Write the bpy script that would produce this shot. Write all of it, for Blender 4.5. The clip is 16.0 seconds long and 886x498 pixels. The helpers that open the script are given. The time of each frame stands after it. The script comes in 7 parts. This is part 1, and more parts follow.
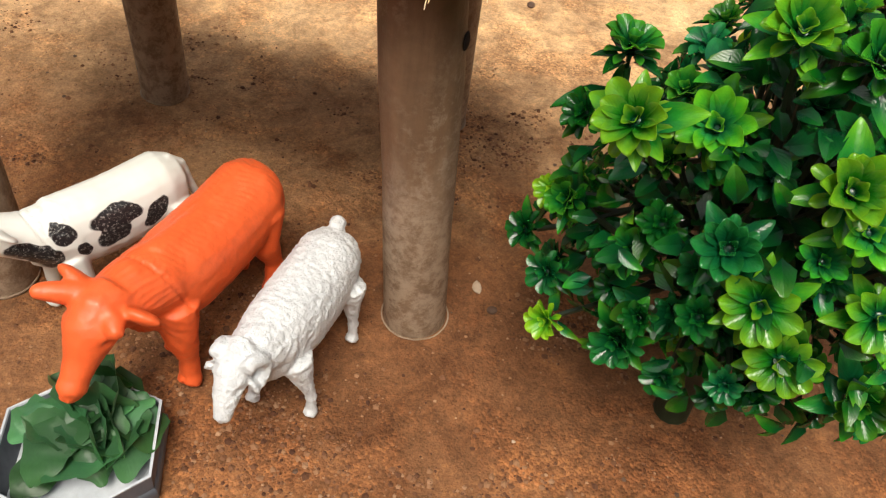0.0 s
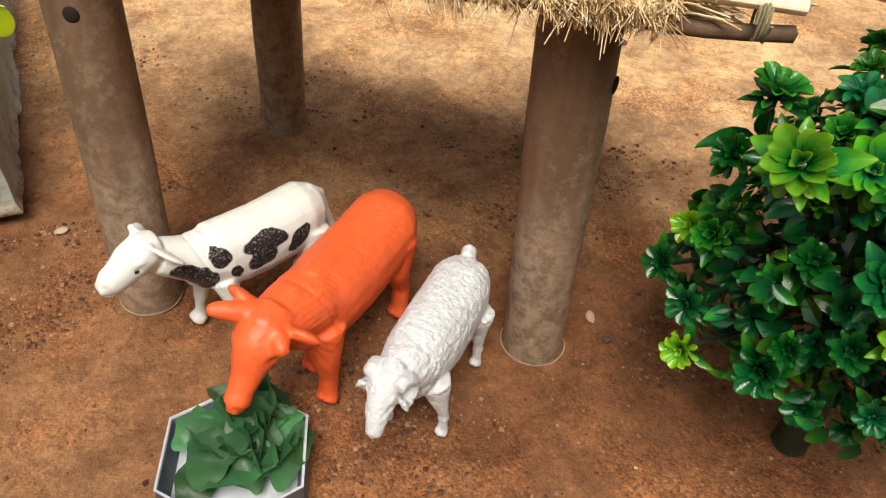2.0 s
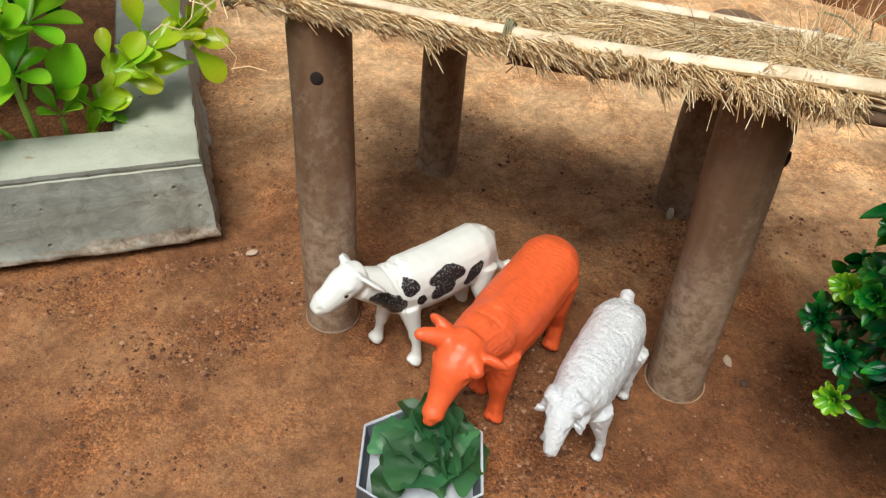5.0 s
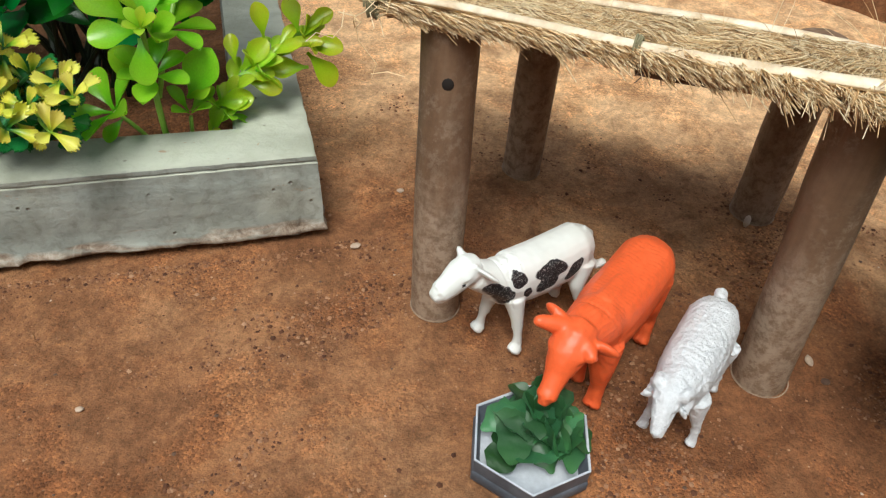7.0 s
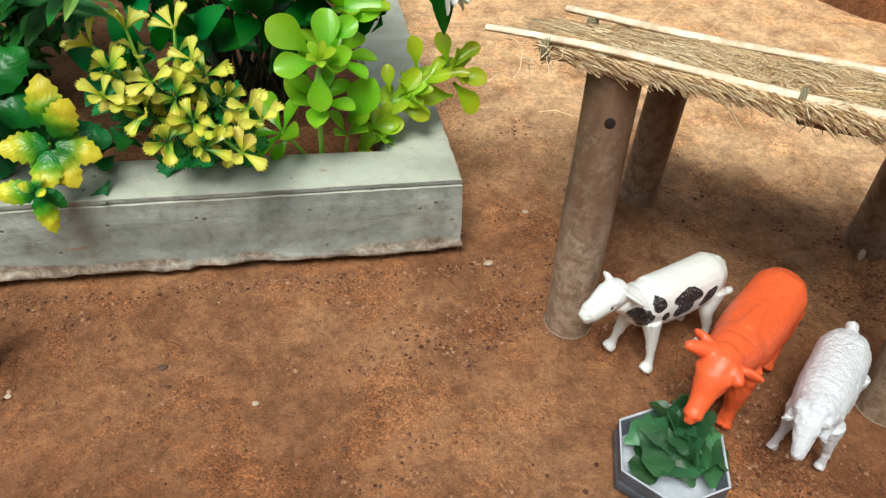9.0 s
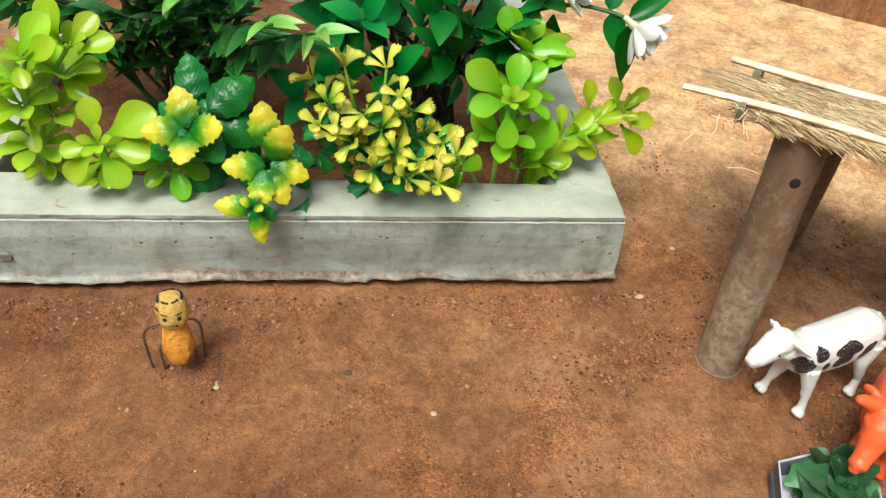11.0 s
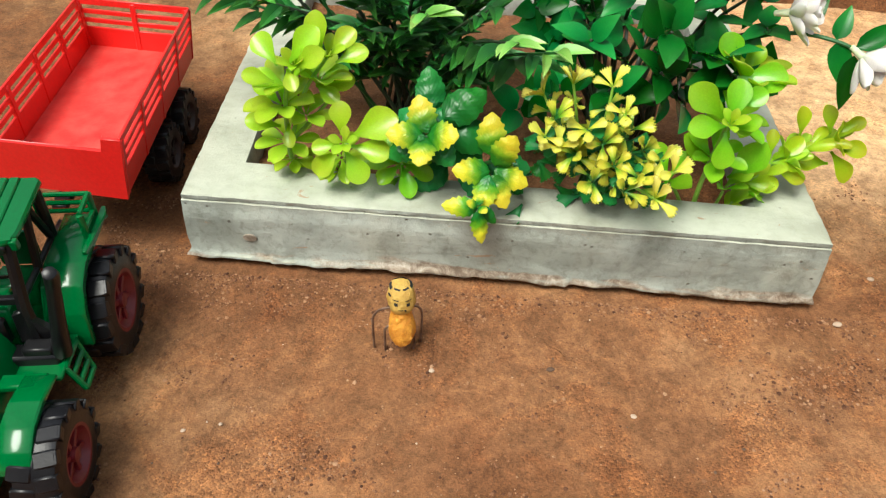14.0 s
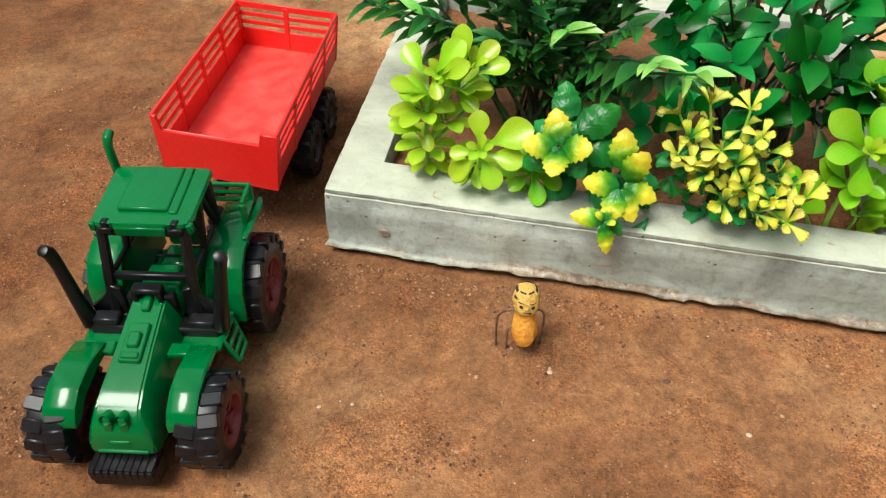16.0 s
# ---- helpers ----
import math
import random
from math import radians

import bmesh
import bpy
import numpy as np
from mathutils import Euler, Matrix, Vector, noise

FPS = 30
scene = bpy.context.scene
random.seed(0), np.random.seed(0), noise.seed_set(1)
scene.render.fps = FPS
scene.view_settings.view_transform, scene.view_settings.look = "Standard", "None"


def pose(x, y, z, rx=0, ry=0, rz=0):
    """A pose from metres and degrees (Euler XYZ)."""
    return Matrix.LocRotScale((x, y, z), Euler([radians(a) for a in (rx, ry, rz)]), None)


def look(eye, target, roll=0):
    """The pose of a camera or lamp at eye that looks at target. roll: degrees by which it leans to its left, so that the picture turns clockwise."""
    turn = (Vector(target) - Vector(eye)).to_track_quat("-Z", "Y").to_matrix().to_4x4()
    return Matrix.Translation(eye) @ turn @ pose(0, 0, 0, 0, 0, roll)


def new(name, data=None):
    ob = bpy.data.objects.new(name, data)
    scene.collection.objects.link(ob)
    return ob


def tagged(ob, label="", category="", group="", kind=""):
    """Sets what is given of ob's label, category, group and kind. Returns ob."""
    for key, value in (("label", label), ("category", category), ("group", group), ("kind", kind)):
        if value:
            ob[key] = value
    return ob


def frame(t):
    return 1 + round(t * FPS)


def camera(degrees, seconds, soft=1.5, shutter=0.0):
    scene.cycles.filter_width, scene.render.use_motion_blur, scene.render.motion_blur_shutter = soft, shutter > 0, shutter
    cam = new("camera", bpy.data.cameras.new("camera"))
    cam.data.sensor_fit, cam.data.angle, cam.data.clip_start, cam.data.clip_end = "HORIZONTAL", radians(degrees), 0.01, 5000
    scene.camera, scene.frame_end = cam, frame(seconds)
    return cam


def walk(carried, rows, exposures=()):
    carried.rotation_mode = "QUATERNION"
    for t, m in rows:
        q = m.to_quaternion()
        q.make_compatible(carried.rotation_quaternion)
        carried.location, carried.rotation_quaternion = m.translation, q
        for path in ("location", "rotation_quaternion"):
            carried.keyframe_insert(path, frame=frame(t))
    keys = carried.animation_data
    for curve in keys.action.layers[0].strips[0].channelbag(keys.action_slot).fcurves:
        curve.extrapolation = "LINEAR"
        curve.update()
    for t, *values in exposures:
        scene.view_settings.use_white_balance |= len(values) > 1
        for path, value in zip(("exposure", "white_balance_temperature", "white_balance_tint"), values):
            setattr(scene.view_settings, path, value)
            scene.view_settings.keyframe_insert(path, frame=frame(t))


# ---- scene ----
cam = camera(61.4, 16.0, soft=1.25)
PATH = [
    (0, (0.079, 0.071, 0.191), (0.83, 1.266, -1.226), 8.5),
    (0.5, (0.071, 0.071, 0.194), (0.792, 1.296, -1.214), 7.6),
    (1, (0.064, 0.073, 0.194), (0.758, 1.323, -1.204), 7.0),
    (1.5, (0.057, 0.074, 0.195), (0.731, 1.349, -1.19), 6.6),
    (2, (0.052, 0.075, 0.197), (0.711, 1.367, -1.179), 6.2),
    (2.5, (0.046, 0.074, 0.2), (0.691, 1.387, -1.164), 5.9),
    (3, (0.039, 0.073, 0.205), (0.672, 1.404, -1.146), 5.8),
    (3.5, (0.033, 0.075, 0.209), (0.642, 1.427, -1.133), 5.5),
    (4, (0.025, 0.074, 0.212), (0.608, 1.446, -1.122), 5.1),
    (4.2, (0.023, 0.074, 0.214), (0.583, 1.452, -1.123), 4.8),
    (6.3, (-0.012, 0.062, 0.222), (0.468, 1.48, -1.104), 5.1),
    (6.5, (-0.015, 0.062, 0.224), (0.461, 1.482, -1.101), 5.0),
    (7, (-0.024, 0.061, 0.225), (0.43, 1.49, -1.098), 4.9),
    (7.5, (-0.033, 0.06, 0.228), (0.399, 1.496, -1.095), 4.9),
    (8, (-0.045, 0.061, 0.233), (0.365, 1.504, -1.089), 4.8),
    (8.5, (-0.059, 0.058, 0.237), (0.322, 1.512, -1.082), 4.7),
    (9, (-0.069, 0.057, 0.242), (0.277, 1.522, -1.076), 4.5),
    (9.5, (-0.085, 0.056, 0.247), (0.231, 1.533, -1.063), 4.7),
    (9.7, (-0.091, 0.056, 0.249), (0.201, 1.539, -1.061), 4.5),
    (11.8, (-0.135, 0.051, 0.269), (-0.025, 1.536, -1.067), 4.0),
    (12, (-0.138, 0.05, 0.267), (-0.057, 1.544, -1.061), 3.4),
    (12.5, (-0.146, 0.045, 0.266), (-0.105, 1.556, -1.044), 3.0),
    (13, (-0.156, 0.041, 0.271), (-0.164, 1.551, -1.041), 2.8),
    (13.5, (-0.16, 0.039, 0.273), (-0.222, 1.545, -1.041), 2.3),
    (14, (-0.167, 0.034, 0.276), (-0.281, 1.533, -1.043), 1.6),
    (14.5, (-0.171, 0.029, 0.281), (-0.344, 1.518, -1.043), 1.0),
    (15, (-0.176, 0.024, 0.284), (-0.411, 1.505, -1.039), 0.5),
    (15.5, (-0.18, 0.021, 0.289), (-0.483, 1.484, -1.04), -0.3),
    (16, (-0.182, 0.02, 0.291), (-0.541, 1.471, -1.037), -0.8),
]
walk(cam, [(t, look(eye, target, roll)) for t, eye, target, roll in PATH], exposures=[(0.0, 0.27, 7050, 10), (3.0, 0.10, 6850, 9), (4.2, 0.05, 6600, 8), (7.0, 0.05, 6220, 6), (9.0, 0.13, 6250, 6), (12.5, 0.47, 6500, 4), (16.0, 0.53, 6550, 4)])

# ---- world, sun ----
world = bpy.data.worlds.new("sky_world")
scene.world = world
world.use_nodes = True
wn = world.node_tree.nodes
wn.clear()
w_out = wn.new("ShaderNodeOutputWorld")
w_bg = wn.new("ShaderNodeBackground")
w_hs = wn.new("ShaderNodeHueSaturation")
w_sky = wn.new("ShaderNodeTexSky")
w_sky.sky_type = "NISHITA"
w_sky.sun_disc = False
w_sky.sun_elevation = radians(62.0)
w_sky.sun_rotation = radians(215.0)
w_sky.dust_density = 3.0
w_hs.inputs["Saturation"].default_value = 0.45
w_bg.inputs["Strength"].default_value = 0.15
world.node_tree.links.new(w_sky.outputs[0], w_hs.inputs["Color"])
world.node_tree.links.new(w_hs.outputs[0], w_bg.inputs[0])
world.node_tree.links.new(w_bg.outputs[0], w_out.inputs[0])
sun = new("sun", bpy.data.lights.new("sun", "SUN"))
sun.data.energy = 2.7
sun.data.angle = radians(26)
sun.data.color = (1.0, 0.965, 0.91)
sun.matrix_world = look((-0.305, -0.435, 1.0), (0, 0, 0))


# ---- materials ----
def shader(name, rough=0.5, spec=0.5, metallic=0.0, coat=0.0):
    m = bpy.data.materials.new(name)
    m.use_nodes = True
    nt = m.node_tree
    b = nt.nodes["Principled BSDF"]
    b.inputs["Roughness"].default_value = rough
    b.inputs["Specular IOR Level"].default_value = spec
    b.inputs["Metallic"].default_value = metallic
    b.inputs["Coat Weight"].default_value = coat
    return m, nt, b


def coords(nt, where="Object"):
    return nt.nodes.new("ShaderNodeTexCoord").outputs[where]


def noise_of(nt, co, scale, detail=4.0, rough=0.55, distort=0.0):
    n = nt.nodes.new("ShaderNodeTexNoise")
    n.inputs["Scale"].default_value = scale
    n.inputs["Detail"].default_value = detail
    n.inputs["Roughness"].default_value = rough
    n.inputs["Distortion"].default_value = distort
    nt.links.new(co, n.inputs["Vector"])
    return n.outputs["Fac"]


def ramp(nt, fac, stops):
    r = nt.nodes.new("ShaderNodeValToRGB")
    e = r.color_ramp.elements
    while len(e) < len(stops):
        e.new(0.5)
    for i, (p, c) in enumerate(stops):
        e[i].position = p
        e[i].color = (*c, 1) if len(c) == 3 else c
    nt.links.new(fac, r.inputs["Fac"])
    return r.outputs["Color"]


def grey(v):
    return (v, v, v)


def mix(nt, fac, a, b, mode="MIX"):
    n = nt.nodes.new("ShaderNodeMix")
    n.data_type = "RGBA"
    n.blend_type = mode
    for sock, v in ((n.inputs["Factor"], fac), (n.inputs[6], a), (n.inputs[7], b)):
        if hasattr(v, "is_linked"):
            nt.links.new(v, sock)
        else:
            sock.default_value = v if not isinstance(v, tuple) else (*v, 1)
    return n.outputs[2]


def math_of(nt, op, a, b=0.0, clamp=False):
    n = nt.nodes.new("ShaderNodeMath")
    n.operation = op
    n.use_clamp = clamp
    for sock, v in zip(n.inputs, (a, b)):
        if hasattr(v, "is_linked"):
            nt.links.new(v, sock)
        else:
            sock.default_value = v
    return n.outputs[0]


def bumped(nt, b, fac, strength=0.3, distance=0.001):
    n = nt.nodes.new("ShaderNodeBump")
    n.inputs["Strength"].default_value = strength
    n.inputs["Distance"].default_value = distance
    nt.links.new(fac, n.inputs["Height"])
    nt.links.new(n.outputs[0], b.inputs["Normal"])


def plain(name, col_a, col_b, big, small, rough=0.5, bump=0.2, dist=0.0005, spec=0.5, metallic=0.0, coat=0.0, vary=0.0, sss=0.0, where="Object"):
    """A surface of two tones with broad blotches, fine grain, uneven gloss and fine relief."""
    m, nt, b = shader(name, rough, spec, metallic, coat)
    co = coords(nt, where)
    n1 = noise_of(nt, co, big, 3)
    n2 = noise_of(nt, co, small, 5, 0.65)
    c = ramp(nt, n1, [(0.3, col_a), (0.7, col_b)])
    g = ramp(nt, n2, [(0.25, grey(0.80)), (0.75, grey(1.0))])
    c = mix(nt, 1.0, c, g, "MULTIPLY")
    if vary:
        info = nt.nodes.new("ShaderNodeObjectInfo").outputs["Random"]
        hs = nt.nodes.new("ShaderNodeHueSaturation")
        nt.links.new(math_of(nt, "ADD", math_of(nt, "MULTIPLY", info, vary * 2), 1 - vary), hs.inputs["Value"])
        nt.links.new(c, hs.inputs["Color"])
        c = hs.outputs[0]
    nt.links.new(c, b.inputs["Base Color"])
    nt.links.new(math_of(nt, "ADD", math_of(nt, "MULTIPLY", n2, 0.25), rough - 0.12, True), b.inputs["Roughness"])
    if sss:
        b.inputs["Subsurface Weight"].default_value = sss
        b.inputs["Subsurface Radius"].default_value = (0.004, 0.003, 0.002)
        b.inputs["Subsurface Scale"].default_value = 1.0
    if bump:
        bumped(nt, b, n2, bump, dist)
    return m


def strewn(name, stops, small, rough=0.9):
    """Loose pieces in one mesh, each of its own tone."""
    m, nt, b = shader(name, rough, 0.3)
    co = coords(nt)
    isle = nt.nodes.new("ShaderNodeNewGeometry").outputs["Random Per Island"]
    fine = noise_of(nt, co, small, 4, 0.65)
    c = mix(nt, 0.8, ramp(nt, isle, stops), ramp(nt, fine, [(0.3, grey(0.78)), (0.7, grey(1.08))]), "MULTIPLY")
    nt.links.new(c, b.inputs["Base Color"])
    bumped(nt, b, fine, 0.3, 0.0005)
    return m


def soil_material(name="red_soil", wet=1.0, paleness=0.9):
    m, nt, b = shader(name, 0.9, 0.25)
    co = coords(nt)
    broad = noise_of(nt, co, 7.0, 4, 0.6, 0.3)
    mid = noise_of(nt, co, 45.0, 5, 0.6)
    fine = noise_of(nt, co, 420.0, 4, 0.7)
    c = ramp(nt, broad, [(0.28, (0.200 * wet, 0.084 * wet, 0.037 * wet)), (0.52, (0.266 * wet, 0.127 * wet, 0.060 * wet)), (0.78, (0.330 * wet, 0.184 * wet, 0.096 * wet))])
    # paler earth towards the back of the yard, with a ragged edge
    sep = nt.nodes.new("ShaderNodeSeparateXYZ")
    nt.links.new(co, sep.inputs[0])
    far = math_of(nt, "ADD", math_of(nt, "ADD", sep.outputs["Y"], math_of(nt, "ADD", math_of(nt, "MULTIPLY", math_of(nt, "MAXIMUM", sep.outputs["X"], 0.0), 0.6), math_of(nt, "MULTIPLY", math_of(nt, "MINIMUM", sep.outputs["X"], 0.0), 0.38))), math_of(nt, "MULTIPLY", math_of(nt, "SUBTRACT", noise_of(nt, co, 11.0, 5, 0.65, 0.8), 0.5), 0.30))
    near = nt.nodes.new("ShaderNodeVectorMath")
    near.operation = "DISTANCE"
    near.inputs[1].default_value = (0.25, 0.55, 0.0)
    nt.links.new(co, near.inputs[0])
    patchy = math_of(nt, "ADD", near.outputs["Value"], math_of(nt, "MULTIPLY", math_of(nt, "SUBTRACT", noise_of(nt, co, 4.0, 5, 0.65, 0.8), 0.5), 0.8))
    pale_back = math_of(nt, "MULTIPLY", ramp(nt, far, [(0.345, grey(0.0)), (0.53, grey(paleness))]), ramp(nt, patchy, [(0.55, grey(1.0)), (0.95, grey(0.25))]))
    c = mix(nt, pale_back, c, ramp(nt, mid, [(0.3, (0.56, 0.345, 0.185)), (0.7, (0.74, 0.49, 0.28))]))
    # broad darker tones; shade about the vehicles is put into the soil colour
    vehicle_shade = math_of(nt, "ADD", sep.outputs["X"], math_of(nt, "MULTIPLY", math_of(nt, "SUBTRACT", noise_of(nt, co, 9.0, 5, 0.65, 0.6), 0.5), 0.22))
    c = mix(nt, 1.0, c, ramp(nt, math_of(nt, "ADD", vehicle_shade, 0.5), [(0.10, (0.70, 0.66, 0.62)), (0.30, grey(1.0))]), "MULTIPLY")
    c = mix(nt, 0.9, c, ramp(nt, noise_of(nt, co, 5.0, 5, 0.62, 1.0), [(0.36, (0.80, 0.76, 0.72)), (0.52, grey(1.0)), (0.68, (1.08, 1.10, 1.12))]), "MULTIPLY")
    # trodden earth is smooth and greyer; between lie patches of loose, rusty crumbs
    loose = ramp(nt, noise_of(nt, co, 17.0, 7, 0.72, 0.5), [(0.48, grey(0.0)), (0.60, grey(1.0))])
    c = mix(nt, math_of(nt, "MULTIPLY", loose, 0.5), c, mix(nt, 1.0, c, (1.10, 0.93, 0.80), "MULTIPLY"))
    c = mix(nt, 0.75, c, ramp(nt, mid, [(0.30, grey(0.74)), (0.55, grey(1.0)), (0.8, (1.2, 1.15, 1.08))]), "MULTIPLY")
    patch = noise_of(nt, co, 19.0, 6, 0.68, 0.9)
    c = mix(nt, 1.0, c, ramp(nt, patch, [(0.34, (0.72, 0.69, 0.66)), (0.5, grey(1.0)), (0.66, (1.22, 1.19, 1.14))]), "MULTIPLY")
    c = mix(nt, 0.8, c, ramp(nt, noise_of(nt, co, 70.0, 6, 0.75, 1.0), [(0.40, (0.76, 0.72, 0.69)), (0.50, grey(1.0)), (0.64, (1.14, 1.12, 1.08))]), "MULTIPLY")
    c = mix(nt, 0.7, c, ramp(nt, fine, [(0.32, grey(0.80)), (0.5, grey(1.0)), (0.68, (1.16, 1.13, 1.09))]), "MULTIPLY")
    c = mix(nt, 0.8, c, ramp(nt, noise_of(nt, co, 230.0, 6, 0.78, 0.6), [(0.38, (0.74, 0.71, 0.69)), (0.5, grey(1.0)), (0.63, (1.20, 1.18, 1.15))]), "MULTIPLY")
    sand = noise_of(nt, co, 1500.0, 3, 0.7)
    c = mix(nt, 0.7, c, ramp(nt, sand, [(0.33, (0.70, 0.68, 0.66)), (0.5, grey(1.0)), (0.66, (1.25, 1.22, 1.15))]), "MULTIPLY")

    def cells(scale):
        v = nt.nodes.new("ShaderNodeTexVoronoi")
        v.inputs["Scale"].default_value = scale
        nt.links.new(co, v.inputs["Vector"])
        return v.outputs["Distance"], v.outputs["Color"]
    # crumbs about a millimetre across, each of its own tone, most where the earth is loose
    crumb_d, crumb_c = cells(980.0)
    tone = ramp(nt, crumb_c, [(0.0, (0.50, 0.46, 0.44)), (0.40, (0.88, 0.86, 0.84)), (0.62, (1.12, 1.05, 0.98)), (0.86, (1.42, 1.34, 1.22)), (1.0, (1.9, 1.75, 1.55))])
    c = mix(nt, math_of(nt, "ADD", math_of(nt, "MULTIPLY", loose, 0.75), 0.20), c, mix(nt, 1.0, c, tone, "MULTIPLY"))
    d, pick = cells(330.0)
    speck = math_of(nt, "MULTIPLY", ramp(nt, d, [(0.05, grey(1.0)), (0.16, grey(0.0))]), ramp(nt, pick, [(0.70, grey(0.0)), (0.72, grey(1.0))]))
    c = mix(nt, math_of(nt, "MULTIPLY", speck, 0.32), c, (0.56, 0.38, 0.25))
    d, pick = cells(150.0)
    dark = math_of(nt, "MULTIPLY", ramp(nt, d, [(0.05, grey(1.0)), (0.2, grey(0.0))]), ramp(nt, pick, [(0.70, grey(0.0)), (0.72, grey(1.0))]))
    c = mix(nt, math_of(nt, "MULTIPLY", dark, 0.34), c, (0.07, 0.035, 0.022))
    c = mix(nt, 1.0, c, (1.09, 1.13, 1.12), "MULTIPLY")
    net = nt.nodes.new("ShaderNodeTexVoronoi")
    net.feature = "DISTANCE_TO_EDGE"
    net.inputs["Scale"].default_value = 26.0
    bent = nt.nodes.new("ShaderNodeVectorMath")
    bent.operation = "MULTIPLY_ADD"
    bent.inputs[1].default_value = (0.03, 0.03, 0.0)
    wander = nt.nodes.new("ShaderNodeTexNoise")
    wander.inputs["Scale"].default_value = 55.0
    wander.inputs["Detail"].default_value = 5.0
    nt.links.new(co, wander.inputs["Vector"])
    nt.links.new(wander.outputs["Color"], bent.inputs[0])
    nt.links.new(co, bent.inputs[2])
    nt.links.new(bent.outputs[0], net.inputs["Vector"])
    crack = math_of(nt, "MULTIPLY", ramp(nt, net.outputs["Distance"], [(0.006, grey(1.0)), (0.022, grey(0.0))]), ramp(nt, noise_of(nt, co, 13.0, 4, 0.6), [(0.58, grey(0.0)), (0.68, grey(1.0))]))
    c = mix(nt, math_of(nt, "MULTIPLY", crack, 0.30), c, (0.075, 0.036, 0.020))
    nt.links.new(c, b.inputs["Base Color"])
    lumps = math_of(nt, "MULTIPLY", math_of(nt, "SUBTRACT", 0.6, crumb_d), math_of(nt, "ADD", math_of(nt, "MULTIPLY", loose, 0.22), 0.05))
    h = math_of(nt, "ADD", math_of(nt, "ADD", math_of(nt, "ADD", math_of(nt, "MULTIPLY", fine, 0.5), mid), math_of(nt, "MULTIPLY", sand, 0.22)), math_of(nt, "SUBTRACT", lumps, math_of(nt, "MULTIPLY", crack, 0.35)))
    bumped(nt, b, h, 0.85, 0.0024)
    return m


def concrete_material():
    m, nt, b = shader("weathered_concrete", 0.85, 0.3)
    co = coords(nt)
    mp = nt.nodes.new("ShaderNodeMapping")
    mp.inputs["Scale"].default_value = (0.35, 0.7, 2.2)
    nt.links.new(co, mp.inputs["Vector"])
    streak = noise_of(nt, mp.outputs[0], 60.0, 5, 0.6, 0.5)
    broad = noise_of(nt, co, 16.0, 4, 0.6)
    fine = noise_of(nt, co, 700.0, 3, 0.6)
    grit_n = noise_of(nt, co, 170.0, 6, 0.7, 0.4)
    c = ramp(nt, broad, [(0.28, (0.255, 0.285, 0.255)), (0.52, (0.375, 0.405, 0.360)), (0.76, (0.49, 0.505, 0.425))])
    cloud = noise_of(nt, co, 24.0, 5, 0.55, 0.8)
    c = mix(nt, 0.8, c, ramp(nt, cloud, [(0.44, (0.76, 0.76, 0.74)), (0.52, grey(1.0)), (0.66, (1.10, 1.11, 1.12))]), "MULTIPLY")
    c = mix(nt, 0.26, c, ramp(nt, streak, [(0.30, (0.55, 0.54, 0.50)), (0.52, (1.04, 1.04, 1.03))]), "MULTIPLY")
    c = mix(nt, 0.7, c, ramp(nt, grit_n, [(0.34, (0.66, 0.64, 0.60)), (0.5, grey(1.0)), (0.68, (1.12, 1.12, 1.1))]), "MULTIPLY")
    # faces that look up are greenish, and paler with overcast light painted in
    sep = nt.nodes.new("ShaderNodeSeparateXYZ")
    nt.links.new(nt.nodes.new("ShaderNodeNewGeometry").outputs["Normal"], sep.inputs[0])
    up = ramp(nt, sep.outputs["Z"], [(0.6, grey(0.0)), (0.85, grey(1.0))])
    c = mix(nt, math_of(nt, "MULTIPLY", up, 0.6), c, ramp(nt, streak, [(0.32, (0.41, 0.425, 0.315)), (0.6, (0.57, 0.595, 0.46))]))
    # soil splashed on the foot, with a ragged outline
    pz = nt.nodes.new("ShaderNodeSeparateXYZ")
    nt.links.new(co, pz.inputs[0])
    rag = math_of(nt, "ADD", pz.outputs["Z"], math_of(nt, "MULTIPLY", math_of(nt, "SUBTRACT", streak, 0.5), 0.03))
    soil = ramp(nt, math_of(nt, "MULTIPLY", rag, 20.0), [(0.11, grey(1.0)), (0.185, grey(0.0))])
    crust = ramp(nt, noise_of(nt, co, 110.0, 6, 0.75, 0.6), [(0.40, (0.15, 0.095, 0.06)), (0.50, (0.30, 0.225, 0.16)), (0.66, (0.58, 0.52, 0.43))])
    c = mix(nt, math_of(nt, "MULTIPLY", soil, 0.85), c, crust)
    # thin rusty scratches
    mp2 = nt.nodes.new("ShaderNodeMapping")
    mp2.inputs["Scale"].default_value = (0.5, 1.0, 1.6)
    nt.links.new(co, mp2.inputs["Vector"])
    rust = ramp(nt, noise_of(nt, mp2.outputs[0], 95.0, 5, 0.7, 1.2), [(0.66, grey(0.0)), (0.70, grey(0.75))])
    c = mix(nt, rust, c, (0.36, 0.22, 0.13))
    vor = nt.nodes.new("ShaderNodeTexVoronoi")
    vor.inputs["Scale"].default_value = 120.0
    nt.links.new(co, vor.inputs["Vector"])
    pore = math_of(nt, "MULTIPLY", ramp(nt, vor.outputs["Distance"], [(0.04, grey(1.0)), (0.12, grey(0.0))]), ramp(nt, vor.outputs["Color"], [(0.66, grey(0.0)), (0.68, grey(1.0))]))
    c = mix(nt, math_of(nt, "MULTIPLY", pore, 0.7), c, (0.12, 0.10, 0.08))
    nt.links.new(c, b.inputs["Base Color"])
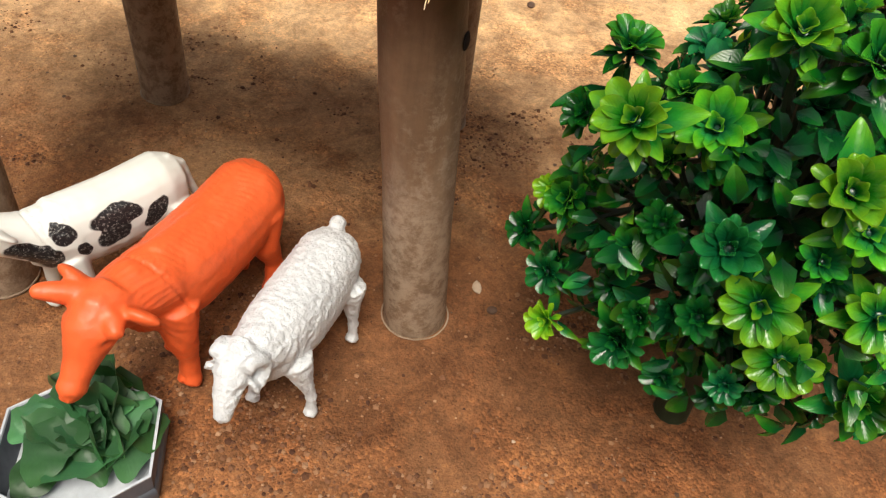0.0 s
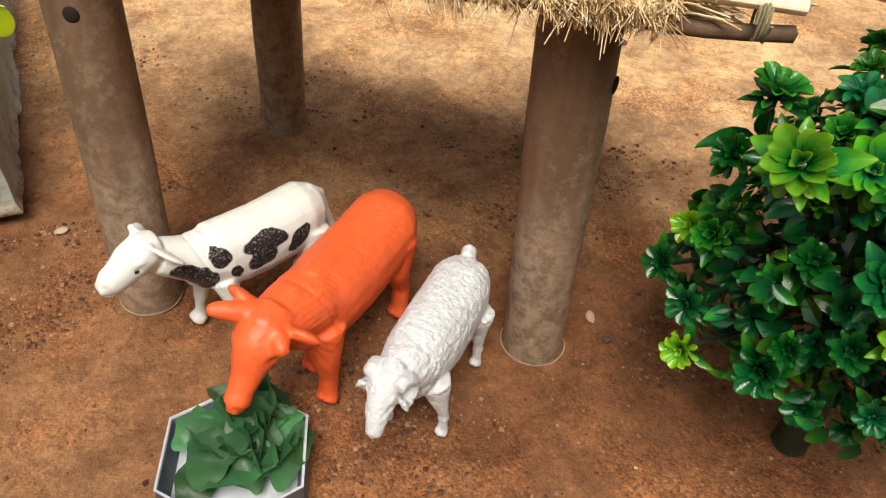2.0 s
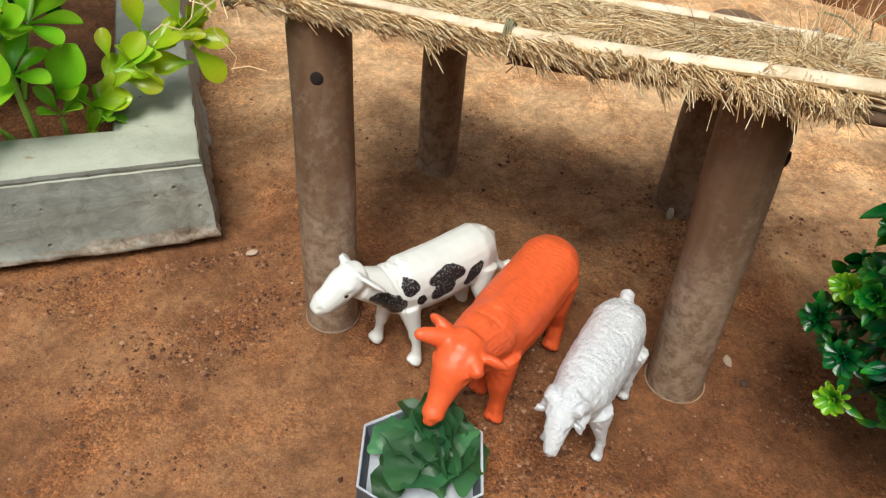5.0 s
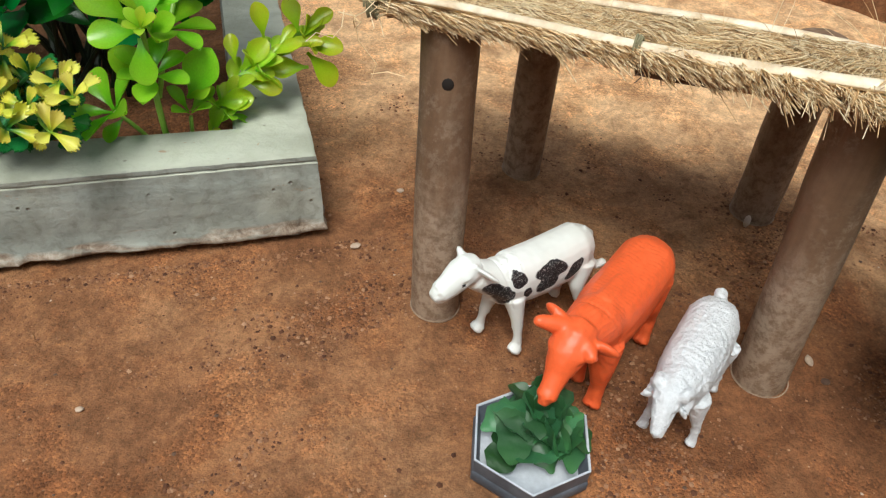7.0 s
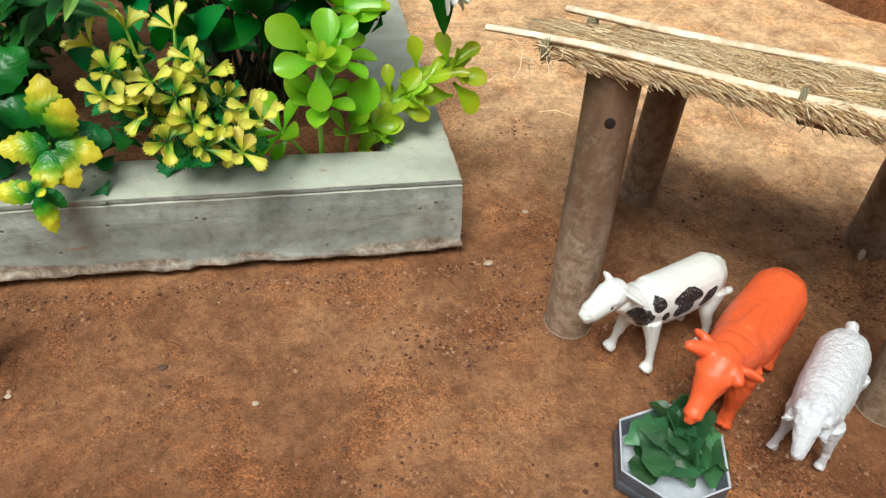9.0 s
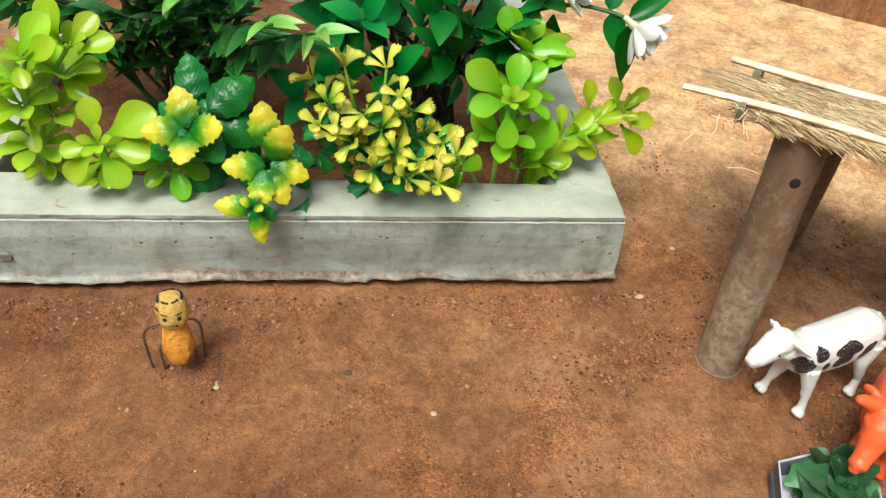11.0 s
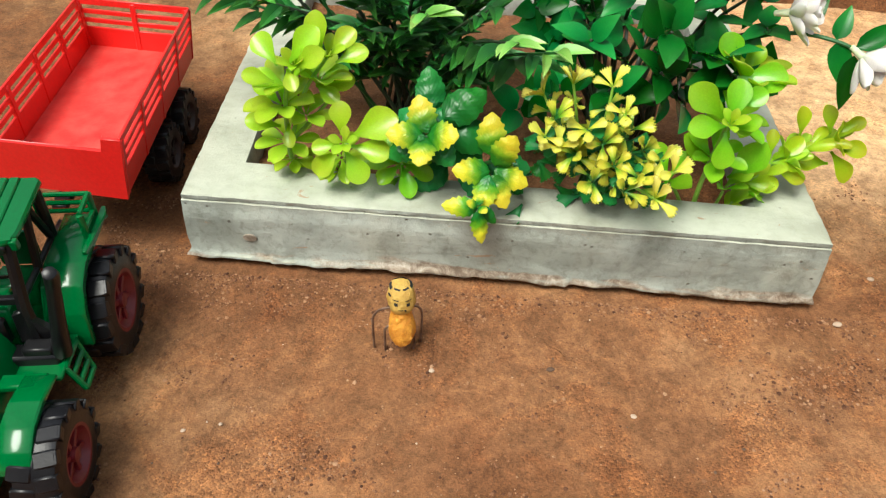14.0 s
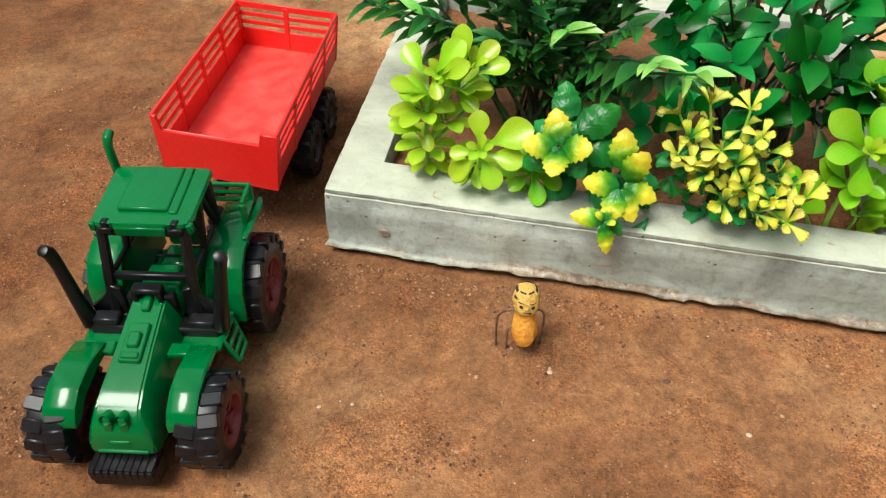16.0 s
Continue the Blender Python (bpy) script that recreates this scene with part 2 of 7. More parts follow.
    h = math_of(nt, "SUBTRACT", math_of(nt, "ADD", math_of(nt, "ADD", math_of(nt, "MULTIPLY", fine, 0.25), math_of(nt, "MULTIPLY", grit_n, 0.8)), math_of(nt, "MULTIPLY", streak, 0.6)), math_of(nt, "MULTIPLY", pore, 0.8))
    bumped(nt, b, h, 0.7, 0.0013)
    return m


def leaf_material(name, base, mid, tip, p=(0.0, 0.4, 0.9), rough=0.33, vein=0.25, vary=0.18, spec=0.5, trans=0.12, rib_depth=-0.35, thin=0.0):
    """Moulded plastic leaf: colour from base to tip, a paler midrib, faint side veins."""
    m, nt, b = shader(name, rough, spec)
    uv = coords(nt, "UV")
    sep = nt.nodes.new("ShaderNodeSeparateXYZ")
    nt.links.new(uv, sep.inputs[0])
    wob = noise_of(nt, uv, 3.5, 3)
    u = math_of(nt, "ADD", sep.outputs["X"], math_of(nt, "MULTIPLY", math_of(nt, "SUBTRACT", wob, 0.5), 0.35))
    c = ramp(nt, u, [(p[0], base), (p[1], mid), (p[2], tip)])
    c = mix(nt, 0.6, c, ramp(nt, noise_of(nt, uv, 22.0, 4), [(0.3, grey(0.82)), (0.7, grey(1.05))]), "MULTIPLY")
    info = nt.nodes.new("ShaderNodeObjectInfo").outputs["Random"]
    hs = nt.nodes.new("ShaderNodeHueSaturation")
    nt.links.new(math_of(nt, "ADD", math_of(nt, "MULTIPLY", info, vary * 2), 1 - vary), hs.inputs["Value"])
    nt.links.new(math_of(nt, "ADD", math_of(nt, "MULTIPLY", info, 0.03), 0.485), hs.inputs["Hue"])
    nt.links.new(c, hs.inputs["Color"])
    nt.links.new(hs.outputs[0], b.inputs["Base Color"])
    across = math_of(nt, "ABSOLUTE", math_of(nt, "SUBTRACT", sep.outputs["Y"], 0.5))
    rib = ramp(nt, across, [(0.0, grey(1.0)), (0.07, grey(0.0))])
    wave = math_of(nt, "SINE", math_of(nt, "MULTIPLY", math_of(nt, "SUBTRACT", sep.outputs["X"], across), 45.0))
    h = math_of(nt, "ADD", math_of(nt, "MULTIPLY", wave, 0.15), math_of(nt, "MULTIPLY", rib, rib_depth))
    bumped(nt, b, h, vein, 0.00025)
    b.inputs["Subsurface Weight"].default_value = trans
    b.inputs["Subsurface Radius"].default_value = (0.0025, 0.004, 0.001)
    b.inputs["Subsurface Scale"].default_value = 1.0
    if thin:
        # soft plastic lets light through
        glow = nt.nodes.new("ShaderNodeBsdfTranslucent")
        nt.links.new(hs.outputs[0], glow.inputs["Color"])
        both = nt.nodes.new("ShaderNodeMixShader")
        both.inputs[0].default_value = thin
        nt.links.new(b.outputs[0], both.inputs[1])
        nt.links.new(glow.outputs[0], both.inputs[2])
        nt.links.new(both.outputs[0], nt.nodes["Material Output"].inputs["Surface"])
    return m


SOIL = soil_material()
SOIL_DARK = soil_material("bank_soil", 0.8, 0.0)
PLANTER_SOIL = soil_material("planter_soil", 0.85, 0.0)
GRAIN = strewn("soil_grain", [(0.0, (0.075, 0.030, 0.016)), (0.35, (0.170, 0.074, 0.036)), (0.70, (0.275, 0.135, 0.068)), (0.93, (0.350, 0.185, 0.096)), (1.0, (0.440, 0.260, 0.150))], 600)
GRAIN_PALE = plain("frayed_fibre", (0.22, 0.15, 0.10), (0.50, 0.38, 0.27), 120, 800, 0.9, 0.4)
PALE_STONE = plain("pale_pebble", (0.46, 0.33, 0.22), (0.66, 0.53, 0.41), 90, 800, 0.8, 0.4)
DARK_STONE = plain("dark_pebble", (0.085, 0.045, 0.028), (0.14, 0.08, 0.05), 90, 800, 0.8, 0.4)
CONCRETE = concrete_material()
PLASTER = plain("grey_plaster", (0.30, 0.27, 0.22), (0.40, 0.36, 0.30), 6, 160, 0.9, 0.3)
STRAW = strewn("dry_straw", [(0.0, (0.330, 0.190, 0.082)), (0.20, (0.620, 0.410, 0.195)), (0.5, (0.860, 0.640, 0.355)), (1.0, (0.970, 0.840, 0.570))], 900, 0.7)
STRAW_TOP = strewn("bleached_straw", [(0.0, (0.280, 0.160, 0.068)), (0.22, (0.590, 0.380, 0.180)), (0.5, (0.880, 0.660, 0.360)), (1.0, (0.980, 0.860, 0.580))], 900, 0.65)
STRAW_DARK = plain("old_straw", (0.26, 0.155, 0.075), (0.56, 0.38, 0.20), 70, 900, 0.85, 0.3)
STICK = plain("peeled_stick", (0.60, 0.45, 0.27), (0.95, 0.85, 0.64), 110, 600, 0.5, 0.3, vary=0.08)
STICK_GREY = plain("weathered_stick", (0.10, 0.07, 0.05), (0.74, 0.66, 0.53), 190, 700, 0.6, 0.3)
STICK_BROWN = plain("brown_bark", (0.07, 0.040, 0.024), (0.19, 0.115, 0.066), 190, 700, 0.8, 0.4)
TWINE = plain("olive_twine", (0.20, 0.19, 0.10), (0.36, 0.33, 0.19), 300, 1500, 0.9, 0.5)
ORANGE = plain("orange_plastic", (0.90, 0.130, 0.034), (0.95, 0.160, 0.046), 40, 420, 0.42, 0.30, 0.0006)
WHITE_WOOL = plain("white_painted_wool", (0.72, 0.755, 0.77), (0.83, 0.86, 0.87), 60, 520, 0.55, 0.9, 0.0014)
GREEN = plain("green_plastic", (0.0, 0.118, 0.026), (0.001, 0.150, 0.035), 30, 700, 0.16, 0.04, 0.0003, spec=0.30, coat=0.15)
BLACK = plain("black_plastic", (0.004, 0.004, 0.005), (0.009, 0.009, 0.010), 60, 700, 0.32, 0.1, 0.0003, spec=0.34)
TYRE = plain("black_rubber_plastic", (0.005, 0.005, 0.007), (0.012, 0.012, 0.014), 90, 600, 0.36, 0.2, 0.0004, spec=0.36)
RIM_SHADED = plain("shaded_rim_plastic", (0.018, 0.010, 0.011), (0.04, 0.018, 0.02), 80, 600, 0.45, 0.1)
RIM = plain("maroon_rim_plastic", (0.15, 0.012, 0.018), (0.20, 0.018, 0.026), 80, 600, 0.4, 0.1)
RED = plain("red_plastic", (0.76, 0.016, 0.014), (0.84, 0.026, 0.022), 24, 500, 0.36, 0.06, 0.0003)
RED_FLOOR = plain("scuffed_red_plastic", (0.68, 0.028, 0.024), (0.80, 0.085, 0.068), 85, 520, 0.42, 0.2, 0.0005)
TIN = plain("grey_tray_plastic", (0.42, 0.47, 0.52), (0.66, 0.70, 0.74), 55, 500, 0.42, 0.2)
TIN_SIDE = plain("dark_grey_tray_side", (0.05, 0.06, 0.075), (0.15, 0.17, 0.20), 75, 600, 0.5, 0.2)
CUT_LEAF = leaf_material("fresh_cut_leaf", (0.026, 0.105, 0.030), (0.026, 0.100, 0.034), (0.048, 0.165, 0.052), rough=0.42, vein=0.12, vary=0.6, spec=0.35)
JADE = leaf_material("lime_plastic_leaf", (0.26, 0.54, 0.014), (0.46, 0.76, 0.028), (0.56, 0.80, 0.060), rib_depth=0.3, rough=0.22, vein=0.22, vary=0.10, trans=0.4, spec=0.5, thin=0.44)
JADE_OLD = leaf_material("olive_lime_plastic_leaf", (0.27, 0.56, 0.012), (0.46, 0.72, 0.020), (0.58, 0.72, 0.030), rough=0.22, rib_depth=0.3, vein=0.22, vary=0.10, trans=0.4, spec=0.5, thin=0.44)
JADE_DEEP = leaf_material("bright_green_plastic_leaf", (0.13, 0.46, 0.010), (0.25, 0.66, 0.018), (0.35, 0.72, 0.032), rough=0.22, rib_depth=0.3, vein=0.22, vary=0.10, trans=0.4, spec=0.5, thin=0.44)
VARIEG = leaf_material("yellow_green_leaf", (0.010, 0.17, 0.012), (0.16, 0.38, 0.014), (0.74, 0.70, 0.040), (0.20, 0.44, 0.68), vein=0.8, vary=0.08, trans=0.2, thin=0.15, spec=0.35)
DEEP = leaf_material("deep_green_crinkled_leaf", (0.006, 0.11, 0.025), (0.009, 0.14, 0.028), (0.018, 0.20, 0.035), vein=0.7, spec=0.3)
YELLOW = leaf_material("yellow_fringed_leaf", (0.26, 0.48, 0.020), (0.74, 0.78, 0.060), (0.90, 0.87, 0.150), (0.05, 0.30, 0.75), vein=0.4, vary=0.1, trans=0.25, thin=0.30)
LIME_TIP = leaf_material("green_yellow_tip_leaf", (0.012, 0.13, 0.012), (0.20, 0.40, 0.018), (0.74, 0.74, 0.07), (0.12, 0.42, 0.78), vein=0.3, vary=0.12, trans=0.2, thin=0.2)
BAMBOO = leaf_material("narrow_dark_leaf", (0.008, 0.060, 0.010), (0.011, 0.085, 0.014), (0.03, 0.16, 0.02), vein=0.3, vary=0.45, spec=0.25, rough=0.4)
BAMBOO_TIP = leaf_material("pale_young_leaf", (0.10, 0.34, 0.04), (0.16, 0.42, 0.07), (0.30, 0.56, 0.12), vein=0.3, vary=0.2)
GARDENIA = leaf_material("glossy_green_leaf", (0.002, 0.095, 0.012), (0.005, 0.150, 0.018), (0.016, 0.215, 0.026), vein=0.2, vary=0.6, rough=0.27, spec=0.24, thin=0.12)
# dark green leaves, deepened further to carry the shade inside the crown
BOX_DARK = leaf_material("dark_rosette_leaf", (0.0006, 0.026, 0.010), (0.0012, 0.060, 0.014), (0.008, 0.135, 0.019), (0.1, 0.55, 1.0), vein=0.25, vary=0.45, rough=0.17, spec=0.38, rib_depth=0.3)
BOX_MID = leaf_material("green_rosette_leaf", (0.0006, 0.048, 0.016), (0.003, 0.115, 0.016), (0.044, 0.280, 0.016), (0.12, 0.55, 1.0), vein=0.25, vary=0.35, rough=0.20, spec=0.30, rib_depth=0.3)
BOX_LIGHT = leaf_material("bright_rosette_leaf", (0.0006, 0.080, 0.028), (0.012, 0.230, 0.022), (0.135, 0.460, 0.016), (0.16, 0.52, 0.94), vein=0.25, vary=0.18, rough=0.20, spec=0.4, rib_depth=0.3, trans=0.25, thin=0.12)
BOX_LIME = leaf_material("lime_rosette_leaf", (0.02, 0.16, 0.012), (0.10, 0.34, 0.010), (0.26, 0.48, 0.015), (0.1, 0.5, 0.95), vein=0.25, vary=0.15, rough=0.26, trans=0.25)
STEM_GREEN = plain("green_plastic_stem", (0.012, 0.10, 0.022), (0.02, 0.15, 0.03), 80, 600, 0.4, 0.1)
STEM_LIME = plain("lime_plastic_stem", (0.22, 0.46, 0.05), (0.32, 0.58, 0.07), 80, 600, 0.4, 0.1)
STEM_DARK = plain("dark_plastic_trunk", (0.012, 0.022, 0.012), (0.03, 0.05, 0.022), 80, 600, 0.5, 0.3)
PETAL = leaf_material("ivory_petal", (0.60, 0.66, 0.44), (0.72, 0.72, 0.62), (0.76, 0.75, 0.67), vein=0.15, vary=0.04, rough=0.5, trans=0.2)
ROOT = plain("pale_root", (0.62, 0.58, 0.48), (0.74, 0.70, 0.60), 90, 700, 0.8, 0.3)


def post_material():
    m, nt, b = shader("worn_brown_tube", 0.55, 0.4)
    co = coords(nt)
    mp = nt.nodes.new("ShaderNodeMapping")
    mp.inputs["Scale"].default_value = (1.0, 1.0, 0.12)
    nt.links.new(co, mp.inputs["Vector"])
    grain = noise_of(nt, mp.outputs[0], 260.0, 5, 0.65)
    blot = noise_of(nt, mp.outputs[0], 110.0, 6, 0.65, 0.3)
    c = ramp(nt, blot, [(0.30, (0.205, 0.124, 0.072)), (0.54, (0.245, 0.152, 0.090)), (0.78, (0.30, 0.205, 0.132))])
    c = mix(nt, 0.6, c, ramp(nt, grain, [(0.3, grey(0.7)), (0.65, grey(1.08))]), "MULTIPLY")
    scuff = noise_of(nt, co, 190.0, 6, 0.72, 0.3)
    c = mix(nt, 0.8, c, ramp(nt, scuff, [(0.34, grey(0.86)), (0.5, grey(1.0)), (0.66, (1.14, 1.14, 1.13))]), "MULTIPLY")
    worn = math_of(nt, "MULTIPLY", ramp(nt, noise_of(nt, co, 30.0, 3), [(0.42, grey(0.0)), (0.62, grey(1.0))]), ramp(nt, noise_of(nt, co, 260.0, 7, 0.80), [(0.50, grey(0.0)), (0.60, grey(0.42))]))
    c = mix(nt, worn, c, (0.52, 0.43, 0.33))
    sep = nt.nodes.new("ShaderNodeSeparateXYZ")
    nt.links.new(co, sep.inputs[0])
    rise = math_of(nt, "ADD", sep.outputs["Z"], math_of(nt, "MULTIPLY", math_of(nt, "SUBTRACT", noise_of(nt, co, 42.0, 6, 0.7, 0.5), 0.5), 0.10))
    splash = math_of(nt, "MULTIPLY", ramp(nt, math_of(nt, "MULTIPLY", rise, 10.0), [(0.36, grey(1.0)), (0.74, grey(0.0))]), ramp(nt, noise_of(nt, co, 210.0, 6, 0.75), [(0.40, grey(0.15)), (0.58, grey(1.0))]))
    c = mix(nt, 1.0, c, (0.74, 0.72, 0.70), "MULTIPLY")
    c = mix(nt, math_of(nt, "MULTIPLY", splash, 0.62), c, (0.47, 0.365, 0.265))
    nt.links.new(c, b.inputs["Base Color"])
    bumped(nt, b, math_of(nt, "ADD", math_of(nt, "ADD", grain, blot), math_of(nt, "ADD", scuff, math_of(nt, "MULTIPLY", splash, 0.5))), 0.45, 0.0008)
    return m


POST = post_material()
HOLE = plain("dark_bore", (0.012, 0.008, 0.006), (0.02, 0.014, 0.01), 90, 600, 0.9, 0.1)
INK = plain("black_ink", (0.010, 0.010, 0.011), (0.02, 0.02, 0.02), 200, 900, 0.7, 0.1)


def cow_material():
    """Off-white plastic, with rubbed black stamped patches at their places on the flank."""
    m, nt, b = shader("off_white_stamped_plastic", 0.4, 0.45)
    co = coords(nt)
    c = ramp(nt, noise_of(nt, co, 60, 3), [(0.3, (0.70, 0.73, 0.68)), (0.7, (0.80, 0.83, 0.79))])
    wob = nt.nodes.new("ShaderNodeTexNoise")
    wob.inputs["Scale"].default_value = 190.0
    nt.links.new(co, wob.inputs["Vector"])
    v = nt.nodes.new("ShaderNodeVectorMath")
    v.operation = "MULTIPLY_ADD"
    v.inputs[1].default_value = (0.0028, 0.0028, 0.0028)
    nt.links.new(wob.outputs["Color"], v.inputs[0])
    nt.links.new(co, v.inputs[2])
    total = None
    # centre x, z, half sizes and tilt in degrees of each stamped patch on the flank
    for x, z, a, d, tilt in COW_PATCHES:
        mp = nt.nodes.new("ShaderNodeMapping")
        mp.vector_type = "TEXTURE"
        mp.inputs["Location"].default_value = (x + 0.0014, 0, z + 0.0014)
        mp.inputs["Rotation"].default_value = (0, -radians(tilt), 0)
        mp.inputs["Scale"].default_value = (a, 1.0, d)
        nt.links.new(v.outputs[0], mp.inputs["Vector"])
        ln = nt.nodes.new("ShaderNodeVectorMath")
        ln.operation = "LENGTH"
        nt.links.new(mp.outputs[0], ln.inputs[0])
        f = ramp(nt, ln.outputs["Value"], [(0.92, grey(1.0)), (1.0, grey(0.0))])
        total = f if total is None else math_of(nt, "MAXIMUM", total, f)
    rub = ramp(nt, noise_of(nt, co, 1100, 4, 0.8), [(0.54, grey(1.0)), (0.64, grey(0.5))])
    # the stamp reached the flanks, not the spine
    sep = nt.nodes.new("ShaderNodeSeparateXYZ")
    nt.links.new(co, sep.inputs[0])
    side = ramp(nt, math_of(nt, "MULTIPLY", sep.outputs["Y"], 100.0), [(0.30, grey(0.0)), (0.42, grey(1.0))])
    c = mix(nt, math_of(nt, "MULTIPLY", math_of(nt, "MULTIPLY", total, rub), side), c, (0.012, 0.012, 0.014))
    nt.links.new(c, b.inputs["Base Color"])
    b.inputs["Subsurface Weight"].default_value = 0.0
    b.inputs["Subsurface Radius"].default_value = (0.003, 0.0025, 0.002)
    b.inputs["Subsurface Scale"].default_value = 1.0
    bumped(nt, b, noise_of(nt, co, 350, 3), 0.12, 0.0005)
    return m


COW_PATCHES = [(0.0258, 0.0352, 0.0070, 0.0034, 28), (0.0224, 0.0304, 0.0042, 0.0050, 10), (0.0166, 0.0376, 0.0037, 0.0036, 0), (0.0130, 0.0306, 0.0018, 0.0029, -30), (0.0022, 0.0364, 0.0084, 0.0036, 4), (0.0040, 0.0320, 0.0058, 0.0042, -14), (-0.0096, 0.0324, 0.0056, 0.0031, -44)]
COW = cow_material()
PEANUT = plain("orange_peanut_shell", (0.76, 0.26, 0.022), (0.92, 0.44, 0.055), 260, 420, 0.5, 1.0, 0.002)
PEANUT_HEAD = plain("yellow_peanut_shell", (0.62, 0.36, 0.07), (0.82, 0.54, 0.13), 170, 420, 0.5, 1.0, 0.0018)
WIRE = plain("rusty_wire", (0.13, 0.075, 0.05), (0.28, 0.19, 0.14), 200, 900, 0.5, 0.2, metallic=0.5)


# ---- building helpers ----
def mesh_of(name, bm, mats, smooth=True):
    me = bpy.data.meshes.new(name)
    bmesh.ops.recalc_face_normals(bm, faces=bm.faces[:])
    bm.to_mesh(me)
    bm.free()
    for m in mats if isinstance(mats, (list, tuple)) else [mats]:
        me.materials.append(m)
    if smooth:
        me.shade_smooth()
        me.set_sharp_from_angle(angle=radians(40))
    return me


def thing(name, m, label, category, group="", kind=""):
    ob = new(name)
    ob.empty_display_size = 0.01
    ob.matrix_basis = m
    return tagged(ob, label, category, group, kind)


def part(name, bm, material, parent, label=""):
    """One mesh under a thing or a part, in its parent's own frame."""
    ob = new(name, mesh_of(name, bm, material))
    ob.parent = parent
    return tagged(ob, label)


def solid(name, bm, material, m, label, category, group="", kind=""):
    """A thing that is a single mesh."""
    ob = new(name, mesh_of(name, bm, material))
    ob.matrix_basis = m
    return tagged(ob, label, category, group, kind)


def shared(name, me, parent, m, label=""):
    """A part on mesh data that alike parts share; m is its pose in the parent's frame."""
    ob = new(name, me)
    ob.parent = parent
    ob.matrix_basis = m
    return tagged(ob, label)


def V(*a):
    return Vector(a)


def tube(bm, pts, radii, seg=10, caps=True, mat=0, flat=1.0):
    """A tapered tube through pts, with rounded ends."""
    pts = [Vector(p) for p in pts]
    if not isinstance(radii, (list, tuple)):
        radii = [radii] * len(pts)
    rings, ref = [], None
    for i, p in enumerate(pts):
        d = (pts[min(i + 1, len(pts) - 1)] - pts[max(i - 1, 0)]).normalized()
        if ref is None:
            ref = d.orthogonal().normalized() if abs(d.z) > 0.9 else d.cross(V(0, 0, 1)).normalized()
        ref = (ref - d * ref.dot(d)).normalized()
        up = d.cross(ref)
        rings.append([bm.verts.new(p + (ref * math.cos(a) + up * math.sin(a) * flat) * radii[i]) for a in (2 * math.pi * k / seg for k in range(seg))])
    faces = []
    for a, b in zip(rings, rings[1:]):
        for k in range(seg):
            faces.append(bm.faces.new((a[k], a[(k + 1) % seg], b[(k + 1) % seg], b[k])))
    if caps:
        for ring, p, q, r in ((rings[0], pts[0], pts[1], radii[0]), (rings[-1], pts[-1], pts[-2], radii[-1])):
            tip = bm.verts.new(p + (p - q).normalized() * r * 0.45)
            for k in range(seg):
                faces.append(bm.faces.new((ring[k], ring[(k + 1) % seg], tip)))
    for f in faces:
        f.material_index = mat
    return faces


def loft(bm, rings, seg=16, power=2.3):
    """Superellipse rings (centre, half width in y, half height in z, lean) strung along x and closed."""
    loops = []
    for c, hw, hh, lean in rings:
        loop = []
        for k in range(seg):
            a = 2 * math.pi * k / seg
            ca, sa = math.cos(a), math.sin(a)
            y = hw * math.copysign(abs(ca) ** (2 / power), ca)
            z = hh * math.copysign(abs(sa) ** (2 / power), sa)
            loop.append(bm.verts.new((c[0] + z * lean, c[1] + y, c[2] + z)))
        loops.append(loop)
    for a, b in zip(loops, loops[1:]):
        for k in range(seg):
            bm.faces.new((a[k], a[(k + 1) % seg], b[(k + 1) % seg], b[k]))
    bm.faces.new(loops[0])
    bm.faces.new(loops[-1])


def box(bm, lo, hi, bevel=0.0, m=None, mat=0, seg=1):
    lo, hi = Vector(lo), Vector(hi)
    made = bmesh.ops.create_cube(bm, size=1.0, matrix=Matrix.LocRotScale((lo + hi) / 2, None, hi - lo))["verts"]
    faces = list({f for v in made for f in v.link_faces})
    if bevel:
        edges = list({e for v in made for e in v.link_edges})
        got = bmesh.ops.bevel(bm, geom=edges, offset=bevel, segments=seg, profile=0.5, affect="EDGES")
        faces = list({f for f in got["faces"]} | {f for f in faces if f.is_valid})
        made = list({v for f in faces for v in f.verts})
    for f in faces:
        f.material_index = mat
    if m is not None:
        bmesh.ops.transform(bm, matrix=m, verts=made)
    return made


def plate(bm, outline, z0, z1, bevel=0.0, m=None):
    """A flat outline (x, y) given thickness from z0 to z1."""
    low = [bm.verts.new((x, y, z0)) for x, y in outline]
    high = [bm.verts.new((x, y, z1)) for x, y in outline]
    n = len(outline)
    fs = [bm.faces.new(low[::-1]), bm.faces.new(high)]
    fs += [bm.faces.new((low[i], low[(i + 1) % n], high[(i + 1) % n], high[i])) for i in range(n)]
    vs = low + high
    if bevel:
        got = bmesh.ops.bevel(bm, geom=list({e for f in fs for e in f.edges}), offset=bevel, segments=1, affect="EDGES")
        vs = list({v for f in got["faces"] for v in f.verts} | {v for v in vs if v.is_valid})
    if m is not None:
        bmesh.ops.transform(bm, matrix=m, verts=vs)
    return vs


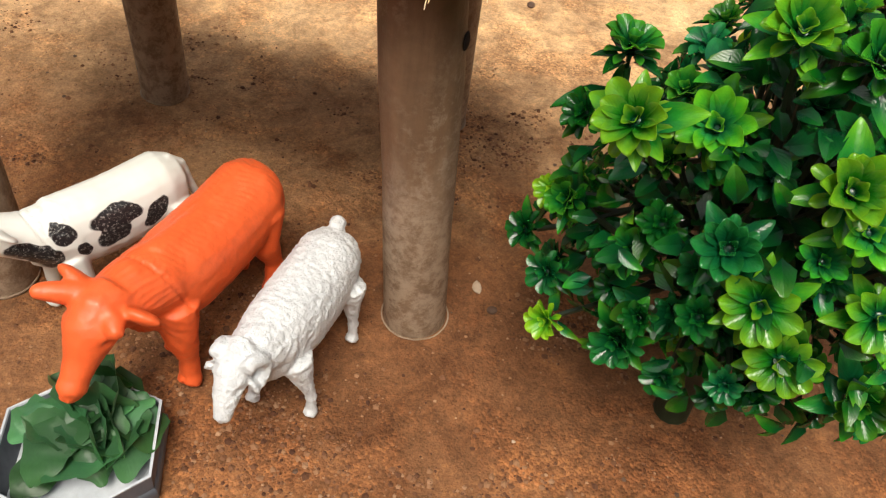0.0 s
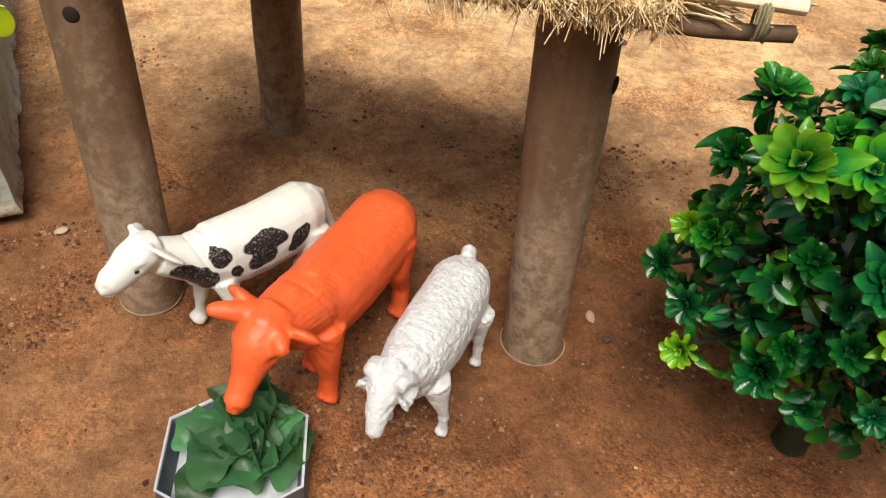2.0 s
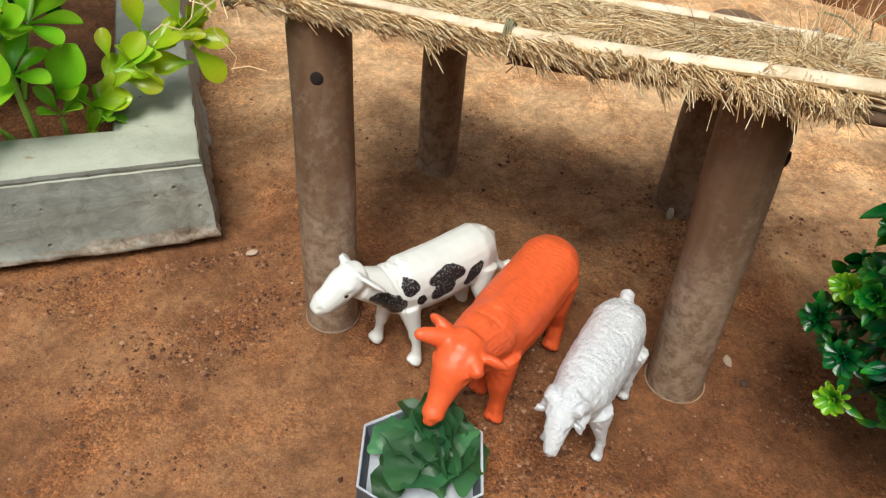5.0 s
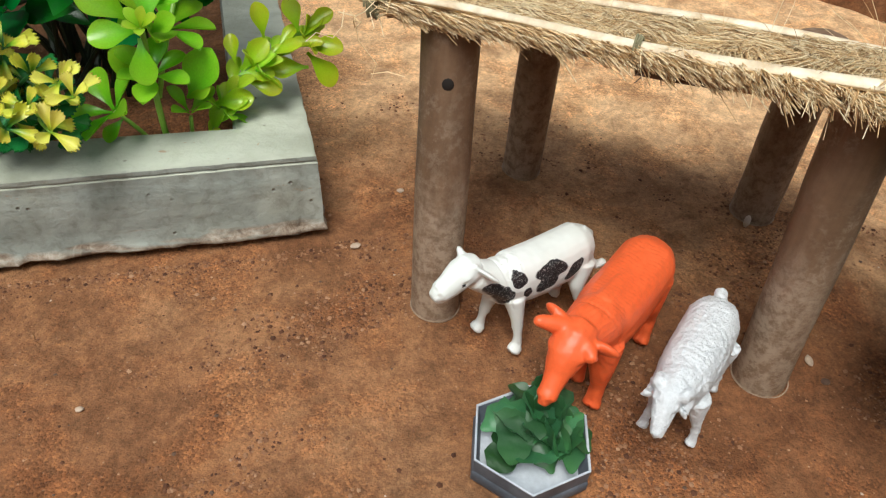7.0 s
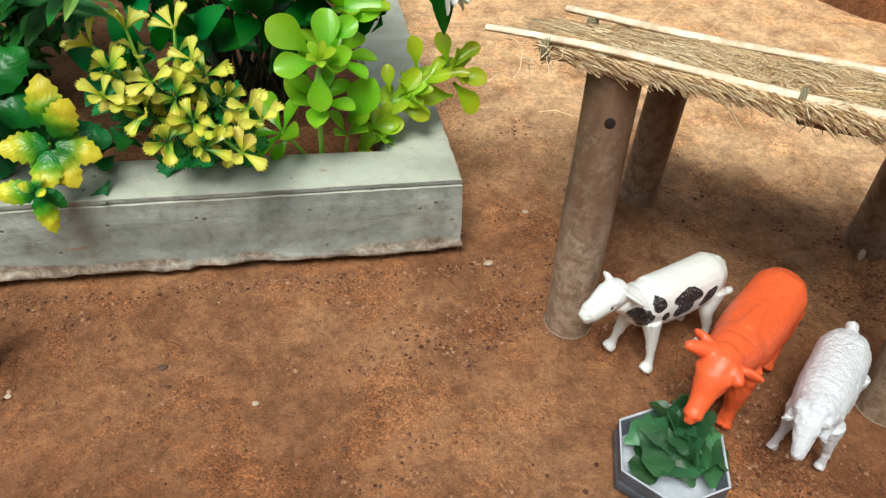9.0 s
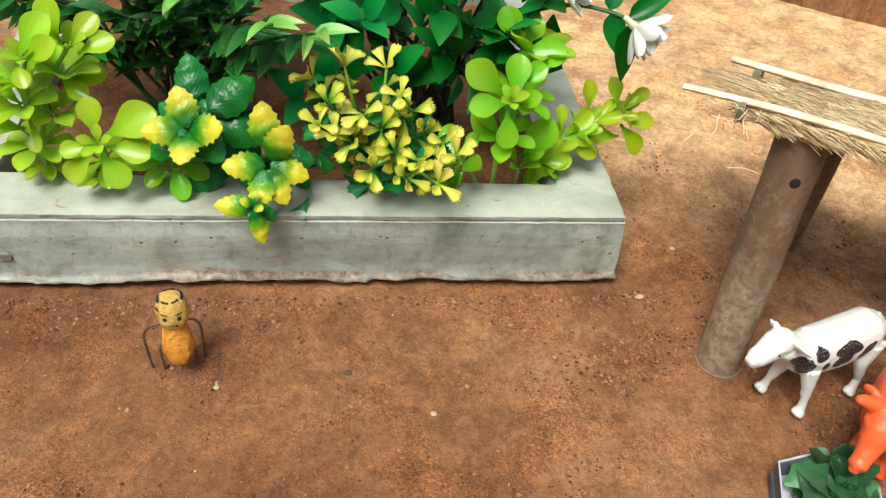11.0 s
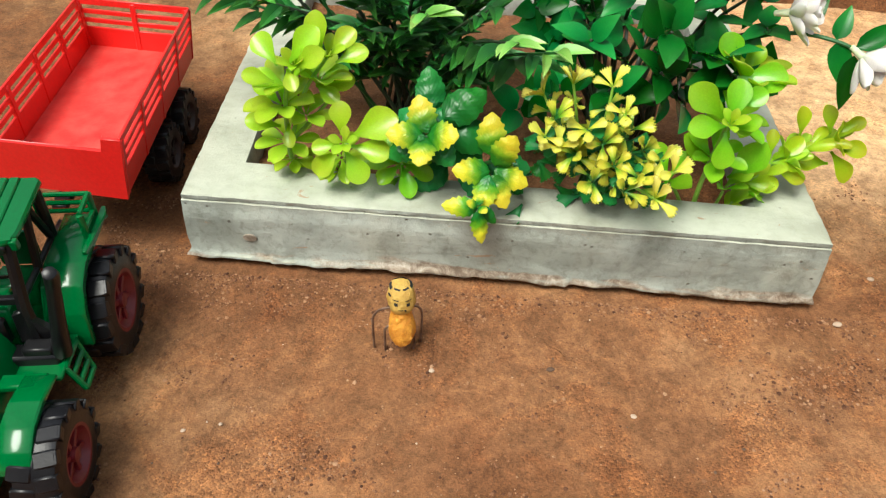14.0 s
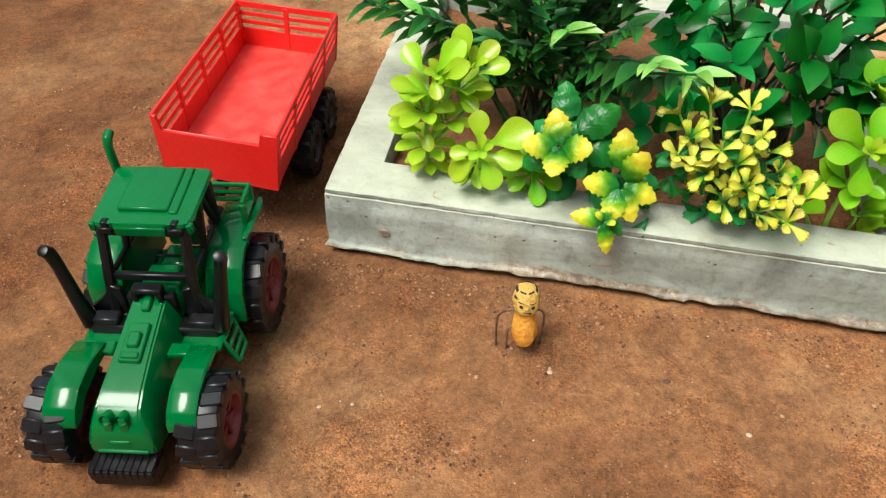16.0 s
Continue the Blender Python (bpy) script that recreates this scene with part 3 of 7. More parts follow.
def lathe(bm, profile, seg=20, m=None, mat=0, squash=None):
    """Turned about z: profile of (radius, z)."""
    rings = []
    for r, z in profile:
        rings.append([bm.verts.new((r * math.cos(2 * math.pi * k / seg), r * math.sin(2 * math.pi * k / seg), z)) for k in range(seg)])
    fs = []
    for a, b in zip(rings, rings[1:]):
        for k in range(seg):
            fs.append(bm.faces.new((a[k], a[(k + 1) % seg], b[(k + 1) % seg], b[k])))
    fs += [bm.faces.new(rings[0][::-1]), bm.faces.new(rings[-1])]
    for f in fs:
        f.material_index = mat
    vs = [v for r in rings for v in r]
    if m is not None:
        bmesh.ops.transform(bm, matrix=m, verts=vs)
    return vs


def fused(bm, voxel, smooth=3, bumps=None):
    """The overlapping solids of bm as one closed skin, softened."""
    me = bpy.data.meshes.new("tmp")
    bmesh.ops.recalc_face_normals(bm, faces=bm.faces[:])
    bm.to_mesh(me)
    bm.free()
    ob = new("tmp", me)
    r = ob.modifiers.new("r", "REMESH")
    r.mode, r.voxel_size = "VOXEL", voxel
    s = ob.modifiers.new("s", "SMOOTH")
    s.factor, s.iterations = 0.5, smooth
    deps = bpy.context.evaluated_depsgraph_get()
    out = bpy.data.meshes.new_from_object(ob.evaluated_get(deps))
    bpy.data.objects.remove(ob)
    bpy.data.meshes.remove(me)
    if bumps:
        size, amount = bumps
        n = [v.normal.copy() for v in out.vertices]
        for v, k in zip(out.vertices, n):
            v.co += k * amount * noise.noise(v.co / size)
    out.shade_smooth()
    return out


def basis(at, along, up, size=1.0, wide=1.0):
    """Pose with x along, z as near up as can be."""
    x = Vector(along).normalized()
    y = Vector(up).cross(x)
    y = x.orthogonal() if y.length < 1e-6 else y
    y.normalize()
    z = x.cross(y)
    m = Matrix((x * size, y * size * wide, z * size)).transposed().to_4x4()
    m.translation = at
    return m


def paddle(t):
    """A round blade on a narrow stalk."""
    if t > 0.68:
        return 0.272 * math.sqrt(max(0.0, 1 - ((t - 0.68) / 0.32) ** 2))
    k = min(1.0, max(0.0, (t - 0.10) / 0.58))
    return 0.040 + 0.232 * (0.6 * k * k * (3 - 2 * k) + 0.4 * k ** 0.9)


def ovate(t):
    return 0.285 * math.sin(math.pi * t ** 0.80) ** 0.75 + 0.018 * (1 - t)


def acuminate(t):
    """Broad below the middle, drawn out to a fine tip."""
    return 0.27 * math.sin(math.pi * t ** 0.72) ** 0.85 * (1 - 0.18 * t) + 0.015 * (1 - t)


def lance(t):
    return 0.125 * math.sin(math.pi * t ** 0.8) ** 0.9 + 0.012 * (1 - t)


def petal_shape(t):
    return 0.06 * (1 - t) + 0.22 * math.sin(math.pi * min(0.999, t ** 1.25)) ** 0.6 * (0.4 + 0.6 * t)


def crinkled(t):
    k = 0.345 * math.sin(math.pi * t ** 0.80) ** 0.66
    return k * (1 + 0.12 * math.sin(t * 38)) + 0.02 * (1 - t)


def fan(t):
    return 0.060 + 0.42 * max(0.0, t - 0.12) ** 1.25


def add_leaf(bm, shape, m, cup=0.15, arch=0.25, thick=0.03, rows=8, cols=4, ripple=0.0, teeth=0.0, mat=0, fine_tip=True):
    """A leaf of length 1 along x, cupped, arched and given thickness."""
    uv = bm.loops.layers.uv.verify()
    top, low, at = [], [], {}
    for i in range(rows + 1):
        t = math.sin(0.5 * math.pi * i / rows) if fine_tip else i / rows
        w = max(0.004, shape(t))
        a, b = [], []
        for j in range(cols + 1):
            s = 2 * j / cols - 1
            x = t + (teeth * (0.5 if j % 2 else -0.5) * (t if i == rows else 0)) - (0.05 * s * s if i == rows else 0)
            z = -arch * t * t + cup * w * s * s * 1.6 + ripple * math.sin(t * 19 + s * 2) * w
            e = thick * (1 - 0.75 * s * s)
            for lst, zz in ((a, z + e / 2), (b, z - e / 2)):
                v = bm.verts.new(m @ V(x, s * w, zz))
                at[v] = (t, j / cols)
                lst.append(v)
        top.append(a)
        low.append(b)
    fs = []
    for i in range(rows):
        for j in range(cols):
            fs.append(bm.faces.new((top[i][j], top[i + 1][j], top[i + 1][j + 1], top[i][j + 1])))
            fs.append(bm.faces.new((low[i][j], low[i][j + 1], low[i + 1][j + 1], low[i + 1][j])))
        fs.append(bm.faces.new((top[i][0], low[i][0], low[i + 1][0], top[i + 1][0])))
        fs.append(bm.faces.new((top[i][cols], top[i + 1][cols], low[i + 1][cols], low[i][cols])))
    for j in range(cols):
        fs.append(bm.faces.new((top[rows][j], low[rows][j], low[rows][j + 1], top[rows][j + 1])))
        fs.append(bm.faces.new((top[0][j], top[0][j + 1], low[0][j + 1], low[0][j])))
    for f in fs:
        f.material_index = mat
        for lp in f.loops:
            lp[uv].uv = at[lp.vert]


def leaf_mesh(name, material, shape, **how):
    bm = bmesh.new()
    add_leaf(bm, shape, Matrix.Identity(4), **how)
    return mesh_of(name, bm, material)


rng = random.Random(7)


# ---- ground ----
def graded(lo, hi, step, far):
    """Even steps from lo to hi, then ever wider ones to the far distance."""
    inner = list(np.arange(lo, hi + step / 2, step))
    out, s, x = [], step, inner[-1]
    while x < far:
        s *= 1.35
        x += s
        out.append(x)
    less, s, x = [], step, inner[0]
    while x > -far:
        s *= 1.35
        x -= s
        less.append(x)
    return less[::-1] + inner + out


def ground_height(x, y):
    return 0.0011 * noise.noise(V(x * 28, y * 28, 1.0)) + 0.0006 * noise.noise(V(x * 110, y * 110, 4.0)) - 0.0006


def build_ground():
    xs, ys = graded(-0.62, 0.56, 0.004, 300.0), graded(0.08, 0.78, 0.004, 300.0)
    verts = [(x, y, ground_height(x, y) if abs(x) < 2 and abs(y) < 2 else 0.0) for y in ys for x in xs]
    w = len(xs)
    faces = [(j * w + i, j * w + i + 1, (j + 1) * w + i + 1, (j + 1) * w + i) for j in range(len(ys) - 1) for i in range(w - 1)]
    me = bpy.data.meshes.new("ground")
    me.from_pydata(verts, [], faces)
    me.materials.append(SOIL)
    me.shade_smooth()
    tagged(new("ground", me), "packed reddish-brown earth with grit and specks", "ground", kind="structure")


build_ground()


def grit(name, count, area, size, material, label, seed, patchy=0.0):
    """Loose grains strewn over the ground, all one mesh."""
    r = random.Random(seed)
    verts, faces = [], []
    for _ in range(count):
        x, y = r.uniform(area[0], area[1]), r.uniform(area[2], area[3])
        if r.random() < patchy:
            if r.random() < 0.05:
                x, y = r.uniform(-0.33, 0.03), 0.318 - abs(r.gauss(0, 0.007))
            else:
                tries = 0
                while noise.noise(V(x * 15, y * 24, 1)) + 0.6 * noise.noise(V(x * 60, y * 80, 4)) + 0.35 * noise.noise(V(x * 190, y * 190, 6)) < 0.26 and tries < 12:
                    x, y = r.uniform(area[0], area[1]), r.uniform(area[2], area[3])
                    tries += 1
        if (-0.33 < x < 0.005 and 0.315 < y < 0.64) or y + 0.6 * max(x, 0.0) > r.uniform(0.42, 0.50):
            continue
        s = size * (0.4 + 1.1 * r.random() ** 2.2)
        z = ground_height(x, y) + s * 0.2
        n = len(verts)
        a = r.uniform(0, 6.28)
        for k in range(5):
            q = s * r.uniform(0.7, 1.15)
            verts.append((x + q * math.cos(a + k * 1.257), y + q * math.sin(a + k * 1.257), z + s * r.uniform(-0.15, 0.25)))
        verts.append((x + s * r.uniform(-0.3, 0.3), y + s * r.uniform(-0.3, 0.3), z + s * r.uniform(0.5, 0.9)))
        verts.append((x, y, z - s * 0.6))
        for k in range(5):
            faces.append((n + k, n + (k + 1) % 5, n + 5))
            faces.append((n + (k + 1) % 5, n + k, n + 6))
    me = bpy.data.meshes.new(name)
    me.from_pydata(verts, [], faces)
    me.materials.append(material)
    tagged(new(name, me), label, "gravel", kind="stuff")


grit("soil_grit", 42000, (-0.60, 0.45, 0.12, 0.62), 0.00048, GRAIN, "fine reddish-brown grains loose on the packed earth", 3, 0.8)
grit("soil_crumb", 20000, (-0.60, 0.40, 0.13, 0.60), 0.00088, GRAIN, "crumbs of red soil gathered in patches on the earth", 4, 0.97)
grit("pale_grit", 230, (-0.60, 0.45, 0.12, 0.68), 0.00048, PALE_STONE, "small pale grit scattered over the red earth", 5)
grit("dark_grit", 520, (-0.60, 0.45, 0.12, 0.68), 0.0007, DARK_STONE, "small dark crumbs scattered over the red earth", 6)


def pebble(x, y, s, material, label, stretch=1.0, turn=0.0):
    bm = bmesh.new()
    bmesh.ops.create_icosphere(bm, subdivisions=2, radius=s)
    for v in bm.verts:
        v.co *= 1 + 0.25 * noise.noise(v.co * (1.4 / s) + V(x * 90, y * 90, 0))
        v.co.x *= stretch
        v.co.z *= 0.55
    solid("pebble", bm, material, pose(x, y, s * 0.22, 0, 0, turn), label, "pebble", "pebbles on the ground")


# x, y, radius, pale or dark, stretch, turn
for px, py, ps, pale, st, tn in ((0.183, 0.211, 0.0016, 1, 1.9, 70), (0.0145, 0.313, 0.0017, 1, 1.5, 20), (0.043, 0.350, 0.0015, 1, 1.2, 0), (0.183, 0.200, 0.0017, 0, 1.1, 0),
                                 (-0.132, 0.267, 0.0014, 0, 1.4, 10), (-0.095, 0.244, 0.0012, 1, 1.2, 0), (-0.292, 0.215, 0.0009, 1, 1.3, 40),
                                 (0.308, 0.383, 0.0022, 0, 1.4, 60), (-0.277, 0.220, 0.0008, 1, 1.2, 0), (-0.188, 0.260, 0.0012, 1, 1.2, 0)):
    pebble(px, py, ps, PALE_STONE if pale else DARK_STONE, "pale chip of stone lying on red earth" if pale else "dark crumb of soil lying on red earth", st, tn)


def build_bank():
    """The rough earth step that closes the yard behind."""
    line = [(-4.0, 0.80), (-0.6, 0.78), (-0.1, 0.745), (0.22, 0.715), (0.36, 0.62), (0.47, 0.47), (0.54, 0.34), (0.62, 0.10), (0.9, -0.6), (1.6, -4.0)]
    pts = []
    for (x0, y0), (x1, y1) in zip(line, line[1:]):
        n = max(2, int(math.hypot(x1 - x0, y1 - y0) / 0.012))
        n = min(n, 60)
        pts += [(x0 + (x1 - x0) * k / n, y0 + (y1 - y0) * k / n) for k in range(n)]
    verts, rows = [], 14
    for i, (x, y) in enumerate(pts):
        x2, y2 = pts[min(i + 1, len(pts) - 1)]
        x1, y1 = pts[max(i - 1, 0)]
        d = V(x2 - x1, y2 - y1, 0).normalized()
        out = V(-d.y, d.x, 0)
        for k in range(rows):
            t = k / (rows - 1)
            h = 0.17 * t ** 0.8
            o = 0.035 * t + 0.012 * noise.noise(V(x * 22, y * 22, h * 40)) + (0.4 if k == rows - 1 else 0)
            p = V(x, y, 0) + out * o
            verts.append((p.x, p.y, h - 0.003 + 0.006 * noise.noise(V(x * 40, y * 40, t * 3))))
    faces = [(i * rows + k, (i + 1) * rows + k, (i + 1) * rows + k + 1, i * rows + k + 1) for i in range(len(pts) - 1) for k in range(rows - 1)]
    me = bpy.data.meshes.new("earth_bank")
    me.from_pydata(verts, [], faces)
    me.materials.append(SOIL_DARK)
    me.shade_smooth()
    tagged(new("earth_bank", me), "rough brown earth step behind the yard", "earth bank", kind="structure")


build_bank()


def build_sky_blocks():
    """Plain plastered walls, never in view, added all round to block the low sky."""
    for name, x0, y0, x1, y1 in (("sky_block_north", -1.75, 1.55, 1.75, 1.70), ("sky_block_south", -1.75, -1.15, 1.75, -1.00), ("sky_block_west", -1.75, -1.00, -1.60, 1.55), ("sky_block_east", 1.60, -1.00, 1.75, 1.55)):
        bm = bmesh.new()
        box(bm, V(x0, y0, -0.05), V(x1, y1, 1.0), 0.01)
        me = mesh_of(name, bm, PLASTER, False)
        tagged(new(name, me), "unseen plain grey-plastered wall added to block the low sky", "wall", kind="structure")


build_sky_blocks()


# ---- concrete planter ----
PX0, PX1, PY0, PY1, PTOP = -0.3235, -0.0005, 0.3255, 0.625, 0.044


def build_planter():
    pl = thing("planter", pose(0, 0, 0), "square grey concrete planter with ragged dirty foot", "planter")
    # the wall section: how far from the outer face (0) to the inner face (1), and the height
    section = [(0.06, 0.0020), (-0.05, 0.0026), (-0.125, 0.0030), (-0.160, 0.0040), (-0.150, 0.0052), (-0.105, 0.0062), (-0.082, 0.0078), (-0.075, 0.018), (-0.06, 0.028), (-0.050, 0.0346), (-0.043, 0.0350), (-0.040, 0.0400), (-0.016, 0.0404), (-0.014, 0.0411), (-0.030, 0.0415), (-0.026, PTOP - 0.0007), (0.010, PTOP),
               (0.3, PTOP), (0.55, PTOP), (0.8, PTOP), (0.96, PTOP - 0.0005), (1.0, PTOP - 0.003), (1.0, 0.03), (1.0, 0.012)]
    outer = [(PX0, PY0), (PX1, PY0 - 0.001), (PX1 - 0.004, PY1), (PX0 - 0.0235, PY1)]
    inner = [(-0.2985, 0.3575), (-0.0325, 0.3505), (-0.035, 0.597), (-0.318, 0.597)]
    steps = 150
    bm = bmesh.new()
    loops = []
    for side in range(4):
        for k in range(steps):
            f = k / steps
            e = 0.5 - 0.5 * math.cos(math.pi * f)
            f = 0.35 * e + 0.65 * f
            o = V(*outer[side], 0).lerp(V(*outer[(side + 1) % 4], 0), f)
            i = V(*inner[side], 0).lerp(V(*inner[(side + 1) % 4], 0), f)
            loop = []
            # a thin slab of spilt mortar sticks out along half of the front
            slab = 1.0 if side == 0 and o.x < -0.165 + 0.02 * noise.noise(V(o.x * 30, 1, 0)) else 0.62 + 0.1 * noise.noise(V(o.x * 40, o.y * 40, 6))
            for w, z in section:
                p = o.lerp(i, w if z > 0.0077 or w > 0 else -0.082 + (w + 0.082) * slab - 0.082 * 0.25 * (1 - slab))
                ragged = 0.0
                if z < 0.011 and w < 0.04:
                    ragged = 0.0011 * noise.noise(V(p.x * 60, p.y * 60, 3)) + 0.0013 * noise.noise(V(p.x * 190, p.y * 190, 8 + z * 200))
                    ragged += 0.0008 * (1 if noise.noise(V(p.x * 18, p.y * 18, 12)) > 0.05 else -0.6)
                edge = 0.00035 * noise.noise(V(p.x * 130, p.y * 130, z * 300)) * (1.6 if 0.036 < z < 0.0445 and w < 0.1 else 0.5)
                outw = (o - i).normalized()
                p = p + outw * (ragged + edge)
                dz = 0.0002 * noise.noise(V(p.x * 45, p.y * 45, 7)) + (0.0008 * noise.noise(V(p.x * 75, p.y * 75, 2)) + 0.001 if 0.001 < z < 0.009 and w < 0 else 0)
                loop.append(bm.verts.new((p.x, p.y, max(-0.002, z + dz))))
            loops.append(loop)
    n, s = len(loops), len(section)
    for a in range(n):
        b = (a + 1) % n
        for k in range(s - 1):
            bm.faces.new((loops[a][k], loops[b][k], loops[b][k + 1], loops[a][k + 1]))
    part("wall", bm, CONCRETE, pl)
    bm = bmesh.new()
    lathe(bm, [(0.0001, -0.0026), (0.0022, -0.002), (0.0030, 0.0), (0.0028, 0.0006)], 14, pose(-0.291, 0.3225, 0.0195, 90, 0, 0) @ Matrix.Diagonal((1.25, 0.8, 0.6, 1)))
    part("air_hole", bm, plain("tan_hole", (0.16, 0.12, 0.08), (0.46, 0.40, 0.32), 300, 700, 0.9, 0.4), pl, "small brown blow hole in the concrete")
    verts, faces, nx, ny = [], [], 70, 66
    for j in range(ny + 1):
        for i in range(nx + 1):
            y = 0.348 + 0.252 * j / ny
            x = -0.302 - 0.08 * (y - 0.348) + (0.275 + 0.08 * (y - 0.348)) * i / nx
            verts.append((x, y, 0.0285 + 0.004 * noise.noise(V(x * 30, y * 30, 5)) + 0.0022 * noise.noise(V(x * 110, y * 110, 2)) + 0.012 * max(0, 1 - ((x + 0.16) / 0.09) ** 2 - ((y - 0.47) / 0.09) ** 2)))
    faces = [(j * (nx + 1) + i, j * (nx + 1) + i + 1, (j + 1) * (nx + 1) + i + 1, (j + 1) * (nx + 1) + i) for j in range(ny) for i in range(nx)]
    me = bpy.data.meshes.new("planter_soil")
    me.from_pydata(verts, [], faces)
    me.materials.append(PLANTER_SOIL)
    me.shade_smooth()
    tagged(new("planter_soil", me), "crumbly red soil filling the concrete planter", "soil", kind="stuff")


build_planter()


# ---- thatched shelter ----
def build_shelter():
    sh = thing("shelter", pose(0, 0, 0), "small open shelter of four brown posts under a straw thatch roof", "shelter")
    # foot, head, radius, whether bored near the head (direction of the bore)
    for foot, head, r, bore in ((V(0.1582, 0.2084, -0.002), V(0.1526, 0.2134, 0.1205), 0.0109, V(0.72, -0.69, 0)), (V(0.0412, 0.2708, -0.002), V(0.0435, 0.2850, 0.118), 0.0101, V(-0.30, -1, 0)),
                                (V(0.1095, 0.3585, -0.002), V(0.1105, 0.3590, 0.0905), 0.0098, None), (V(0.2140, 0.3035, -0.002), V(0.2120, 0.3020, 0.094), 0.0108, None)):
        bm = bmesh.new()
        pts = [foot.lerp(head, t) for t in (0, 0.012, 0.03, 0.25, 0.5, 0.75, 1.0)]
        k = 0.94 if foot.x > 0.15 and foot.y < 0.25 else 1.0
        tube(bm, pts, [r * 1.0 * k, r * 1.01 * k, r * 1.0 * k, r * 0.99 * k, r * 1.005 * k, r * 0.99 * (k + 1) / 2, r * (k + 1) / 2], 36)
        for v in bm.verts:
            v.co += V(noise.noise(v.co * 60), noise.noise(v.co * 60 + V(9, 0, 0)), 0) * 0.0005
        p = part("post", bm, POST, sh, "worn greyish-brown tube post")
        bm = bmesh.new()
        lip = [foot + V(math.cos(a) * r * 1.012, math.sin(a) * r * 1.012, 0.0022 + 0.0004 * noise.noise(V(math.cos(a) * 3, math.sin(a) * 3, foot.x * 50))) for a in (2 * math.pi * k / 40 for k in range(41))]
        tube(bm, lip, 0.00027, 6)
        part("foot_lip", bm, GRAIN_PALE, p, "pale frayed foot edge")
        if bore:
            b = bmesh.new()
            at = foot.lerp(head, 0.85 if foot.x > 0.15 else 0.865) + bore.normalized() * (r * 0.99)
            bmesh.ops.create_uvsphere(b, u_segments=12, v_segments=8, radius=0.0021, matrix=Matrix.LocRotScale(at, bore.to_track_quat("Z", "Y"), V(1, 1.15, 0.35)))
            part("bore", b, HOLE, p, "dark drilled hole")
    b = bmesh.new()
    bmesh.ops.create_icosphere(b, subdivisions=2, radius=0.0022, matrix=Matrix.LocRotScale(V(0.204, 0.2935, 0.0035), None, V(0.7, 0.8, 1.7)))
    part("paper_shred", b, ROOT, sh, "torn white paper at the post foot")

    front = (V(-0.001, 0.304, 0.1245), V(0.1805, 0.1765, 0.1335))
    back = (V(0.0625, 0.3915, 0.0895), V(0.252, 0.2360, 0.1065))
    low = (V(0.0885, 0.2406, 0.1222), V(0.1810, 0.1770, 0.1275))

    def at(u, v):
        f, g = front[0].lerp(front[1], u), back[0].lerp(back[1], u)
        return f.lerp(g, v)

    # sticks: two peeled laths above the thatch, a grey one and a rod below
    for a, c, r, material, label in ((front[0] + V(0, 0, 0.0012), front[1], 0.0018, STICK, "pale peeled stick"), (back[0] + V(0, 0, 0.0032), back[1] + V(0, 0, 0.0022), 0.0025, STICK, "pale split stick"),
                                     (low[0], low[1], 0.0021, STICK_BROWN, "brown bark rod under the eave"),
                                     (V(0.070, 0.385, 0.0855), V(0.243, 0.2400, 0.1015), 0.0022, STICK_GREY, "weathered grey stick"), (V(0.034, 0.318, 0.1075), V(0.098, 0.392, 0.0810), 0.0024, STICK_GREY, "dark cross stick"),
                                     (V(0.168, 0.208, 0.1185), V(0.236, 0.285, 0.0955), 0.0024, STICK_GREY, "dark cross stick")):
        bm = bmesh.new()
        pts = []
        for k in range(13):
            t = k / 12
            pts.append(a.lerp(c, t) + V(0, 0, 0.0009 * math.sin(t * 9 + a.x * 40)) + V(0, 0.0007 * math.sin(t * 7), 0))
        grow = 0.045 if a.x < 0.01 else 0.0
        tube(bm, pts, [r * (0.9 + grow * k + 0.2 * noise.noise(V(k * 0.9, a.y * 50, 0))) for k in range(13)], 12, flat=0.72 if material is STICK else 1.0)
        part("stick", bm, material, sh, label)
    # splinters at the end of the back bundle
    for k in range(5):
        bm = bmesh.new()
        o = V(rng.uniform(-0.002, 0.002), rng.uniform(-0.002, 0.002), rng.uniform(-0.005, 0.001))
        e = V(0.243, 0.243, 0.105) + o
        tube(bm, [e - V(0.045, -0.037, 0.002), e, e + V(0.010 + 0.006 * rng.random(), -0.009, o.z * 0.3)], [0.0010, 0.0009, 0.0004], 7)
        part("splinter", bm, STICK if k % 2 else STICK_GREY, sh, "split cane end")

    # ties of twine wound round the stick ends
    def tie(c, along, r, n, name="tie"):
        bm = bmesh.new()
        along = along.normalized()
        s = along.cross(V(0, 0, 1)).normalized()
        u = s.cross(along)
        pts = []
        for k in range(n * 14 + 1):
            a = 2 * math.pi * k / 14
            pts.append(c + along * ((k / (n * 14) - 0.5) * n * 0.0008) + (s * math.cos(a) + u * math.sin(a) * 1.45) * (r + 0.0003 * math.sin(k * 1.7)))
        tube(bm, pts, 0.00036, 6)
        part(name, bm, TWINE, sh, "olive twine binding")

    along = front[1] - front[0]
    tie(front[0].lerp(front[1], 0.965) - V(0, 0, 0.003), along, 0.0032, 4)
    tie(front[0].lerp(front[1], 0.105) - V(0, 0, 0.0022), along, 0.0030, 4)
    tie(front[0].lerp(front[1], 0.49) - V(0, 0, 0.0015), along, 0.0030, 3)
    tie(back[0].lerp(back[1], 0.905) - V(0, 0, 0.0026), back[1] - back[0], 0.0036, 6)
    tie(back[0].lerp(back[1], 0.06) - V(0, 0, 0.0020), back[1] - back[0], 0.0034, 5)
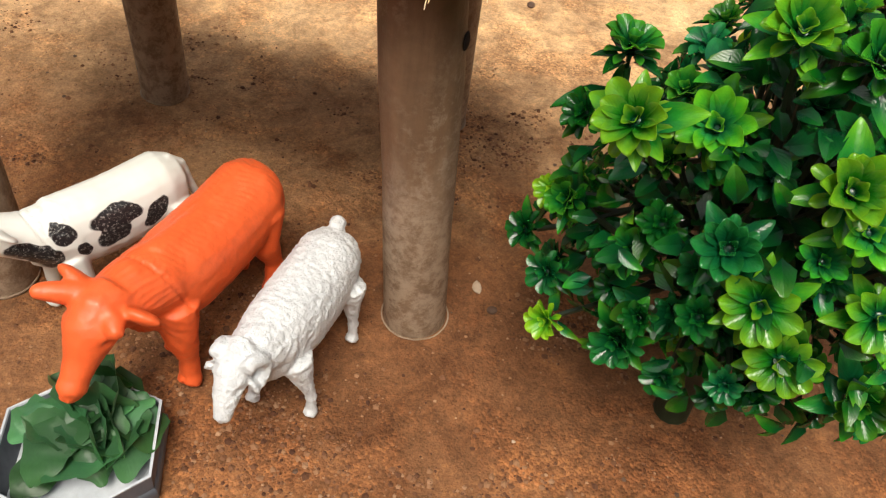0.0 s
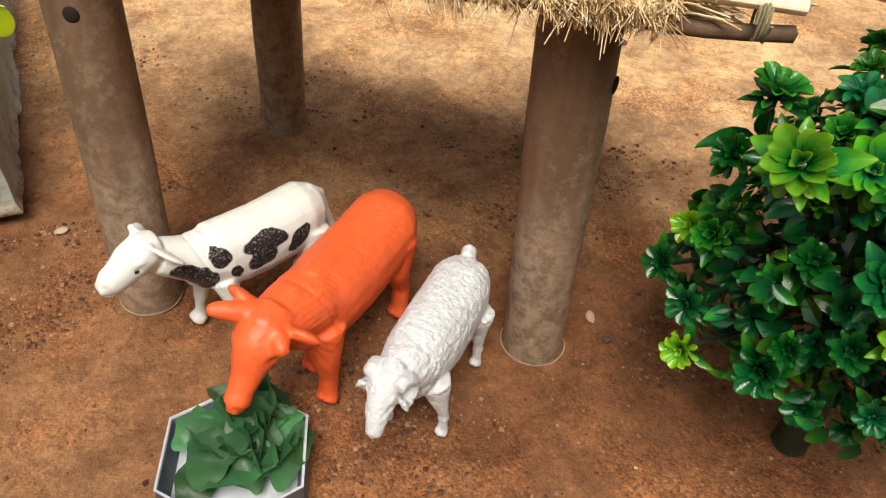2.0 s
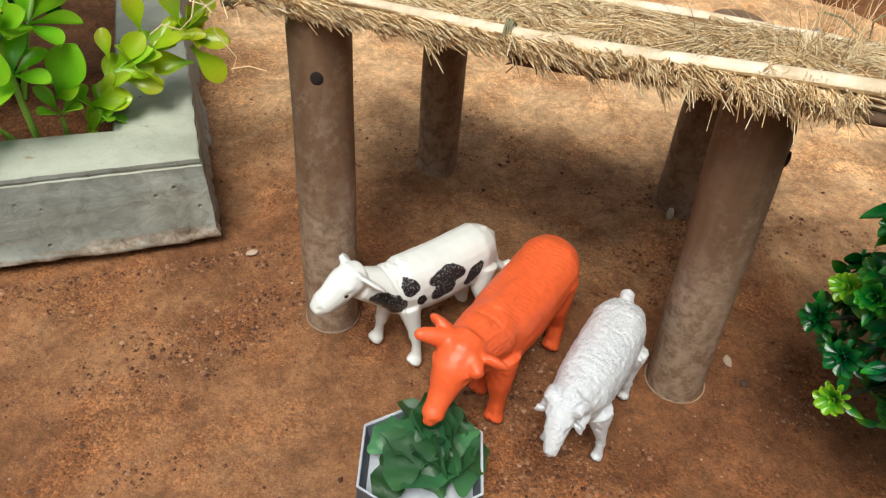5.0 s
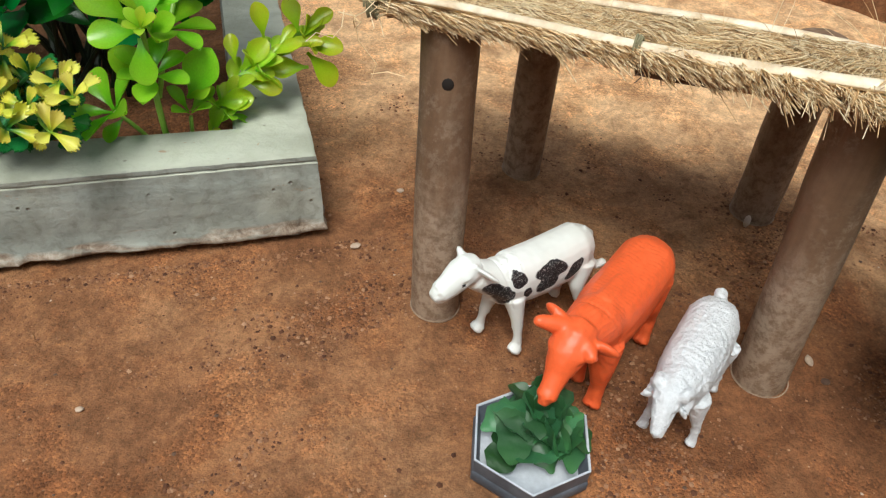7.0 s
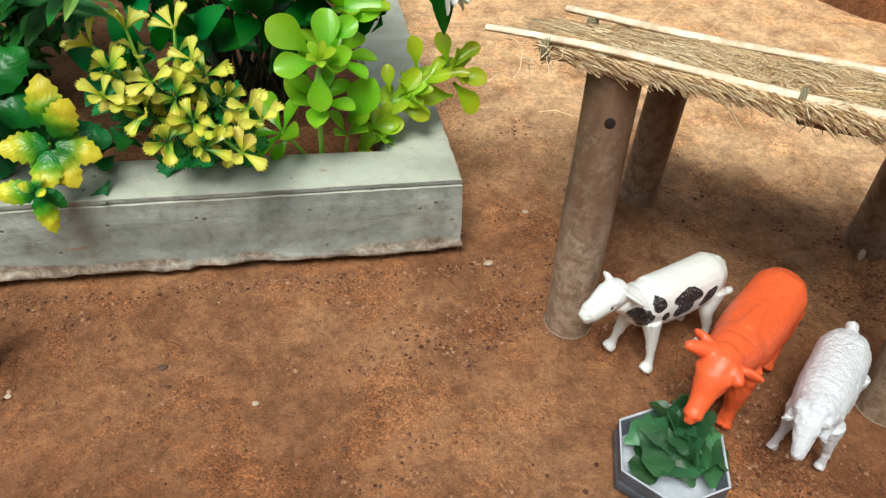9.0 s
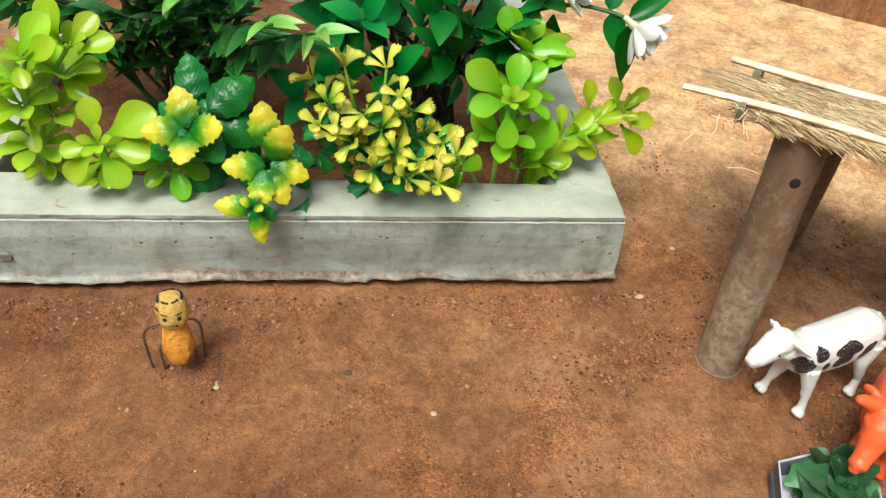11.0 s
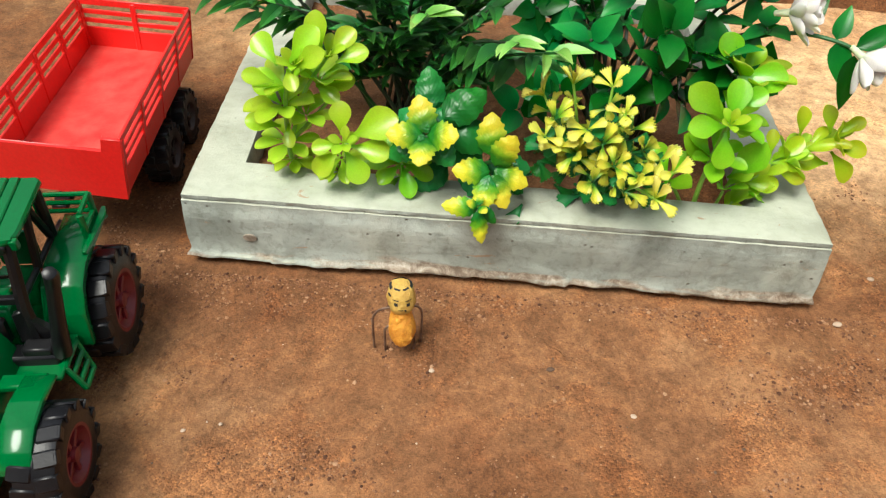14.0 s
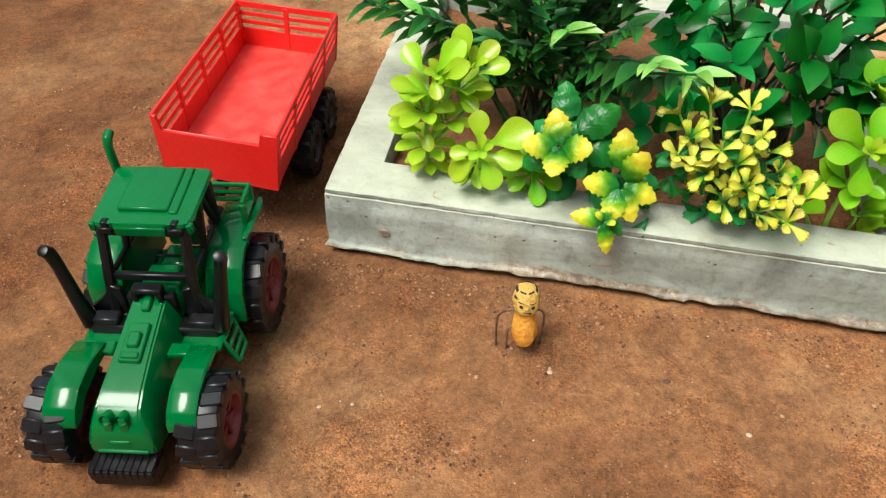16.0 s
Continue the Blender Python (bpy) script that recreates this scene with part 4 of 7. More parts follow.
    bm = bmesh.new()
    c = back[0].lerp(back[1], 0.875) + V(0, 0, 0.002)
    tube(bm, [c + V(-0.014, 0.010, 0.008), c + V(-0.009, 0.006, 0.0075), c + V(-0.003, 0.002, 0.003), c + V(0.001, 0, 0.001), c + V(-0.001, 0, 0.008), c + V(0.002, -0.001, 0.011), c + V(0.006, -0.003, 0.008), c + V(0.0065, -0.004, 0.002)], 0.00038, 6)
    part("loose_twine", bm, TWINE, sh, "curl of loose twine")
    bm = bmesh.new()
    c = front[0].lerp(front[1], 0.08)
    for k in range(9):
        p = c + V(rng.uniform(-0.006, 0.01), rng.uniform(-0.008, 0.004), rng.uniform(-0.003, 0.002))
        q = [p]
        for _ in range(4):
            q.append(q[-1] + V(rng.uniform(-0.005, 0.005), rng.uniform(-0.005, 0.005), rng.uniform(-0.004, 0.003)))
        tube(bm, q, 0.0002, 4)
    for q in ([(0.012, 0.292, 0.119), (0.013, 0.288, 0.112), (0.018, 0.283, 0.106), (0.016, 0.281, 0.102)], [(0.016, 0.282, 0.103), (0.021, 0.279, 0.105), (0.026, 0.276, 0.1045)]):
        tube(bm, q, 0.00018, 4)
    tagged(part("straw_wisp", bm, STRAW, sh), "stray straw fibres", kind="stuff")

    bm = bmesh.new()
    c = low[0] + V(0.001, -0.001, 0.0015)
    for k in range(9):
        o = V(rng.uniform(-0.003, 0.003), rng.uniform(-0.002, 0.001), rng.uniform(-0.0005, 0.002))
        tube(bm, [c + o, c + o * 1.6 + V(0.0015, -0.002, -0.001), c + o * 2.6 + V(rng.uniform(-0.002, 0.004), -0.003, rng.uniform(-0.006, 0.0))], [0.0004, 0.0003, 0.00015], 5)
    part("bark_shred", bm, STICK_BROWN, sh, "frayed bark strips at the rod's end")

    # thatch: a dark matted core, then fibres combed over it
    bm = bmesh.new()
    nu, nv = 60, 22
    grid = []
    for j in range(nv + 1):
        row = []
        for i in range(nu + 1):
            u, v = 0.125 + 0.745 * i / nu, 0.015 + 1.18 * j / nv
            p = at(u, v)
            lump = 0.0022 * noise.noise(V(u * 14, v * 6, 3)) + 0.0012 * noise.noise(V(u * 40, v * 16, 1))
            row.append(p + V(0, 0, -0.0022 + lump))
        grid.append(row)
    up = [[bm.verts.new(p) for p in row] for row in grid]
    dn = [[bm.verts.new(p - V(0, 0, 0.0042 + 0.001 * noise.noise(p * 120))) for p in row] for row in grid]
    for j in range(nv):
        for i in range(nu):
            bm.faces.new((up[j][i], up[j][i + 1], up[j + 1][i + 1], up[j + 1][i]))
            bm.faces.new((dn[j][i], dn[j + 1][i], dn[j + 1][i + 1], dn[j][i + 1]))
    for i in range(nu):
        bm.faces.new((up[0][i], dn[0][i], dn[0][i + 1], up[0][i + 1]))
        bm.faces.new((up[nv][i], up[nv][i + 1], dn[nv][i + 1], dn[nv][i]))
    for j in range(nv):
        bm.faces.new((up[j][0], up[j + 1][0], dn[j + 1][0], dn[j][0]))
        bm.faces.new((up[j][nu], dn[j][nu], dn[j + 1][nu], up[j + 1][nu]))
    part("thatch_core", bm, STRAW_DARK, sh, "matted dark straw")

    def fibres(name, count, make, material, label, seed):
        r = random.Random(seed)
        verts, faces = [], []
        for _ in range(count):
            pts, rad = make(r)
            n0 = len(verts)
            for k, p in enumerate(pts):
                d = (pts[min(k + 1, len(pts) - 1)] - pts[max(k - 1, 0)]).normalized()
                s = d.orthogonal().normalized()
                q = d.cross(s)
                w = rad * (1 - 0.45 * k / (len(pts) - 1))
                for a in (0, 2.094, 4.189):
                    verts.append(tuple(p + (s * math.cos(a) + q * math.sin(a)) * w))
            for k in range(len(pts) - 1):
                for a in range(3):
                    b = (a + 1) % 3
                    faces.append((n0 + k * 3 + a, n0 + k * 3 + b, n0 + k * 3 + 3 + b, n0 + k * 3 + 3 + a))
            e = n0 + (len(pts) - 1) * 3
            faces.append((e, e + 1, e + 2))
        me = bpy.data.meshes.new(name)
        me.from_pydata(verts, [], faces)
        me.materials.append(material)
        me.shade_smooth()
        ob = new(name, me)
        ob.parent = sh
        tagged(ob, label, kind="stuff")

    g = (back[0] - front[0]).lerp(back[1] - front[1], 0.5).normalized()
    alongn = along.normalized()

    # the cut ends hang in matted tufts, raked sideways at one end and straight at the other
    tufts = []
    rt = random.Random(15)
    for _ in range(620):
        u = rt.uniform(0.115, 0.88)
        z = rt.uniform(-0.0046, -0.0002)
        out = -g + alongn * (2.8 * (1 - u) ** 1.5 + 0.40 * noise.noise(V(u * 40, 5, 0)) + rt.gauss(0, 0.20)) + V(0, 0, -0.16 + rt.uniform(-0.36, 0.10))
        ln = rt.uniform(0.0044, 0.0076) + 0.0042 * noise.noise(V(u * 34, 2, 0)) + 0.0022 * u
        base = at(u, 0.02) + V(0, 0, z)
        tufts.append((u, z, base + out.normalized() * ln * 1.25))

    def edge(r):
        u, z, tip = r.choice(tufts)
        p = at(u + r.gauss(0, 0.006), r.uniform(0.0, 0.07)) + V(0, 0, z + r.gauss(0, 0.0005))
        tip = tip + V(r.gauss(0, 0.0008), r.gauss(0, 0.0008), r.gauss(0, 0.0007))
        tip = p.lerp(tip, r.uniform(0.6, 1.08) if r.random() < 0.93 else r.uniform(1.1, 1.7))
        return [p, p.lerp(tip, 0.5) + V(0, 0, r.uniform(0, 0.0006)), tip], r.uniform(0.00013, 0.00034)

    # locks: many fibres share a root and a bend
    locks = []
    rl = random.Random(16)
    for _ in range(900):
        u, v = rl.uniform(0.12, 0.88), rl.uniform(0.08, 1.04)
        swirl = noise.noise(V(u * 7, v * 2.0, 9)) * 1.0 + 0.5 * noise.noise(V(u * 26, v * 5, 2))
        d = -g + alongn * (2.2 * max(0.0, 0.72 - u) + swirl + rl.gauss(0.1, 0.22))
        locks.append((u, v, d.normalized() * (1 if rl.random() < 0.6 else -1), rl.gauss(0, 0.006), rl.uniform(0.0, 1.0)))

    def cover(r):
        u, v, d, bend, rise = r.choice(locks)
        u, v = u + r.gauss(0, 0.007), v + r.gauss(0, 0.025)
        p = at(u, max(0.03, v)) + V(0, 0, -0.0018 + 0.0022 * noise.noise(V(u * 14, v * 6, 3)))
        d = (d + alongn * r.gauss(0, 0.10 if r.random() < 0.85 else 0.6)).normalized()
        ln = r.uniform(0.012, 0.046)
        room = (v if d.dot(g) < 0 else 1.02 - v) * 0.092
        ln = min(ln, max(0.004, room + 0.004))
        lift = r.uniform(0.0002, 0.0016) + 0.0058 * rise * rise * (0.2 + max(0.0, u - 0.1)) * min(1.0, room / 0.02)
        pts = []
        for k in range(5):
            t = k / 4
            pts.append(p + d * ln * t + alongn * (bend * t * t + 0.0011 * math.sin(t * 7 + u * 40)) + V(0, 0, lift * math.sin(t * 2.6) + 0.0003))
        return pts, r.uniform(0.00009, 0.00024)

    def end_fringe(r):
        v = r.uniform(0, 1.0)
        right = r.random() < 0.7
        p = at(0.87 if right else 0.13, v) + V(0, 0, r.uniform(-0.005, 0.001))
        d = alongn * (1 if right else -0.7) + g * r.gauss(-0.35, 0.4) + V(0, 0, r.uniform(-0.25, 0.2))
        ln = r.uniform(0.005, 0.018)
        return [p, p + d * ln * 0.5, p + d * ln + V(0, 0, -0.002 * r.random())], r.uniform(0.0002, 0.0005)

    def stray(r):
        tall = r.random() < 0.45
        u, v = (r.gauss(0.84, 0.035), r.uniform(0.15, 0.8)) if tall else (r.uniform(0.2, 0.92), r.uniform(0.2, 0.9))
        p = at(u, v)
        d = V(r.gauss(0, 0.35), r.gauss(0.1, 0.35), r.uniform(0.5, 1.2)).normalized() if tall else V(r.gauss(0, 0.7), r.gauss(0.1, 0.7), r.uniform(0.1, 0.6)).normalized()
        ln = r.uniform(0.008, 0.024)
        side = V(r.gauss(0, 0.4), r.gauss(0, 0.4), -0.15)
        return [p, p + d * ln * 0.35, p + d * ln * 0.7 + side * ln * 0.2, p + d * ln + side * ln * 0.5], r.uniform(0.00008, 0.00016)

    fibres("thatch_edge", 13500, edge, STRAW, "bristly cut straw ends along the eave", 11)
    fibres("thatch_fibre", 16000, cover, STRAW_TOP, "loose combed straw fibres on the roof", 12)
    fibres("thatch_end", 560, end_fringe, STRAW, "frayed straw at the roof end", 13)
    fibres("stray_fibre", 170, stray, STRAW_TOP, "fine stray fibres standing up", 14)


build_shelter()


# ---- toy figures ----
def mm(*p):
    return V(*p) * 0.001


def rings(rows):
    return [(mm(x, y, z), hw * 0.001, hh * 0.001, lean) for x, y, z, hw, hh, lean in rows]


def mm_tube(bm, pts, radii, seg=12, flat=1.0):
    tube(bm, [mm(*p) for p in pts], [r * 0.001 for r in radii], seg, True, 0, flat)


def ear(bm, root, tip, wide, thick):
    """A flat pointed ear."""
    a, b = mm(*root), mm(*tip)
    m = basis(a, b - a, V(-1, 0, 0.6), (b - a).length)
    bmesh.ops.create_uvsphere(bm, u_segments=12, v_segments=8, radius=0.5, matrix=m @ Matrix.Translation((0.5, 0, 0)) @ Matrix.Diagonal((1.15, wide / (b - a).length * 0.001, thick / (b - a).length * 0.001, 1)))


def displaced(me, amount):
    """Move every point of a skin along its normal by amount(x, y, z) millimetres; the place is in millimetres."""
    n = len(me.vertices)
    co, nor = np.empty(n * 3), np.empty(n * 3, dtype=np.float32)
    me.vertices.foreach_get("co", co)
    me.vertex_normals.foreach_get("vector", nor)
    co, nor = co.reshape(-1, 3), nor.reshape(-1, 3)
    push = np.array([amount(*p) for p in (co * 1000).tolist()]) * 0.001
    me.vertices.foreach_set("co", (co + nor * push[:, None]).ravel())
    me.update()


def figure(name, me, material, m, label):
    me.materials.clear()
    me.materials.append(material)
    ob = new(name, me)
    ob.matrix_basis = m
    return tagged(ob, label, "toy animal", "toy farm animals")


def build_ox():
    bm = bmesh.new()
    loft(bm, rings([(-30.5, -0.5, 36.6, 5, 6, 0), (-28.5, -0.5, 35.6, 9.2, 10.4, 0), (-23, -0.5, 35.1, 11.7, 12.6, 0), (-12, -0.5, 33.6, 11.9, 12.7, 0), (0, -0.4, 33.1, 12.2, 12.9, 0), (10, -0.2, 33.6, 11.7, 13.1, 0), (17, 0, 34.4, 10.4, 12.6, -0.1), (22, 0, 35.2, 8.8, 11.0, -0.2), (26.5, 0, 36.5, 6.8, 8.5, -0.3), (29, 0, 38, 4.5, 6, -0.3)]), 20)
    mm_tube(bm, [(12, 0, 36), (20, 0, 38.8), (27, 0, 41.0), (34, 0, 42.8)], [10.4, 10.0, 8.6, 7.0], 16)
    # head, lowered towards the tray
    mm_tube(bm, [(31, 0, 45), (36, 0.3, 44), (41, 0.6, 40.5), (45.5, 1, 35.8), (49, 1.3, 32.2), (51.4, 1.5, 29.8)], [6.2, 7.2, 6.6, 4.4, 3.6, 3.8], 16)
    mm_tube(bm, [(50.6, 0, 29.9), (50.6, 2.8, 29.9)], [3.9, 3.9], 12)
    mm_tube(bm, [(41, -4.5, 42.5), (41, 5.5, 42.5)], [3.2, 3.2], 10)
    # horns and ears
    mm_tube(bm, [(35.5, -2.5, 46.5), (38.5, -6.2, 48.6), (41.5, -9.4, 50.2), (43.6, -11.2, 51.0)], [3.8, 3.0, 2.5, 1.7], 12)
    mm_tube(bm, [(36.5, 3.5, 45.2), (38.8, 7.4, 45.2), (41.0, 9.6, 44.6)], [3.4, 2.7, 1.9], 12)
    ear(bm, (33.5, -3, 46.2), (34.2, -12.2, 50.6), 8.0, 3.8)
    ear(bm, (33.6, 4, 43.4), (32.6, 14.6, 44.0), 9.0, 3.6)
    # legs
    mm_tube(bm, [(19, 6, 32), (20.5, 7.4, 20), (20, 7.8, 11), (21, 8, 3.5)], [6.6, 4.6, 3.0, 3.2], 14)
    mm_tube(bm, [(20.6, 8, 3.6), (22.4, 8.2, 1.6)], [3.5, 3.6], 12)
    mm_tube(bm, [(17, -5, 32), (15.4, -4.4, 20), (13, -3.2, 11), (13.6, -2.8, 3.5)], [6.6, 4.4, 3.0, 3.2], 14)
    mm_tube(bm, [(13.6, -2.8, 3.6), (15.2, -2.8, 1.6)], [3.5, 3.6], 12)
    mm_tube(bm, [(-21, 4.6, 34), (-19, 6.6, 22), (-22, 7.6, 13), (-20.5, 8, 3.5)], [7.6, 4.9, 2.9, 3.1], 14)
    mm_tube(bm, [(-20.4, 8, 3.6), (-18.6, 8, 1.6)], [3.5, 3.6], 12)
    mm_tube(bm, [(-22, -4.6, 34), (-22, -6.6, 22), (-25, -7.4, 13), (-24, -7.6, 3.5)], [7.6, 4.9, 2.9, 3.1], 14)
    mm_tube(bm, [(-24, -7.6, 3.6), (-22.2, -7.6, 1.6)], [3.5, 3.6], 12)
    mm_tube(bm, [(-29.5, 0, 42), (-32, -0.6, 36), (-32, -1.2, 26), (-31.4, -1.6, 17)], [1.8, 1.6, 1.5, 2.0], 10)
    mm_tube(bm, [(-20, -0.5, 43), (-5, -0.5, 42.2), (8, -0.2, 43.2), (17, 0, 43.8)], [4.6, 4.4, 4.8, 5.2], 12)
    me = fused(bm, 0.0006, 9)
    # the moulded seam that rings the neck, and faint hair on the spine and dewlap
    def relief(x, y, z):
        k = 0.0
        seam = x - 19.5 - 0.25 * (z - 38)
        if z > 28:
            k += -0.55 * math.exp(-(seam / 0.32) ** 2)
        if z < 6:
            for fx, fy in ((22, 8.1), (15, -2.8), (-19, 8), (-22.4, -7.6)):
                if abs(x - fx) < 6 and abs(y - fy) < 3:
                    k += -0.55 * math.exp(-((y - fy) / 0.4) ** 2) * (x > fx - 1)
        if x > 48.5 and 28 < z < 33:
            k += -0.5 * math.exp(-((abs(y - 1.4) - 1.6) / 0.5) ** 2 - ((z - 30.8) / 0.6) ** 2)
        if z > 41 and x < 19:
            k += 0.09 * math.sin(x * 3.4 + abs(y) * 1.5 + 1.5 * noise.noise(V(x * 0.2, y * 0.2, 4))) * min(1, (z - 41) / 3) * (0.6 + noise.noise(V(x * 0.3, y * 0.3, 8)))
        if 20 < x < 30:
            k += 0.10 * math.sin(math.atan2(y, z - 38) * 34 + x * 0.5 + 2 * noise.noise(V(x, y, z) * 0.2))
        # eyes under the brow, mouth line
        for s in (-1, 1):
            e = ((x - 41.5) / 1.3) ** 2 + ((y - 0.6 - s * 6.2) / 2.0) ** 2 + ((z - 40.6) / 1.0) ** 2
            k += -0.7 * math.exp(-e)
            e = ((x - 40.8) / 2.2) ** 2 + ((y - 0.6 - s * 5.6) / 2.0) ** 2 + ((z - 43.2) / 1.1) ** 2
            k += 0.8 * math.exp(-e)
        if x > 45:
            k += -0.35 * math.exp(-((z - 28.2 + (50 - x) * 0.4) / 0.35) ** 2)
        return k + 0.22 * noise.noise(V(x, y, z) * 0.22) + 0.10 * noise.noise(V(x, y, z) * 0.6)
    displaced(me, relief)
    return figure("toy_ox", me, ORANGE, pose(0.0975, 0.2276, 0.0005, 0, 0, 218), "orange plastic toy ox with its head lowered to the tray")


def build_cow():
    bm = bmesh.new()
    loft(bm, rings([(-23.6, -0.6, 34.2, 3.2, 4.5, 0), (-21.8, -0.6, 33.6, 7.0, 8.2, 0), (-16.5, -0.6, 33.2, 9.3, 10.8, 0), (-9, -0.6, 32.0, 9.7, 11.2, 0), (0, -0.6, 31.0, 9.9, 11.4, 0), (9, -0.6, 31.3, 9.6, 11.5, 0), (15.5, -0.6, 31.9, 9.0, 11.4, 0), (20.5, -0.6, 32.2, 7.2, 9.4, -0.1), (24, -0.6, 32.4, 4.4, 6, -0.3)]), 20)
    mm_tube(bm, [(13, -0.4, 32.0), (20, -0.6, 34.0), (26.5, -1.0, 37.4), (32, -1.4, 41.0)], [9.6, 8.6, 6.6, 5.6], 14)
    # the shoulder ridge at the root of the neck
    mm_tube(bm, [(18.5, -5.2, 39.4), (19.0, -0.6, 41.6), (18.5, 4.2, 39.4)], [1.6, 1.9, 1.6], 10)
    # skull, muzzle, brow, horn buds
    mm_tube(bm, [(31.6, -1.8, 44.4), (35, -1.6, 44.8), (39.5, -1.0, 43.3), (43.8, -0.8, 40.6), (47.0, -0.8, 39.2)], [5.0, 5.8, 5.4, 4.5, 4.1], 14)
    mm_tube(bm, [(46.9, -2.8, 38.9), (46.9, 1.2, 38.9)], [3.5, 3.5], 10)
    mm_tube(bm, [(37.4, -6.0, 45.1), (37.4, 3.2, 45.1)], [2.6, 2.6], 10)
    mm_tube(bm, [(34.6, -5.6, 48.0), (35.2, -7.6, 50.2)], [1.7, 1.1], 8)
    mm_tube(bm, [(34.4, 1.8, 47.8), (34.6, 3.0, 49.3)], [1.5, 1.0], 8)
    ear(bm, (33.6, 2.8, 47.4), (28.4, 9.0, 43.6), 6.8, 2.2)
    ear(bm, (34, -5.8, 46.2), (31.4, -11.6, 45.4), 5.6, 2.2)
    # legs
    mm_tube(bm, [(16, 5, 27), (15, 7.6, 17), (14.6, 9.2, 9), (15, 10, 3.2)], [4.5, 2.7, 1.7, 2.1], 12)
    mm_tube(bm, [(15, 10, 3.4), (16.8, 10.4, 1.5)], [2.9, 3.1], 10)
    mm_tube(bm, [(18, -4, 27), (19.5, -5.6, 16), (20.6, -6.4, 9), (21, -6.8, 3.2)], [4.5, 2.7, 1.7, 2.1], 12)
    mm_tube(bm, [(21, -6.8, 3.4), (22.8, -6.8, 1.5)], [2.9, 3.1], 10)
    mm_tube(bm, [(-17, 4.5, 30), (-15, 7, 20), (-17.4, 8.6, 10), (-16.2, 9.4, 3.2)], [6.2, 3.3, 1.7, 2.1], 12)
    mm_tube(bm, [(-16.2, 9.4, 3.4), (-14.6, 9.6, 1.5)], [2.8, 2.9], 10)
    mm_tube(bm, [(-18, -4.5, 30), (-17.6, -6, 20), (-20.2, -6.6, 10), (-19.2, -6.8, 3.2)], [6.2, 3.3, 1.7, 2.1], 12)
    mm_tube(bm, [(-19.2, -6.8, 3.4), (-17.6, -6.8, 1.5)], [2.8, 2.9], 10)
    for q in ((14.8, 8.2, 13), (20.0, -6.0, 12.5), (-16.8, 8.0, 13.5), (-19.5, -6.4, 13.5)):
        mm_tube(bm, [(q[0], q[1], q[2] + 0.8), (q[0], q[1], q[2] - 0.8)], [2.5, 2.4], 10)
    # tail along the rump, its tuft flicked out
    mm_tube(bm, [(-19.5, -0.4, 42.6), (-23.8, 0, 38.5), (-25.4, 0.6, 30), (-26.8, 1.4, 24), (-29.4, 2.4, 20.6), (-33.4, 3.2, 21.4)], [1.4, 1.5, 1.4, 1.5, 2.1, 1.7], 10)
    mm_tube(bm, [(-4, 0, 20.5), (-9, 0, 19.5)], [2.6, 2.6], 10)
    me = fused(bm, 0.0005, 9)
    # seam at the neck, eye sockets under the brow, nostrils and mouth, split hooves
    def relief(x, y, z):
        k = 0.12 * noise.noise(V(x, y, z) * 0.35)
        if z > 24:
            k -= 0.40 * math.exp(-((x - 20.8 - 0.22 * (z - 34)) / 0.35) ** 2) + 0.3 * (14 < x < 21) * noise.noise(V(x * 0.9, y * 0.9, z * 0.9)) * (z > 37)
        for sd in (-1, 1):
            k -= 0.55 * math.exp(-((x - 39.6) / 1.1) ** 2 - ((y + 0.9 - sd * 4.4) / 1.6) ** 2 - ((z - 43.7) / 0.8) ** 2)
            k += 0.45 * math.exp(-((x - 38.4) / 1.6) ** 2 - ((y + 0.9 - sd * 4.2) / 1.6) ** 2 - ((z - 45.7) / 0.8) ** 2)
            k -= 0.45 * math.exp(-((x - 49.4) / 0.9) ** 2 - ((y + 0.4 - sd * 1.9) / 0.6) ** 2 - ((z - 40.4) / 0.6) ** 2)
        if x > 43:
            k -= 0.35 * math.exp(-((z - 37.4) / 0.3) ** 2)
        if z < 5:
            for fx, fy in ((17, 10.3), (23, -6.8), (-14.6, 9.6), (-17.6, -6.8)):
                if abs(x - fx) < 5 and abs(y - fy) < 3 and x > fx - 1:
                    k -= 0.4 * math.exp(-((y - fy) / 0.35) ** 2)
        return k
    displaced(me, relief)
    ob = figure("toy_cow", me, COW, pose(0.0773, 0.2538, 0.0, 0, 0, 199), "off-white plastic toy cow stamped with rubbed black patches")
    me.materials.append(INK)
    for p in me.polygons:
        c = p.center * 1000
        # the two printed eyes
        if c.z > 38 and abs(c.x - 39.8) < 0.8 and abs(c.z - 43.6 - 0.4 * math.sin(c.x * 2)) < 0.45 and abs(c.y + 0.9) > 3.2:
            p.material_index = 1
    return ob


